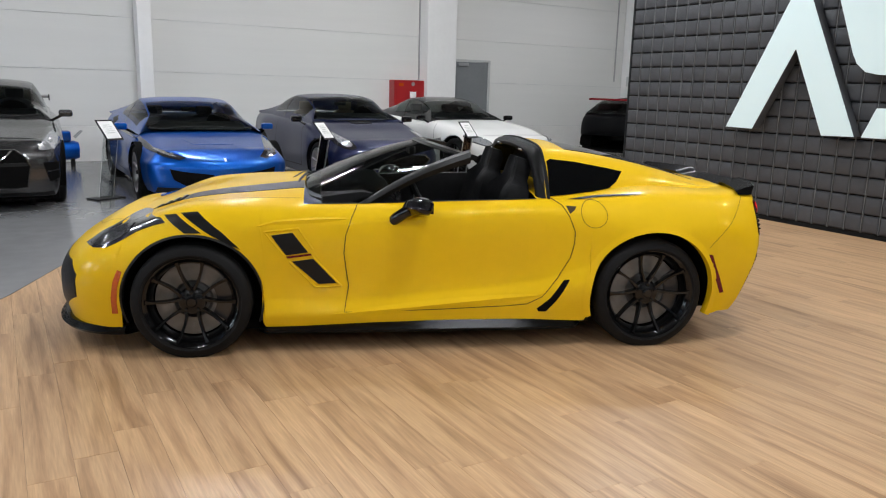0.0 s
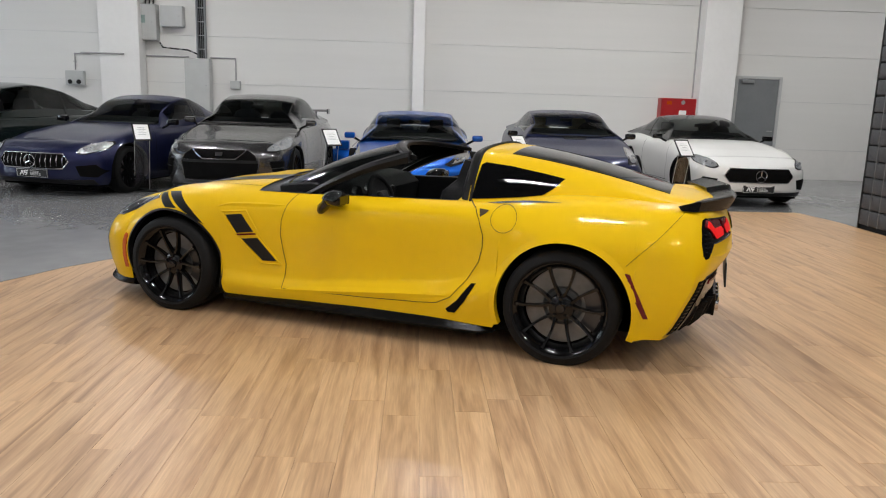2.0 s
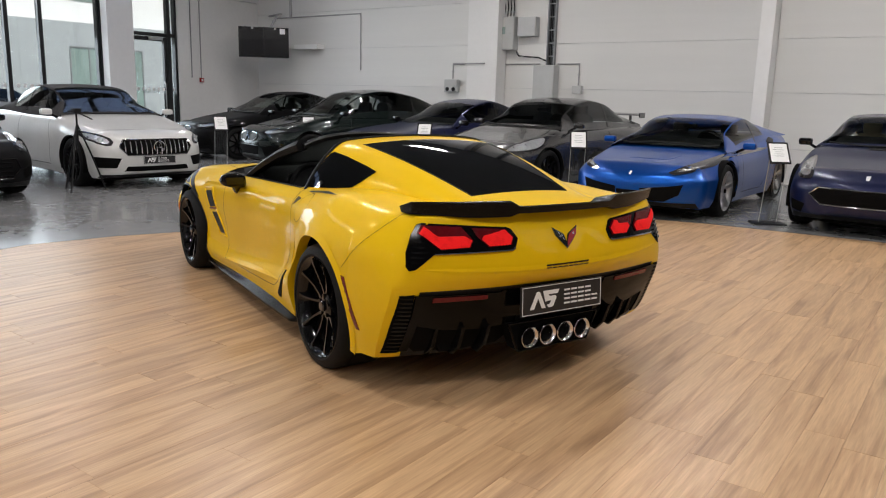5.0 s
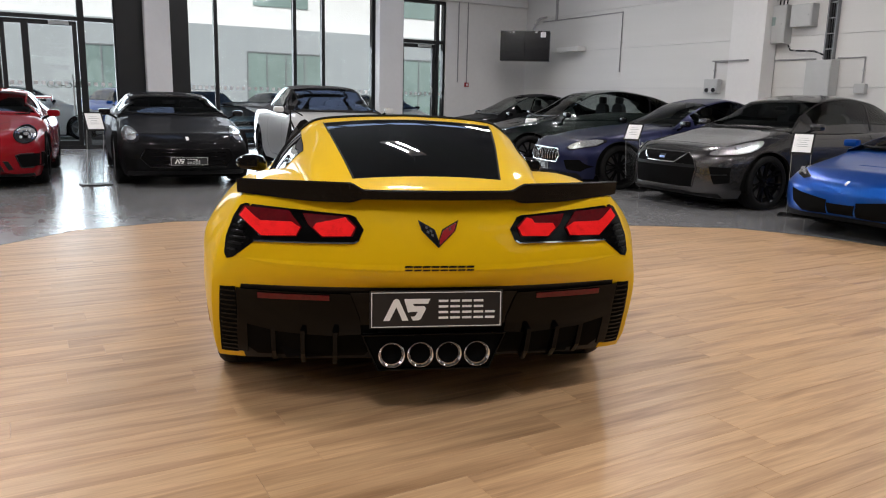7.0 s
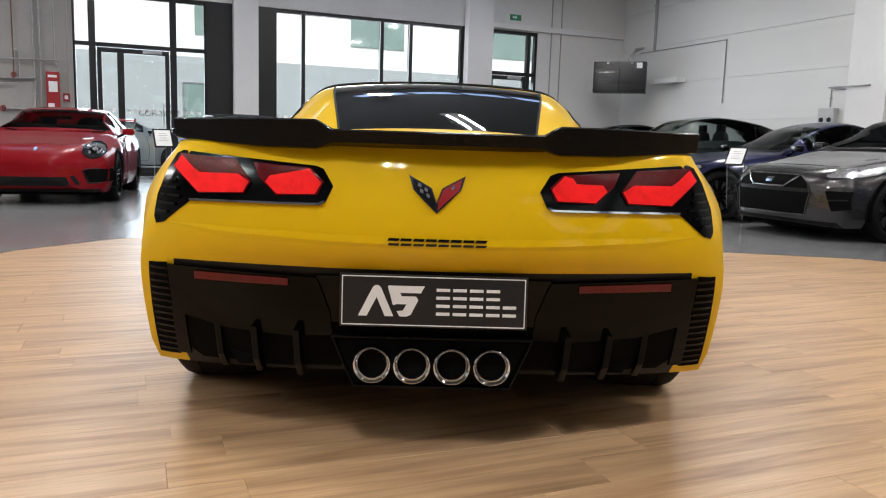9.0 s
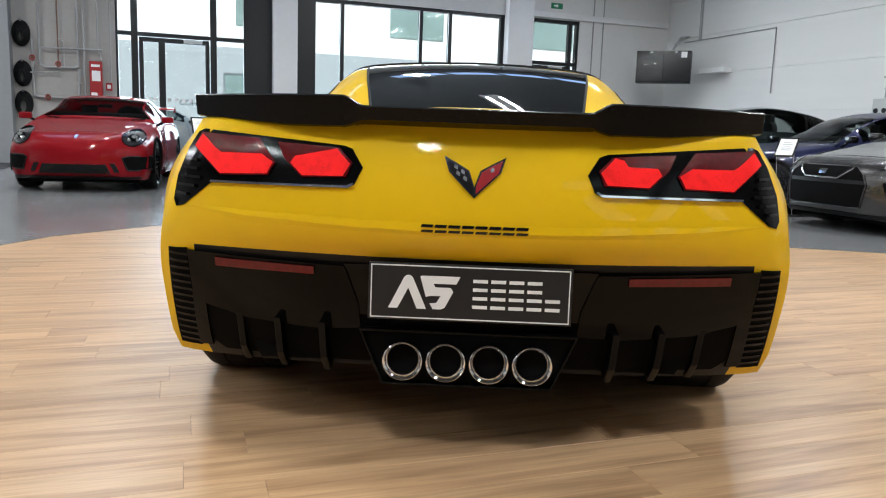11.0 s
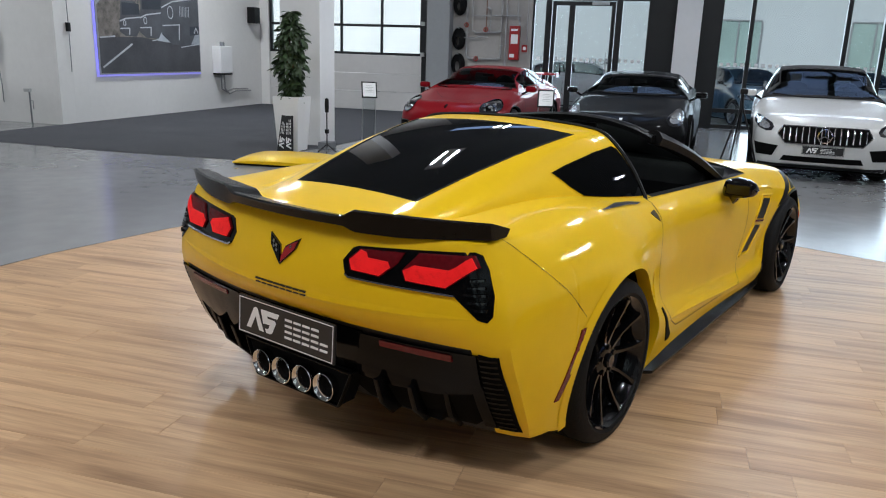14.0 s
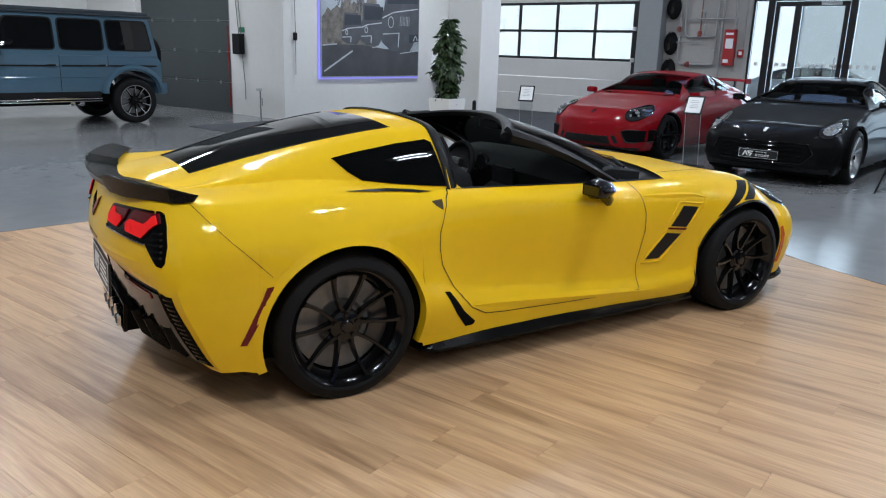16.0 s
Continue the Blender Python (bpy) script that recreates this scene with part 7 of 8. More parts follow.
def offroader(at):
    g = thing("off_roader", "boxy blue-grey off-road car with spare wheel on the back", "car", at, "cars along the walls")
    wells = []
    for cx in (1.445, -1.53):
        wells.append([(cx + .50 * math.cos(a), .58 + .40 * max(math.sin(a), 0)) for a in [math.pi * k / 14 for k in range(15)]])
    outline = [(2.15, .58), (2.20, .80), (2.18, 1.12), (1.95, 1.18), (.95, 1.22), (-2.02, 1.22), (-2.09, 1.10), (-2.08, .58)] + wells[1][::-1] + wells[0][::-1]
    bm = bmesh.new()
    prism(bm, outline, "y", -.92, .92, .025)
    part("body", bm, BLUE_GREY, g, "blue-grey body", smooth=30)
    bm = bmesh.new()
    rows = []
    for z, xf, xb, w in ((1.20, .98, -2.05, .90), (1.24, .95, -2.05, .895), (1.90, .58, -1.95, .80)):
        rows.append([bm.verts.new(p) for p in ((xf, w, z), (xb, w, z), (xb, -w, z), (xf, -w, z))])
    for a, b in zip(rows, rows[1:]):
        for i in range(4):
            j = (i + 1) % 4
            bm.faces.new((a[i], a[j], b[j], b[i]))
    bm.faces.new(rows[-1])
    bmesh.ops.bevel(bm, geom=[e for e in bm.edges if not e.is_boundary], offset=.03, segments=3, affect="EDGES")
    tree = BVHTree.FromBMesh(bm)
    part("cabin", bm, BLUE_GREY, g, "blue-grey upright cabin", smooth=30)
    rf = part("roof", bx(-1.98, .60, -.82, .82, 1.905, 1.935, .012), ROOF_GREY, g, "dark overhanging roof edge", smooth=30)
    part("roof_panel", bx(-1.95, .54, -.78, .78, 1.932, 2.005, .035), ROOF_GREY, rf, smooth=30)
    for view in ("left", "right"):
        sg = 1 if view == "left" else -1
        for x0, x1, x2, x3 in ((.72, .54, -.18, -.18), (-.30, -.30, -1.02, -1.02), (-1.14, -1.12, -1.92, -1.84)):
            k0 = part("window_seal", decal(tree, soft_corners([(x0 + .03, 1.30), (x1 + .03, 1.845), (x3 - .03, 1.845), (x2 - .03, 1.30)], .09), view, .004, .008, 3), RUBBER, g, "black window rubber", smooth=30)
            part("side_window", decal(tree, soft_corners([(x0, 1.325), (x1, 1.82), (x3, 1.82), (x2, 1.325)], .075), view, .010, .008, 3), TINT, k0, "dark side window", smooth=30)
        for gx_, zl in ((-.24, .62), (-1.08, 1.02), (.86, .75)):
            part("door_gap", tb([(gx_, sg * .921, 1.22), (gx_, sg * .921, zl)], .004, 5), GAP, g)
        for xa, xb in ((-1.99, -1.10), (-.98, -.28), (-.05, .82), (.92, 1.95)):
            part("rub_strip", bx(xa, xb, sg * .925 - .012, sg * .925 + .012, 1.03, 1.055, .005), BLACK_SATIN, g, "dark rubbing strip")
        part("crease", tb([(1.0, sg * .920, .845), (-.98, sg * .920, .845)], .006, 6), BLUE_GREY, g, "fine body crease", smooth=40)
        part("sill", bx(-.92, .92, sg * .90 - .05, sg * .90 + .02, .50, .60, .012), BLACK_SATIN, g, "black sill")
        part("running_board", bx(-.90, .90, sg * .95 - .09, sg * .95 + .03, .465, .490, .008), CHROME, g, "bright running board")
        part("running_board", bx(-.90, .90, sg * .95 - .09, sg * .95 + .035, .425, .445, .006), CHROME, g, "bright running board edge")
        for hx_ in (-.16, -1.02):
            hd = part("door_handle", bx(hx_ - .03, hx_ + .13, sg * .95 - .02, sg * .95 + .015, 1.035, 1.065, .012), BLACK_SATIN, g, "black door handle")
            part("push_button", la([(0, .012), (.014, .010), (.018, 0), (.018, -.02)], 12, "y", Matrix.Translation((hx_ - .01, sg * .965, 1.05))), CHROME, hd)
        part("tail_lamp", bx(-2.085, -2.03, sg * .80 - .06, sg * .80 + .115, .80, .98, .015), RED_DARK, g, "dark red tail lamp")
        for ex_x in (-.58, -.42):
            part("exhaust_tip", la([(.0, -.10), (.036, -.10), (.042, .02), (.036, .02), (.032, -.06), (0, -.06)], 20, "y", Matrix.Translation((ex_x, sg * .86, .385)) @ Matrix.Rotation(0 if sg > 0 else math.pi, 4, "Z")), CHROME, g, "bright side exhaust tip", smooth=40)
        for cx in (1.445, -1.53):
            bm = bmesh.new()
            rr = []
            for k in range(21):
                a = math.pi * k / 20
                c, s = math.cos(a), max(math.sin(a), 0)
                rr.append([bm.verts.new((cx + r_ * c, sg * y_, .56 + (r_ - .08) * s)) for r_, y_ in ((.60, .905), (.585, .945), (.56, .985), (.53, .995), (.50, .985), (.49, .88))])
            for a, b in zip(rr, rr[1:]):
                for i in range(6):
                    j = (i + 1) % 6
                    bm.faces.new((a[i], a[j], b[j], b[i]))
            part("wheel_arch", bm, BLUE_GREY, g, "wide blue-grey wheel arch", smooth=50)
            wh = wheel(g, cx, sg, .965, .41, .29, .285, "multi", WHEEL_BLACK)
            part("machined_edge", la([(.277, -.004), (.285, .000), (.291, -.006), (.288, -.016), (.276, -.010)], 48, "y", None, False), WHEEL_SILVER, wh, "bright machined rim edge", smooth=40)
            for k in range(10):
                part("spoke_face", pr([(.14, -.005), (.14, .005), (.278, .009), (.278, -.009)], "y", -.004, .0), WHEEL_SILVER, wh, "bright machined spoke face", at=Matrix.Rotation(math.tau * k / 10 + math.pi / 2, 4, "Y") @ Matrix.Translation((.278, -.004, 0)) @ Matrix.Rotation(.187, 4, "Z") @ Matrix.Translation((-.278, 0, 0)))
    part("windscreen", pr([(-.72, 1.28), (.72, 1.28), (.66, 1.84), (-.66, 1.84)], "x", .0, .012), TINT, g, at=pose(.985, 0, .0) @ pose(0, 0, 1.28, 0, -31, 0) @ pose(0, 0, -1.28))
    sp = part("spare_wheel", la([(0, -2.38), (.20, -2.40), (.33, -2.39), (.36, -2.36), (.365, -2.16), (.33, -2.12), (0, -2.04)], 36, "x", Matrix.Translation((0, .02, 1.22))), RUBBER, g, "spare wheel in dark cover", smooth=40)
    part("chassis", bx(-1.98, 2.05, -.75, .75, .36, .60, .03), DARK_VOID, g, "dark chassis")
    part("rear_bumper", bx(-2.19, -2.00, -.93, .93, .52, .74, .05), BLUE_GREY, g, smooth=40)
    part("front_bumper", bx(2.12, 2.34, -.92, .92, .50, .76, .04), BLUE_GREY, g)
    part("grille", bx(2.17, 2.21, -.55, .55, .85, 1.08, .01), BLACK_SATIN, g)
    for sg in (1, -1):
        part("headlamp", la([(0, 2.225), (.09, 2.22), (.11, 2.20), (.11, 2.15)], 24, "x", Matrix.Translation((0, sg * .70, .95))), LENS, g, smooth=40)
        part("door_mirror", bx(.72, .86, sg * 1.02 - .10, sg * 1.02 + .10, 1.22, 1.42, .03), BLACK_SATIN, g)


offroader(pose(-.13, -7.20, 0, 0, 0, -5.0) @ Matrix.Scale(1.045, 4))

# cars outside in the yard
for label, paint, px, py, hd, kind_ in (("white parked saloon in the yard", WHITE_PAINT, -17.0, 3.2, 92, 0), ("pale blue parked car in the yard", BLUE_GREY, -14.9, 7.6, 20, 0), ("silver parked car in the yard", SILVER_WHITE, -15.4, 10.4, 14, 0),
                                        ("dark parked car in the yard", NAVY_PAINT, -17.0, 14.2, 10, 0), ("white parked car in the yard", WHITE_PAINT, -18.0, -2.0, 80, 0), ("blue parked car in the yard", BLUE_PAINT, -16.5, 6.0, 15, 0)):
    coupe(label, paint, pose(px, py, -.05, 0, 0, hd), 4.5, 1.82, 1.45, 2.7, .88, .90, (.95, 1.02), 1.0, 1.02, 1.05,
          [(1.0, 1.01), (.6, 1.22), (.2, 1.41), (-.4, 1.46), (-1.2, 1.40), (-1.75, 1.20), (-2.0, 1.06)], [(.10, .36), (.4, .44), (.7, .42), (.92, .10)], .33, .24, "five", WHEEL_SILVER,
          win=(-1.5, .55), header=.25, back=-1.25, grille=[(-.4, .66), (.4, .66), (.42, .54), (-.42, .54)], lamps=[(.52, .74), (.54, .66), (.82, .70), (.84, .78)], lens=[(.56, .73), (.58, .68), (.78, .71), (.8, .76)],
          lip=.25, mirror=(.7, 1.08), group="cars in the yard", name="yard_car")


# ---- fittings and loose things ----
def info_stand(x, y, turn, base=(.42, .26), group="acrylic price stands"):
    """A tilted card on a clear acrylic upright with a black base. turn: the way its card faces."""
    s = thing("info_stand", "clear acrylic stand with a tilted white card on black base", "sign stand", pose(x, y, 0, 0, 0, turn), group)
    part("base_plate", bx(-.31, -.05, -.20, .20, 0.0, .018, .006), BLACK_SATIN, s, "flat black base")
    part("upright", pr([(-.185, .018), (-.179, .018), (.004, .87), (-.002, .87)], "y", -.105, .105), ACRYLIC, s, "clear acrylic upright")
    for sg in (-1, 1):
        part("upright_edge", tb([(-.182, sg * .106, .018), (.001, sg * .106, .87)], .004, 5), PLASTIC_GREY, s, "bright sheet edge")
    card = part("card_holder", bx(-.165, .165, -.125, .125, -.008, 0, .002), BLACK_SATIN, s, "slim black card frame", at=pose(-.03, 0, .90, 0, 48, 0))
    part("card", bx(-.138, .138, -.103, .103, 0.0, .002), PAPER, card, "white printed card")
    bm = bmesh.new()
    for k, w in enumerate((.05, .065, .04, .06, .055)):
        box(bm, -.08 + .032 * k, -.074 + .032 * k, -w, w, .002, .0026)
    part("print_lines", bm, GREY_TEXT, card, "fine grey print")
    return s


for x, y, a in ((6.73, 10.95, -75), (4.24, 10.86, -60), (1.43, 11.12, -60), (-1.36, 11.05, -60), (-4.42, 11.35, -50), (-4.78, 9.6, -30), (-4.32, 3.92, 8), (-4.45, 1.05, 25)):
    info_stand(x, y, a)


def wall_box(name, label, cat, x0, x1, z0, z1, depth, material, wall=NORTH, door=True):
    b = thing(name, label, cat, pose((x0 + x1) / 2, wall, (z0 + z1) / 2))
    w, h = (x1 - x0) / 2, (z1 - z0) / 2
    part("housing", bx(-w, w, -depth, .0, -h, h, .008), material, b)
    if door:
        part("door", bx(-w + .015, w - .015, -depth - .012, -depth - .001, -h + .015, h - .015, .004), material, b)
        part("lock", la([(0, -depth - .022), (.010, -depth - .020), (.012, -depth - .012)], 12, "y", Matrix.Translation((w * .7, 0, 0))), STEEL, b)
    return b


hose = wall_box("hose_cabinet", "red fire hose cabinet on the panel wall", "fire cabinet", 7.97, 8.80, .95, 1.70, .26, RED_METAL)
part("notice", bx(-.02, .14, -.278, -.273, -.08, .12), PAPER, hose, "small white notice")
part("notice", bx(-.30, -.19, -.278, -.273, .24, .31), AMBER, hose, "small orange notice")
part("handle_plate", la([(0, -.285), (.04, -.283), (.045, -.273)], 16, "y", Matrix.Translation((.06, 0, .29))), STEEL, hose)
wall_box("switch_cabinet", "tall pale grey electrical cabinet on the wall", "electrical box", -2.24, -1.72, 1.10, 2.20, .24, PLASTIC_GREY)
meter = wall_box("meter_box", "grey electrical box with cables above", "electrical box", -3.36, -2.80, 2.55, 3.28, .22, PLASTIC_GREY)
part("label_plate", bx(-.06, .06, -.24, -.233, -.02, .14), FAR_GLASS, meter, "small green label")
wall_box("meter_box", "small grey electrical box beside the cable tray", "electrical box", -2.72, -2.26, 2.84, 3.26, .20, PLASTIC_GREY)
sock = wall_box("socket_block", "grey industrial socket block", "socket", -4.78, -4.40, 1.58, 1.88, .12, PLASTIC_GREY, NORTH - .001)
for dx in (-.09, .09):
    part("socket", la([(0, -.15), (.045, -.15), (.05, -.13), (.05, -.12)], 16, "y", Matrix.Translation((dx, 0, -.08))), BLACK_SATIN, sock)
wall_box("socket_block", "small grey junction box", "socket", -1.33, -1.12, 1.60, 1.77, .10, PLASTIC_GREY, door=False)


def conduit(pts, r=.016, material=PIPE_GREY, label="thin grey conduit on the wall", name="conduit"):
    c = thing(name, label, "pipe")
    part("pipe", tb(pts, r, 8), material, c, smooth=50)
    for i, (a, b) in enumerate(zip(pts, pts[1:])):
        m = (Vector(a) + Vector(b)) / 2
        part("clip", bx(m.x - r * 1.5, m.x + r * 1.5, m.y - r * 1.5, m.y + r * 1.5, m.z - .012, m.z + .012, .003), STEEL, c)


n = NORTH - .02
conduit([(-4.60, n, 1.90), (-4.60, n, 2.24), (-4.28, n, 2.24), (-4.28, n - .44, 2.24), (-3.42, n - .44, 2.24), (-3.42, n, 2.24), (-2.2, n, 2.24)])
conduit([(-1.75, n, 2.24), (-1.22, n, 2.24), (-1.22, n, 1.78)])
conduit([(-10.9, n, 3.55), (-7.63, n, 3.55), (-7.63, n, 2.10)])
conduit([(8.72, n, CEIL), (8.72, n, 1.72)], .02)
conduit([(14.75, n, CEIL), (14.75, n, 1.85)], .02)
tray = thing("cable_tray", "dark vertical cable tray", "cable tray")
bm = bmesh.new()
box(bm, -2.02, -1.99, NORTH - .09, NORTH, 2.22, CEIL, .003)
box(bm, -1.85, -1.82, NORTH - .09, NORTH, 2.22, CEIL, .003)
box(bm, -1.99, -1.85, NORTH - .012, NORTH, 2.22, CEIL, .002)
part("tray", bm, GREY_METAL, tray)
for k in range(12):
    part("rung", bx(-1.99, -1.85, NORTH - .07, NORTH - .055, 2.4 + .28 * k, 2.42 + .28 * k), STEEL, tray)
for k in range(3):
    part("cable", tb([(-1.96 + .04 * k, NORTH - .035, 2.22), (-1.96 + .04 * k, NORTH - .035, CEIL)], .012, 6), BLACK_SATIN, tray)
for k in range(6):
    x = -3.28 + .08 * k
    conduit([(x, NORTH - .12, 3.28), (x + .02, NORTH - .13, 3.5), (x - .03, NORTH - .12, 3.8), (x, NORTH - .1, CEIL)], .014, BLACK_SATIN, "black cable above the meter box", "cable")
conduit([(-2.78, NORTH - .1, 2.52), (-2.72, NORTH - .1, 2.42), (-2.5, NORTH - .1, 2.40), (-2.2, NORTH - .1, 2.38), (-2.0, NORTH - .08, 2.30)], .016, BLACK_SATIN, "black cable between the boxes", "cable")

gd = thing("door_1", "plain grey steel door in the panel wall", "door", pose(10.16, NORTH, 0), kind="structure")
part("door_leaf", bx(-.45, .45, -.05, -.012, .03, 2.17, .004), GREY_METAL, gd)
part("door_frame", pr([(-.52, .0), (-.52, 2.23), (.52, 2.23), (.52, 0), (.46, 0), (.46, 2.18), (-.46, 2.18), (-.46, 0)], "y", -.06, -.002), PLASTIC_GREY, gd, "pale grey frame")
part("door_closer", bx(-.40, -.12, -.10, -.05, 2.08, 2.15, .006), STEEL, gd)
part("door_handle", tb([(.38, -.05, 1.05), (.38, -.10, 1.05), (.27, -.10, 1.05)], .011), STEEL, gd)

shelf = thing("wall_shelf", "narrow white shelf on the wall", "shelf", pose(-9.45, NORTH, 2.72))
part("board", bx(-.45, .45, -.28, 0, -.06, .06, .006), WHITE, shelf)

# wall cabinet hung across the corner
cab_ = thing("wall_cabinet", "black wall cabinet with glass doors hung across the corner", "cabinet", pose(-9.98, 15.10, 2.78, 0, 0, 50.2))
part("housing", bx(-.66, .66, 0.0, .42, -.39, .39, .006), BLACK_SATIN, cab_)
for sg in (-1, 1):
    part("cabinet_door", bx(sg * .33 - .325, sg * .33 + .325, -.02, -.002, -.38, .38, .004), SCREEN, cab_, "dark glass door")
    part("hinge", bx(sg * .30 - .03, sg * .30 + .03, -.03, -.02, .33, .38, .003), STEEL, cab_)
part("paper_tag", bx(.42, .56, -.028, -.021, .22, .36), PAPER, cab_, "torn white paper")
for sg in (-1, 1):
    part("bracket", bx(sg * .5 - .02, sg * .5 + .02, .30, 1.0, .30, .34), STEEL, cab_)
conduit([(-9.9, 15.3, 3.2), (-9.9, 15.5, 3.5), (-10.4, 16.1, 3.62), (-11.2, n, 3.62)], .03)
conduit([(-10.3, n, 3.55), (-10.3, n - .02, CEIL)], .04)
conduit([(WEST + .03, 14.05, 1.80), (WEST + .03, 14.05, CEIL)])
conduit([(WEST + .03, 14.35, 1.80), (WEST + .03, 14.35, CEIL)])
alarm = thing("fire_alarm", "small red manual call point", "alarm", pose(WEST, 14.36, 1.74))
part("housing", bx(0, .05, -.06, .06, -.06, .06, .006), RED_METAL, alarm)
part("button", bx(.05, .054, -.03, .03, -.03, .03), PAPER, alarm)
part("trim_beam", bx(WEST + .001, WEST + .10, 12.21, NORTH - .05, HEAD + .02, HEAD + .16, .01), COLUMN, label="pale beam above the exit bay", kind="structure")
ex_ = thing("exit_sign", "small green emergency exit sign", "sign", pose(WEST + .01, 12.95, HEAD + .34))
part("panel", bx(0, .03, -.16, .16, -.07, .07, .004), GREEN_SIGN, ex_)
part("arrow_mark", pr([(-.10, -.02), (-.02, -.02), (-.02, -.05), (.04, 0), (-.02, .05), (-.02, .02), (-.10, .02)], "x", .031, .033), WHITE, ex_)

# fire extinguisher board and pipework south of the entrance
fx = thing("extinguisher_cabinet", "tall red fire extinguisher cabinet", "fire cabinet", pose(WEST, 1.965, 0))
part("housing", bx(0, .15, -.125, .125, 1.40, 2.20, .012), RED_METAL, fx)
part("notice", bx(.151, .154, -.08, .09, 1.78, 2.00), PAPER, fx, "white notice")
part("notice", bx(.151, .154, -.10, .02, 1.46, 1.54), PAPER, fx, "white notice")
part("notice", bx(.151, .154, -.09, .08, 2.08, 2.13), PAPER, fx, "white notice")
al2 = thing("fire_alarm", "small red manual call point", "alarm", pose(WEST, 2.21, 1.68))
part("housing", bx(0, .05, -.065, .065, -.085, .085, .006), RED_METAL, al2)
part("button", bx(.05, .054, -.035, .035, -.04, .04), PAPER, al2)
PX = WEST + .06
# risers, cross pipes and their loops
for pts, r, m_ in (([(PX, 1.74, 1.1), (PX, 1.74, CEIL)], .024, PIPE_GREY), ([(PX, 1.62, CEIL), (PX, 1.62, 2.10), (PX, 1.57, 2.04), (PX, .96, 2.02), (PX, .88, 2.10), (PX, .87, CEIL)], .024, PIPE_GREY),
                   ([(PX + .05, .90, 2.42), (PX + .05, 2.10, 2.44)], .017, PIPE_GREY), ([(PX, 2.01, CEIL), (PX, 2.01, 2.45), (PX + .03, 2.06, 2.30), (PX + .06, 2.08, 2.22)], .014, PIPE_GREY),
                   ([(PX, 2.26, 1.78), (PX, 2.26, CEIL)], .012, PIPE_GREY), ([(PX, 1.24, CEIL), (PX, 1.24, 2.05)], .013, PIPE_COPPER), ([(PX + .03, 1.34, 2.06), (PX + .03, 1.35, 2.55), (PX + .03, 1.30, 2.62), (PX + .03, 1.25, 2.62)], .014, PIPE_GREY),
                   ([(PX, .75, 2.6), (PX, .75, 1.46), (PX, .82, 1.40), (PX, 1.56, 1.40), (PX, 1.62, 1.46), (PX, 1.63, 2.0)], .026, PIPE_GREY), ([(PX + .03, .70, 1.90), (PX + .03, 1.30, 1.93)], .014, PIPE_GREY)):
    conduit(pts, r, m_, "heating pipe fixed to the beige wall", "heating_pipe")
for y, z in ((1.24, 2.10), (1.02, 1.40), (.75, 2.2)):
    v = thing("valve", "brass valve on heating pipe", "valve", pose(WEST + .07, y, z))
    part("valve_body", la([(0, -.07), (.035, -.06), (.045, 0), (.035, .06), (0, .07)], 12), PIPE_COPPER, v, smooth=40)
    part("hand_wheel", tb([(.055, .05 * math.cos(a), .05 * math.sin(a)) for a in [math.tau * q / 14 for q in range(14)]], .008, 6, True), RED_METAL, v, smooth=40)
# dark hose loops hung beside the column
for z, turns in ((2.70, 6), (1.88, 6), (1.26, 5)):
    coil = thing("hose_coil", "black hose coiled in loops on a wall hook", "hose", pose(WEST, .555, z), "hose coils")
    part("hook", tb([(0, 0, .24), (.22, 0, .24), (.25, 0, .27)], .012, 8), STEEL, coil, smooth=40)
    for q in range(turns):
        part("loop", tb([(.05 + .026 * q, (.155 - .020 * q) * math.sin(a), -.01 - .012 * q + (.25 - .026 * q) * math.cos(a)) for a in [math.tau * u / 28 for u in range(28)]], .022, 8, True), RUBBER, coil, smooth=50)

# poster, heater, wall clutter
post = thing("framed_picture", "large grey photo print of off-road cars with blue-lit edge", "picture", pose(-7.15, PY, 2.125))
PW, PH = 1.69, 1.24
part("edge_light", bx(-PW - .03, PW + .03, .0, .03, -PH - .03, PH + .03), BLUE_EDGE, post, "blue glowing edge")
part("frame", bx(-PW, PW, .03, .06, -PH, PH, .006), STEEL, post, "slim metal frame")
SKYTONE = mat("print_sky", (0.33, 0.36, 0.40), 0.5, 0, 0, 1.6, .35)
ROADTONE = mat("print_road", (0.060, 0.062, 0.070), 0.5, 0, 0, 2.0, .35)
CARTONE = mat("print_car", (0.070, 0.075, 0.086), 0.5, 0, 0, 2.5, .35)
GLASSTONE = mat("print_windscreen", (0.030, 0.036, 0.048), 0.5, 0, 0, 2.0, .3)
TREETONE = mat("print_hedge", (0.15, 0.135, 0.12), 0.5, 0, 0, 9.0, .7)
PALETONE = mat("print_highlight", (0.42, 0.44, 0.47), 0.5, 0, 0, 6.0, .3)


def print_piece(name, pts, layer, material):
    part(name, pr(pts, "y", .0605 + .0008 * layer, .0613 + .0008 * layer), material, post)


def print_line(pts, w, layer=6):
    for a, b in zip(pts, pts[1:]):
        d = Vector((b[0] - a[0], b[1] - a[1])).normalized() * w
        print_piece("print_highlight", [(a[0] - d.y, a[1] + d.x), (a[0] + d.y, a[1] - d.x), (b[0] + d.y, b[1] - d.x), (b[0] - d.y, b[1] + d.x)], layer, PALETONE)


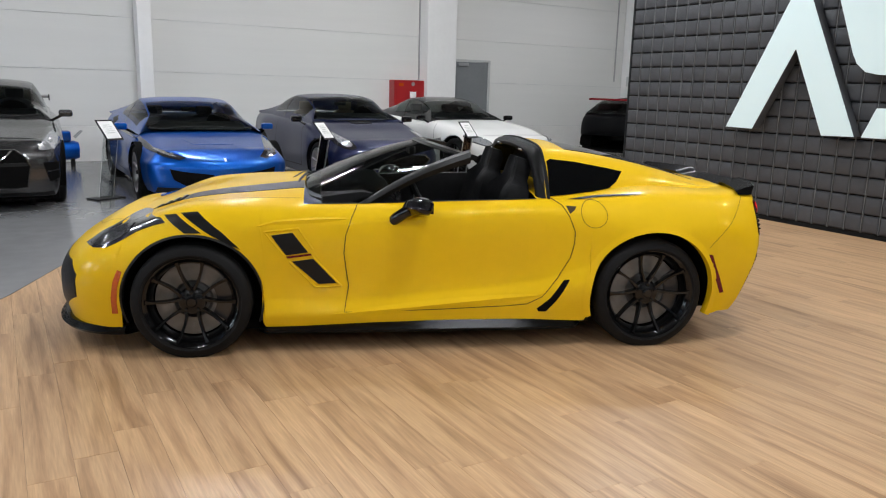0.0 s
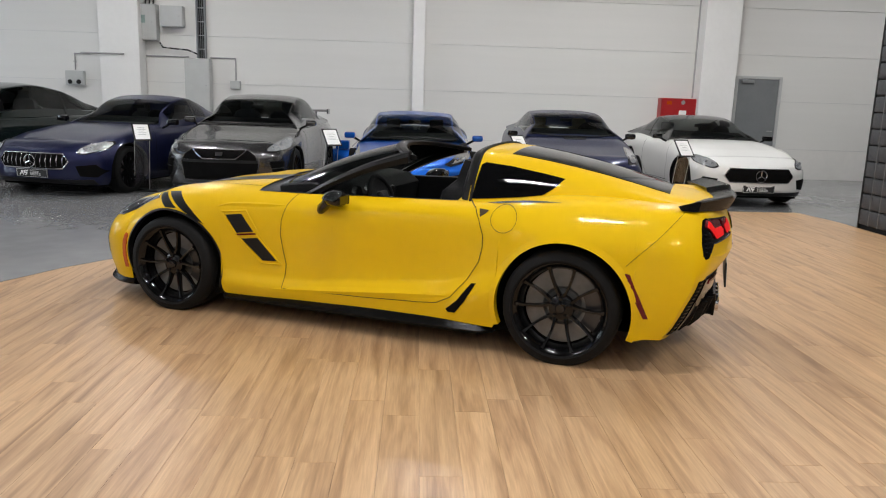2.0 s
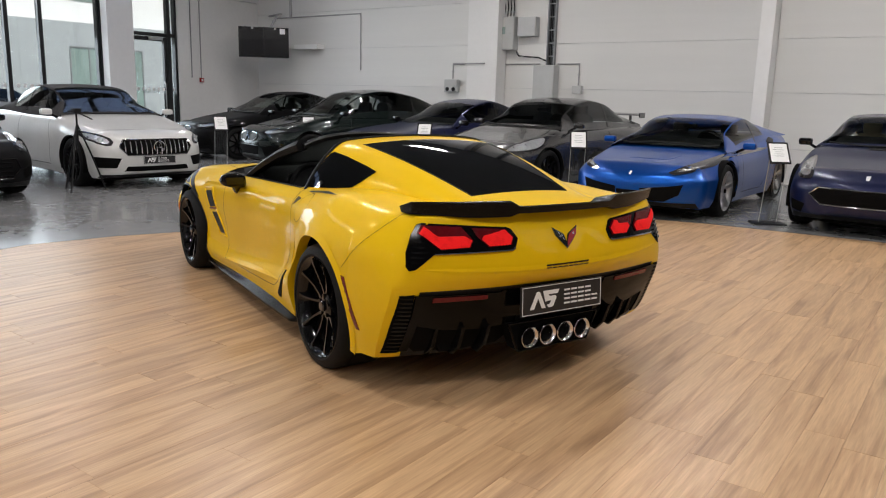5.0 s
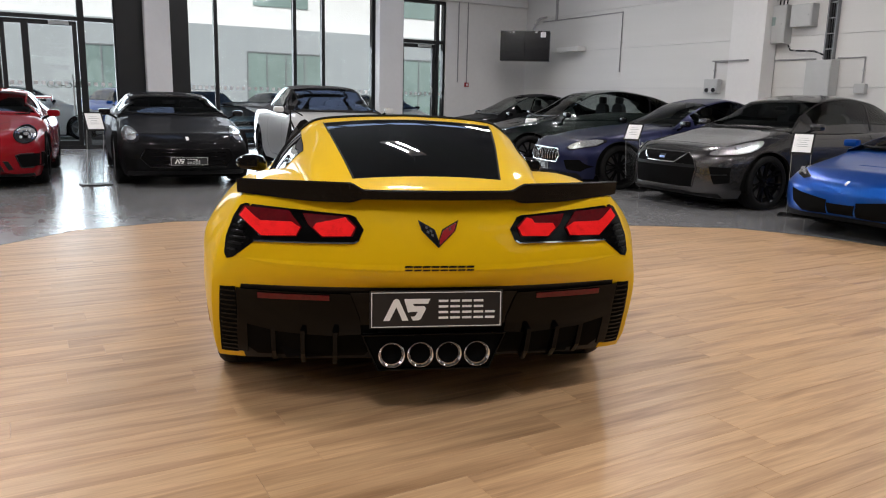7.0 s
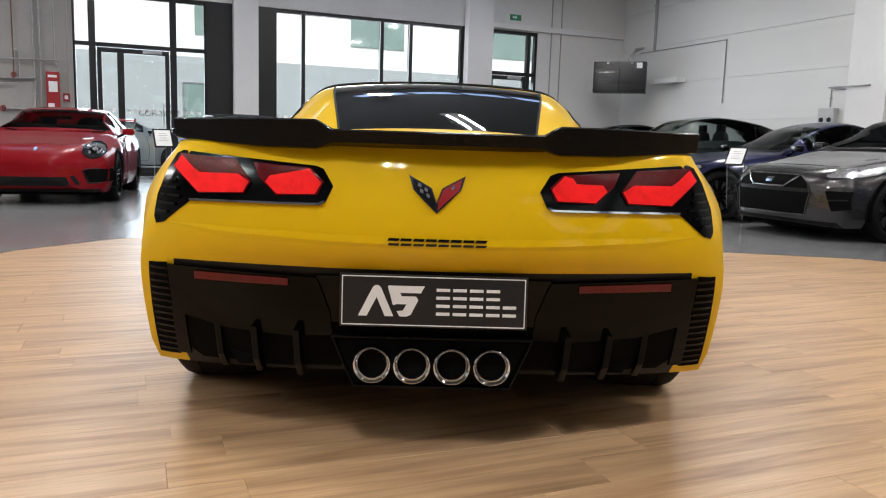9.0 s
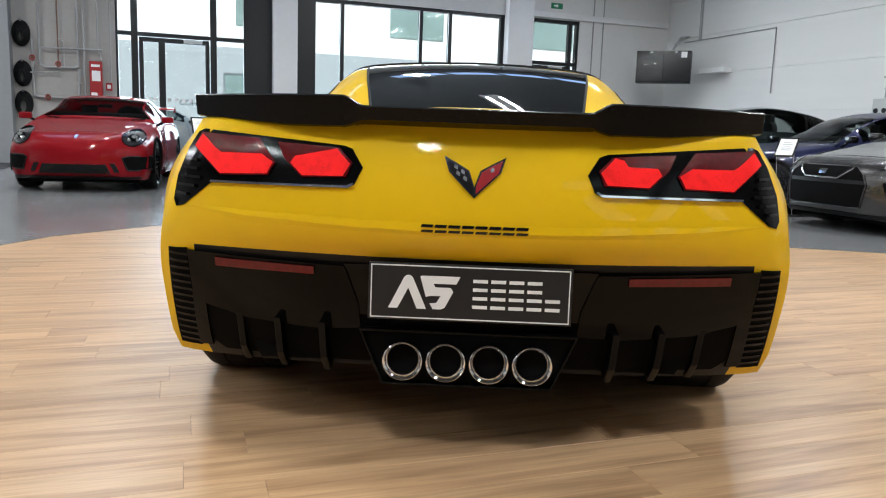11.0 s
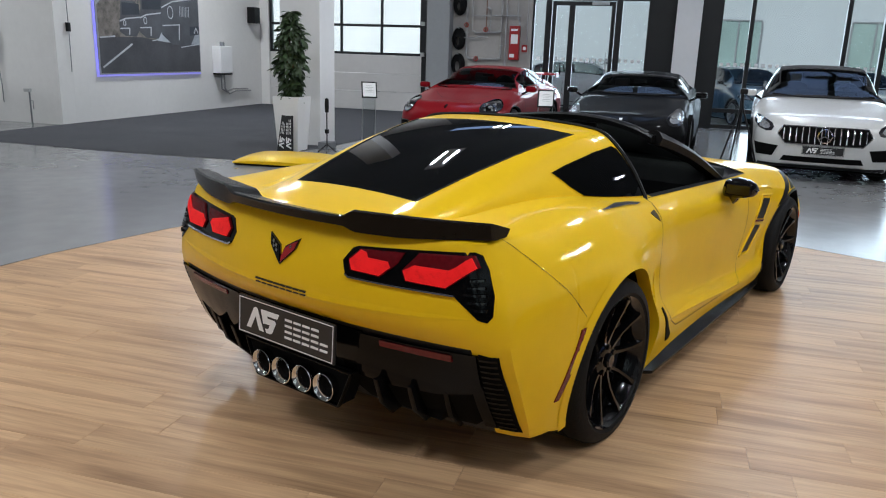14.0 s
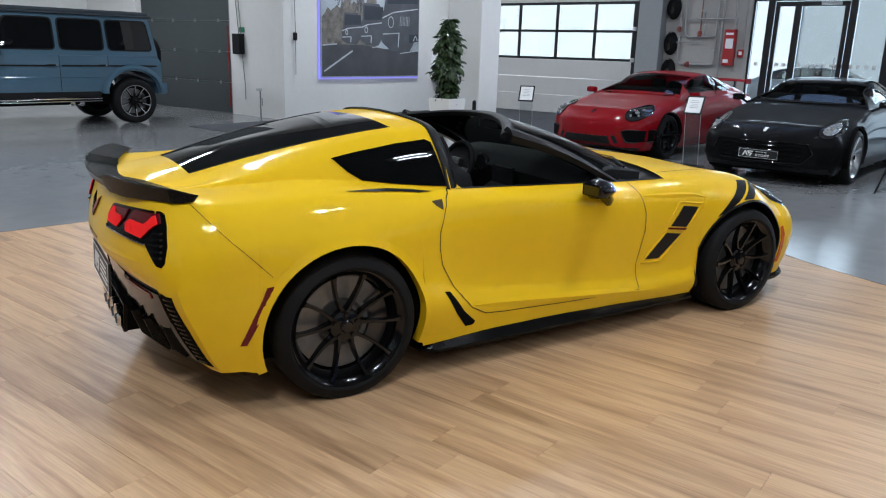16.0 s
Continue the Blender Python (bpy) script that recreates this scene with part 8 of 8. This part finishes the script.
E_ = PW - .03
print_piece("print_sky", [(-E_, -PH + .03), (E_, -PH + .03), (E_, PH - .03), (-E_, PH - .03)], 0, SKYTONE)
rng = random.Random(11)
ridge = [(E_ - k * .0925, .05 + .42 * min(k / 9, 1) + rng.uniform(-.10, .16)) for k in range(20)]
print_piece("print_hedge", [(E_, -.62)] + ridge + [(ridge[-1][0], -.62)], 1, TREETONE)
for k in range(26):
    x, z = rng.uniform(.35, 1.25), rng.uniform(.1, .5)
    ln, lean = rng.uniform(.25, .55), rng.uniform(-.18, .18)
    print_piece("print_branch", [(x - .012, z), (x + .012, z), (x + lean + .004, z + ln), (x + lean - .004, z + ln)], 2, CARTONE)
print_piece("print_road", [(-E_, -PH + .03), (E_, -PH + .03), (E_, -.53), (1.15, -.51), (.4, -.50), (-.4, -.58), (-E_, -.62)], 2, ROADTONE)
for x0, x1, z0, z1, lay_ in ((1.05, .40, -.50, .20, 3), (.44, -.36, -.52, .44, 4), (-.28, -E_, -.64, 1.20, 5)):
    w, h_ = x0 - x1, z1 - z0
    print_piece("print_car", chaikin([(x0, z0 + .02), (x0, z0 + h_ * .46), (x0 - w * .08, z0 + h_ * .56), (x0 - w * .10, z1 - h_ * .04), (x0 - w * .16, z1), (x1, z1), (x1, z0)], 1), lay_, CARTONE)
    print_piece("print_windscreen", [(x0 - w * .14, z0 + h_ * .60), (x0 - w * .16, z1 - h_ * .06), (x1 + w * .04, z1 - h_ * .06), (x1 + w * .04, z0 + h_ * .64)], lay_ + .5, GLASSTONE)
    print_line([(x0 - w * .02, z0 + h_ * .42), (x0 - w * .30, z0 + h_ * .50), (x1 + w * .02, z0 + h_ * .57)], .013, lay_ + .6)
    print_line([(x0 - w * .03, z0 + h_ * .22), (x0 - w * .45, z0 + h_ * .24)], .012, lay_ + .6)
    print_line([(x0 - w * .46, z0 + h_ * .25), (x0 - w * .44, z0 + h_ * .06)], .016, lay_ + .6)
    cx, cz, rr = x0 - w * .24, z0 + h_ * .375, min(.13, h_ * .07)
    print_line([(cx + rr * .75 * math.cos(a), cz + rr * math.sin(a)) for a in [math.tau * q / 12 for q in range(13)]], .010, lay_ + .6)
for q in range(7):
    print_line([(-.95 - .055 * q, -.02), (-.96 - .055 * q, .20)], .006, 5.6)
print_piece("print_plate", [(-1.30, -.42), (-E_, -.38), (-E_, -.20), (-1.30, -.22)], 6, GLASSTONE)
for k, (a, b) in enumerate((((-1.46, -.37), (-1.54, -.24)), ((-1.54, -.24), (-1.62, -.36)))):
    print_line([a, b], .016, 7)
print_line([(1.60, -1.10), (.70, -.64)], .020, 3)
print_line([(1.64, -.535), (1.20, -.50)], .014, 3)
print_line([(.05, -.56), (-.25, -.52)], .010, 4)
print_line([(-.95, -.68), (-1.68, -.60)], .010, 6.6)
heater = thing("wall_heater", "small white boiler unit on the wall", "heater", pose(-9.67, PY, 1.18))
part("housing", bx(-.26, .26, 0, .24, -.32, .32, .02), WHITE, heater)
part("bottom_cover", bx(-.25, .25, 0, .23, -.36, -.32, .006), BLACK_SATIN, heater)
part("flue", la([(.06, .32), (.06, .40), (.05, .42), (0, .42)], 16, "z", Matrix.Translation((0, .12, 0))), GREY_METAL, heater, smooth=40)
for dx in (-.08, .06):
    part("pipe", tb([(dx, .10, -.36), (dx - .02, .10, -.70), (dx - .25, .08, -.80 + dx * .4), (dx - .6, .06, -.74 + dx * .4), (dx - 1.3, .06, -.76 + dx * .4)], .018, 8), PIPE_GREY, heater)
W2 = -4.45
ctl = thing("door_control", "black door control box with cables", "control box", pose(W2, -6.43, 1.56))
part("housing", bx(0, .14, -.13, .13, -.22, .22, .012), BLACK_SATIN, ctl)
part("sign", bx(.0, .02, -.02, .14, .26, .36), GREEN_SIGN, ctl)
for dz, yy in ((.9, -.02), (1.4, .05)):
    part("cable", tb([(.03, yy, .22), (.04, yy - .04, .22 + dz * .5), (.03, yy - .1, .22 + dz)], .010, 6), GREY_METAL, ctl)
part("cable", tb([(.05, .10, -.2), (.05, .17, -.9), (.05, .17, -1.2)], .010, 6), GREY_METAL, ctl)
barrier = thing("stand_pipe", "short grey stand pipe with a tap", "pipe", pose(-4.02, -5.28, 0))
part("pipe", tb([(0, 0, 0), (0, 0, .62)], .015), GREY_METAL, barrier)
part("tap", bx(-.03, .03, -.10, .03, .60, .66, .01), PLASTIC_GREY, barrier)
part("arm", tb([(0, 0, .45), (0, .06, .45), (0, .06, .3)], .008), GREY_METAL, barrier)
pull = thing("pull_switch", "black pull switch on a hanging cord", "switch", pose(-4.75, PY + .03, 0))
part("cord", tb([(0, 0, .955), (0, .01, 1.7), (.03, 0, CEIL)], .008), GREY_METAL, pull)
part("switch", bx(-.035, .035, -.03, .03, 1.67, 1.83, .008), BLACK_SATIN, pull)
speaker = thing("wall_speaker", "small black loudspeaker beside the door rail", "speaker", pose(-11.2, PY + .02, 2.3))
part("housing", bx(-.14, .14, 0, .22, -.2, .2, .015), BLACK_SATIN, speaker)
# free white column, planter, removed roof panel
column(-4.55, -4.0, -.28, .40, CEIL, "free-standing white square column")
planter = thing("plant_pot", "tall tapered white square planter", "planter", pose(-3.35, .24, 0))
bm = bmesh.new()
rows = []
for w, z in ((.165, 0.0), (.215, .81), (.20, .81), (.19, .75)):
    rows.append([bm.verts.new((sx * w, sy * w, z)) for sx, sy in ((1, 1), (-1, 1), (-1, -1), (1, -1))])
for a, b in zip(rows, rows[1:]):
    for i in range(4):
        j = (i + 1) % 4
        bm.faces.new((a[i], a[j], b[j], b[i]))
bm.faces.new(rows[0])
bm.faces.new(rows[-1])
bmesh.ops.bevel(bm, geom=[e for e in bm.edges], offset=.008, segments=2, affect="EDGES")
part("pot", bm, WHITE, planter, smooth=30)
part("soil", bx(-.185, .185, -.185, .185, .73, .755), BARK, planter, "dark soil")
plant = thing("fig_plant", "columnar green fig plant in the white planter", "plant", pose(-3.35, .24, .75))
rng = random.Random(5)
for k in range(3):
    a = math.tau * k / 3
    part("stem", tb([(.04 * math.cos(a), .04 * math.sin(a), 0), (.06 * math.cos(a + 1), .06 * math.sin(a + 1), .5), (.05 * math.cos(a + 2), .05 * math.sin(a + 2), .85), (.03 * math.cos(a + 3), .03 * math.sin(a + 3), 1.22)], .013, 7), BARK, plant, "thin brown stem")
leaf_meshes = []
for k in range(4):
    b = bmesh.new()
    ln, wd, bend = .10 + .012 * k, .026 + .003 * k, .015 + .01 * (k % 2)
    mid_ = [b.verts.new((ln * t, 0, -bend * t * t * 2)) for t in (0, .3, .6, 1)]
    up_ = [b.verts.new((ln * t, wd * w, .006 - bend * t * t * 2)) for t, w in ((.25, .8), (.55, 1), (.8, .6))]
    dn_ = [b.verts.new((ln * t, -wd * w, .006 - bend * t * t * 2)) for t, w in ((.25, .8), (.55, 1), (.8, .6))]
    for sd in (up_, dn_):
        b.faces.new((mid_[0], mid_[1], sd[0]))
        b.faces.new((mid_[1], mid_[2], sd[1], sd[0]))
        b.faces.new((mid_[2], mid_[3], sd[2], sd[1]))
    me = mesh_from(b, "leaf", 60)
    me.materials.append(LEAF)
    leaf_meshes.append(me)
big = bmesh.new()
for k in range(1050):
    z = 1.30 * rng.random() ** .85
    rad = (.145 + .035 * math.sin(z * 5.3 - 1.6) + .035 * math.sin(z * 14 + 1) + .02 * math.sin(z * 31)) * (1 if z < 1.08 else max(.3, (1.42 - z) / .34))
    a, r = rng.random() * math.tau, rad * (.45 + .6 * rng.random())
    m_ = pose(r * math.cos(a), r * math.sin(a), z - .02, rng.uniform(-40, 40), rng.uniform(-15, 65), math.degrees(a) + rng.uniform(-50, 50)) @ Matrix.Scale(rng.uniform(.75, 1.25), 4)
    if k < 290:
        part("leaf", leaf_meshes[k % 4], LEAF, plant, at=m_)
    else:
        src = leaf_meshes[k % 4]
        vs = [big.verts.new(m_ @ v.co) for v in src.vertices]
        for p in src.polygons:
            big.faces.new([vs[i] for i in p.vertices])
part("foliage", big, LEAF, plant, "dense small green leaves", smooth=60, kind="stuff")
[]
for k, (dx, dy, tl) in enumerate(((.0, -.07, -6), (.02, .075, 3))):
    b = thing("plate_strip", "black show plate with white marks leaning on the planter", "plate", pose(-3.09 + dx, .25 + dy, .0, 0, -7, 0) @ pose(0, 0, 0, tl, 0, 0), "show plates at the planter")
    part("strip", bx(-.005, .005, -.068, .068, 0, .54, .003), PLATE, b)
    logo_marks(b, .085, WHITE, pose(.0055, .035, .05, 0, 90, 0) @ pose(0, 0, 0, 0, 0, 180), .001)
roofp = thing("roof_panel", "removed yellow targa roof panel lying on the floor", "roof panel", pose(-2.10, .84, 0, 0, 0, 98))
bm = bmesh.new()
g_ = []
for i in range(15):
    u = -1 + 2 * i / 14
    row = []
    for j in range(9):
        v = -1 + 2 * j / 8
        x = .66 * u * (1 - .03 * v * v)
        y = .44 * v * (1 - .05 * u * u)
        edge = max(abs(u), abs(v)) ** 6
        row.append(bm.verts.new((x, y, .135 - .030 * u * u - .012 * v * v - .050 * edge)))
    g_.append(row)
for i in range(14):
    for j in range(8):
        bm.faces.new((g_[i][j], g_[i + 1][j], g_[i + 1][j + 1], g_[i][j + 1]))
r_ = bmesh.ops.extrude_edge_only(bm, edges=[e for e in bm.edges if e.is_boundary])
for v in [q for q in r_["geom"] if isinstance(q, bmesh.types.BMVert)]:
    v.co.z = .03
part("panel", bm, YELLOW, roofp, "glossy yellow panel", smooth=50)
part("seal", bx(-.62, .62, -.40, .40, 0, .03, .01), BLACK_SATIN, roofp, "black seal and lining")
tri = thing("mini_tripod", "small black tripod with a microphone", "tripod", pose(-3.24, .86, 0))
part("pole", tb([(0, 0, .10), (0, 0, .62)], .010), BLACK_SATIN, tri)
part("microphone", la([(0, .60), (.028, .61), (.032, .70), (.028, .80), (0, .82)], 14), BLACK_SATIN, tri, smooth=50)
for k in range(3):
    a = math.tau * k / 3 + .4
    part("leg", tb([(0, 0, .14), (.16 * math.cos(a), .16 * math.sin(a), .008)], .008), BLACK_SATIN, tri)
part("clamp", bx(-.025, .025, -.025, .025, .30, .36, .006), BLACK_SATIN, tri)
boxes = thing("box", "small grey box beside the column", "box", pose(-3.85, .58, 0))
part("carton", bx(-.12, .12, -.10, .10, 0, .10, .006), GREY_METAL, boxes)
tp = thing("camera_tripod", "tall black photo tripod", "tripod", pose(-4.15, 6.65, 0))
for k in range(3):
    a = math.tau * k / 3 + 1.2
    part("leg", tb([(0, 0, .95), (.17 * math.cos(a), .17 * math.sin(a), .5), (.33 * math.cos(a), .33 * math.sin(a), .01)], .013), BLACK_SATIN, tp)
part("centre_post", tb([(0, 0, .6), (0, 0, 1.12)], .014), BLACK_SATIN, tp)
part("head", bx(-.05, .05, -.05, .05, 1.10, 1.17, .012), BLACK_SATIN, tp)
part("pan_handle", tb([(0, 0, 1.12), (.2, .12, 1.02)], .010), BLACK_SATIN, tp)
comp = thing("air_compressor", "small blue wheeled compressor by the wall", "compressor", pose(1.15, 15.6, 0))
part("tank", la([(0, -.28), (.14, -.26), (.17, -.18), (.17, .18), (.14, .26), (0, .28)], 20, "x", Matrix.Translation((0, 0, .28))), BLUE_PAINT, comp, smooth=40)
part("motor", bx(-.14, .14, -.12, .12, .44, .62, .03), BLUE_PAINT, comp)
for sg in (1, -1):
    part("wheel", la([(0, -.03), (.09, -.03), (.10, 0), (.09, .03), (0, .03)], 16, "y", Matrix.Translation((-.15, sg * .18, .10))), RUBBER, comp)
    part("foot", bx(.12, .18, sg * .10 - .02, sg * .10 + .02, 0, .14), RUBBER, comp)
part("handle", tb([(.2, -.12, .5), (.32, -.12, .62), (.32, .12, .62), (.2, .12, .5)], .012), STEEL, comp)
wall_box("wall_unit", "small white control unit on the corner column", "control box", 14.82, 15.06, 1.72, 1.98, .12, PLASTIC_GREY, NORTH - .42)

# lit dealer sign on the padded wall: a barless peak and an angular hook
sign = thing("illuminated_sign", "large lit white dealer mark on the padded wall", "sign", pose(PADX - .075, 0, 0))
def sign_piece(pts):
    b = pr(pts, "x", -.13, .0, .004)
    p = part("letter_body", b, LETTER_SIDE, sign, "dark sides of a lit letter")
    part("letter_face", pr(pts, "x", -.140, -.131, .003), LETTER_FACE, p, "white lit letter face")
sign_piece([(7.31, 1.15), (6.91, 1.145), (6.425, 2.11), (5.97, 1.12), (5.58, 1.13), (6.29, 2.66), (6.36, 2.77), (6.43, 2.80), (6.50, 2.77), (6.57, 2.66)])
sign_piece([(6.02, 2.80), (4.30, 2.80), (4.42, 2.45), (5.42, 2.45), (5.34, 2.22), (4.72, 2.22), (4.60, 2.05), (4.98, 1.13), (5.50, 1.13), (5.37, 1.45), (5.22, 1.45), (5.08, 1.80), (5.40, 1.80), (5.55, 1.83), (5.66, 1.92), (5.72, 2.03)])

# ---- beyond the glass ----
far = thing("office_building", "long pale office building across the yard", "building", pose(-30, 6, 0))
part("wall", bx(-8, 0, -7, 34, 0, 4.5), FAR_GREY, far, "grey ground storey")
# added white stretch imitates the glare outside the sectional door's windows
part("side_wall", bx(-8, .2, -34, -7.01, 0, 4.5), FAR_WALL, far, "white ground storey")
part("upper_wall", bx(-8, -.9, -34, 34, 4.5, 10.5), FAR_WALL, far, "white upper storeys")
part("roof", bx(-8.2, -.2, -34.2, 34.2, 10.5, 10.9), GREY_METAL, far)
for k in range(9):
    y = -30 + 7.4 * k
    if y < -4:
        continue
    w_ = part("window", bx(0, .06, y, y + 3.8, .5, 3.3), FAR_GLASS, far, "greenish office glazing")
    bm = bmesh.new()
    for q in range(5):
        box(bm, .06, .10, y + .95 * q - .03, y + .95 * q + .03, .5, 3.3)
    box(bm, .06, .10, y, y + 3.8, 3.3, 3.36)
    part("window_frame", bm, GREY_METAL, w_)
    w_ = part("window", bx(-.9, -.84, y + .6, y + 3.4, 5.6, 7.2), FAR_GLASS, far, "upper office window")
    w_ = part("window", bx(-.9, -.84, y + .6, y + 3.4, 8.2, 9.6), FAR_GLASS, far, "upper office window")
kerb = part("kerb", bx(-14.6, -14.4, -40, 50, -.05, .06, .01), ASPHALT, label="pale kerb along the front", kind="structure")


# ---- pieces: pads of the dark wall, then oak planks ----
PS, PZ = .2025, .207
pad_mesh = {}
for v in range(3):
    b = bmesh.new()
    rows = []
    e, tall = PS / 2 - .006, PZ / PS
    for w, x in ((e, 0), (e, -.018), (e - .012, -.034), (e - .035, -.042), (e * .5, -.045 - .002 * v)):
        rows.append([b.verts.new((x, sy * w, sz * w * tall)) for sy, sz in ((1, 1), (-1, 1), (-1, -1), (1, -1))])
    for p, q in zip(rows, rows[1:]):
        for i in range(4):
            j = (i + 1) % 4
            b.faces.new((p[i], p[j], q[j], q[i]))
    b.faces.new(rows[-1])
    pad_mesh[v] = mesh_from(b, "pad", 32)
    pad_mesh[v].materials.append(PAD)
rest = bmesh.new()
nrow = int(4.3 / PZ)
rng = random.Random(3)
made = 0
for c in range(int((PADY + 6.0) / PS)):
    for r in range(nrow):
        y, z = PADY - PS * (c + .5), PZ * (r + .5) + .06
        if made < 296 and z < 3.3 and y > 4.4:
            o = new("pad", pad_mesh[(c * 7 + r) % 3])
            o.parent = pads_wall
            o.location = (PADX - .001, y, z)
            made += 1
        else:
            src = pad_mesh[(c + r) % 3]
            vs = [rest.verts.new(q.co + Vector((PADX - .001, y, z))) for q in src.vertices]
            for p in src.polygons:
                rest.faces.new([vs[i] for i in p.vertices])
# pale strips paint the light caught along the pads' upright edges
for c in range(1, int((PADY + 6.0) / PS)):
    part("seam", bx(PADX - .032, PADX - .0005, PADY - PS * c - .0045, PADY - PS * c + .0045, .06, .06 + PZ * nrow), PAD_EDGE_LIGHT, pads_wall)
part("pads", rest, PAD, pads_wall, "square charcoal pads", smooth=32, kind="stuff")

wood = part("wood_floor", pr([(2.0, 4.0), (3.2, 4.0), (3.2, 6.0), (2.0, 6.0)], "z", .0042, .0045), UNDERLAY, label="oak plank floor of the display area", kind="structure")
PWID, PLEN = .171, 1.21
rng = random.Random(11)
plank_meshes = {}


def clip_poly(poly, x0, x1, y0, y1):
    for axis, lim, keep in ((0, x0, 1), (0, x1, -1), (1, y0, 1), (1, y1, -1)):
        out = []
        for i in range(len(poly)):
            a, b = poly[i - 1], poly[i]
            ina, inb = (a[axis] - lim) * keep >= 0, (b[axis] - lim) * keep >= 0
            if ina != inb:
                t = (lim - a[axis]) / (b[axis] - a[axis])
                out.append((a[0] + (b[0] - a[0]) * t, a[1] + (b[1] - a[1]) * t))
            if inb:
                out.append(b)
        poly = out
        if len(poly) < 3:
            return []
    return poly


def plank_bm(b, w, l, ox=0.0, oy=0.0, dz=0.0):
    e, g = .0009, .0003
    lo = [b.verts.new((ox + sx * (w / 2 - g), oy + sy * (l / 2 - g), .0045)) for sx, sy in ((1, 1), (-1, 1), (-1, -1), (1, -1))]
    hi = [b.verts.new((ox + sx * (w / 2 - g), oy + sy * (l / 2 - g), .0108 + dz)) for sx, sy in ((1, 1), (-1, 1), (-1, -1), (1, -1))]
    tp_ = [b.verts.new((ox + sx * (w / 2 - g - e), oy + sy * (l / 2 - g - e), .0118 + dz)) for sx, sy in ((1, 1), (-1, 1), (-1, -1), (1, -1))]
    for p, q in ((lo, hi), (hi, tp_)):
        for i in range(4):
            j = (i + 1) % 4
            b.faces.new((p[i], p[j], q[j], q[i]))
    b.faces.new(tp_)


for v in range(3):
    b = bmesh.new()
    plank_bm(b, PWID, PLEN, dz=.0002 * v)
    plank_meshes[v] = mesh_from(b, "plank")
    plank_meshes[v].materials.append(WOOD)
rest = bmesh.new()
made = 0
for c in range(-6, 54):
    x = PWID * (c + .5)
    off = rng.random() * PLEN
    for r in range(-7, 11):
        y = PLEN * r + off
        corners = [(x + sx * PWID / 2, y + sy * PLEN / 2) for sx in (-1, 1) for sy in (-1, 1)]
        ins = sum(inside_wood(*p) for p in corners)
        if ins == 0 and not inside_wood(x, y):
            continue
        if ins == 4 and x + PWID / 2 < PADX - .05:
            if made < 298 and .2 < x < 6.6 and 1.7 < y < 8.3:
                o = new("plank", plank_meshes[(c * 5 + r) % 3])
                o.parent = wood
                o.location = (x, y, 0)
                made += 1
            else:
                plank_bm(rest, PWID, PLEN, x, y, .0002 * ((c + r) % 3))
        else:
            n_ = 10
            strip = []
            for k in range(n_):
                ya, yb = y - PLEN / 2 + PLEN * k / n_, y - PLEN / 2 + PLEN * (k + 1) / n_
                poly = clip_poly(EDGE, x - PWID / 2 + .0006, min(x + PWID / 2 - .0006, PADX - .045), ya, yb)
                if len(poly) >= 3:
                    vs = [rest.verts.new((p[0], p[1], .0116)) for p in poly]
                    try:
                        f = rest.faces.new(vs)
                    except ValueError:
                        continue
                    if f.normal.z < 0:
                        f.normal_flip()
bmesh.ops.remove_doubles(rest, verts=rest.verts, dist=.0002)
part("planks", rest, WOOD, wood, "oak planks", kind="stuff")
trim_b = tb([(x, y, .006) for x, y in EDGE[2:20]], .008, 6)
part("edge_trim", trim_b, UNDERLAY, label="thin dark edge of the oak floor", kind="structure")
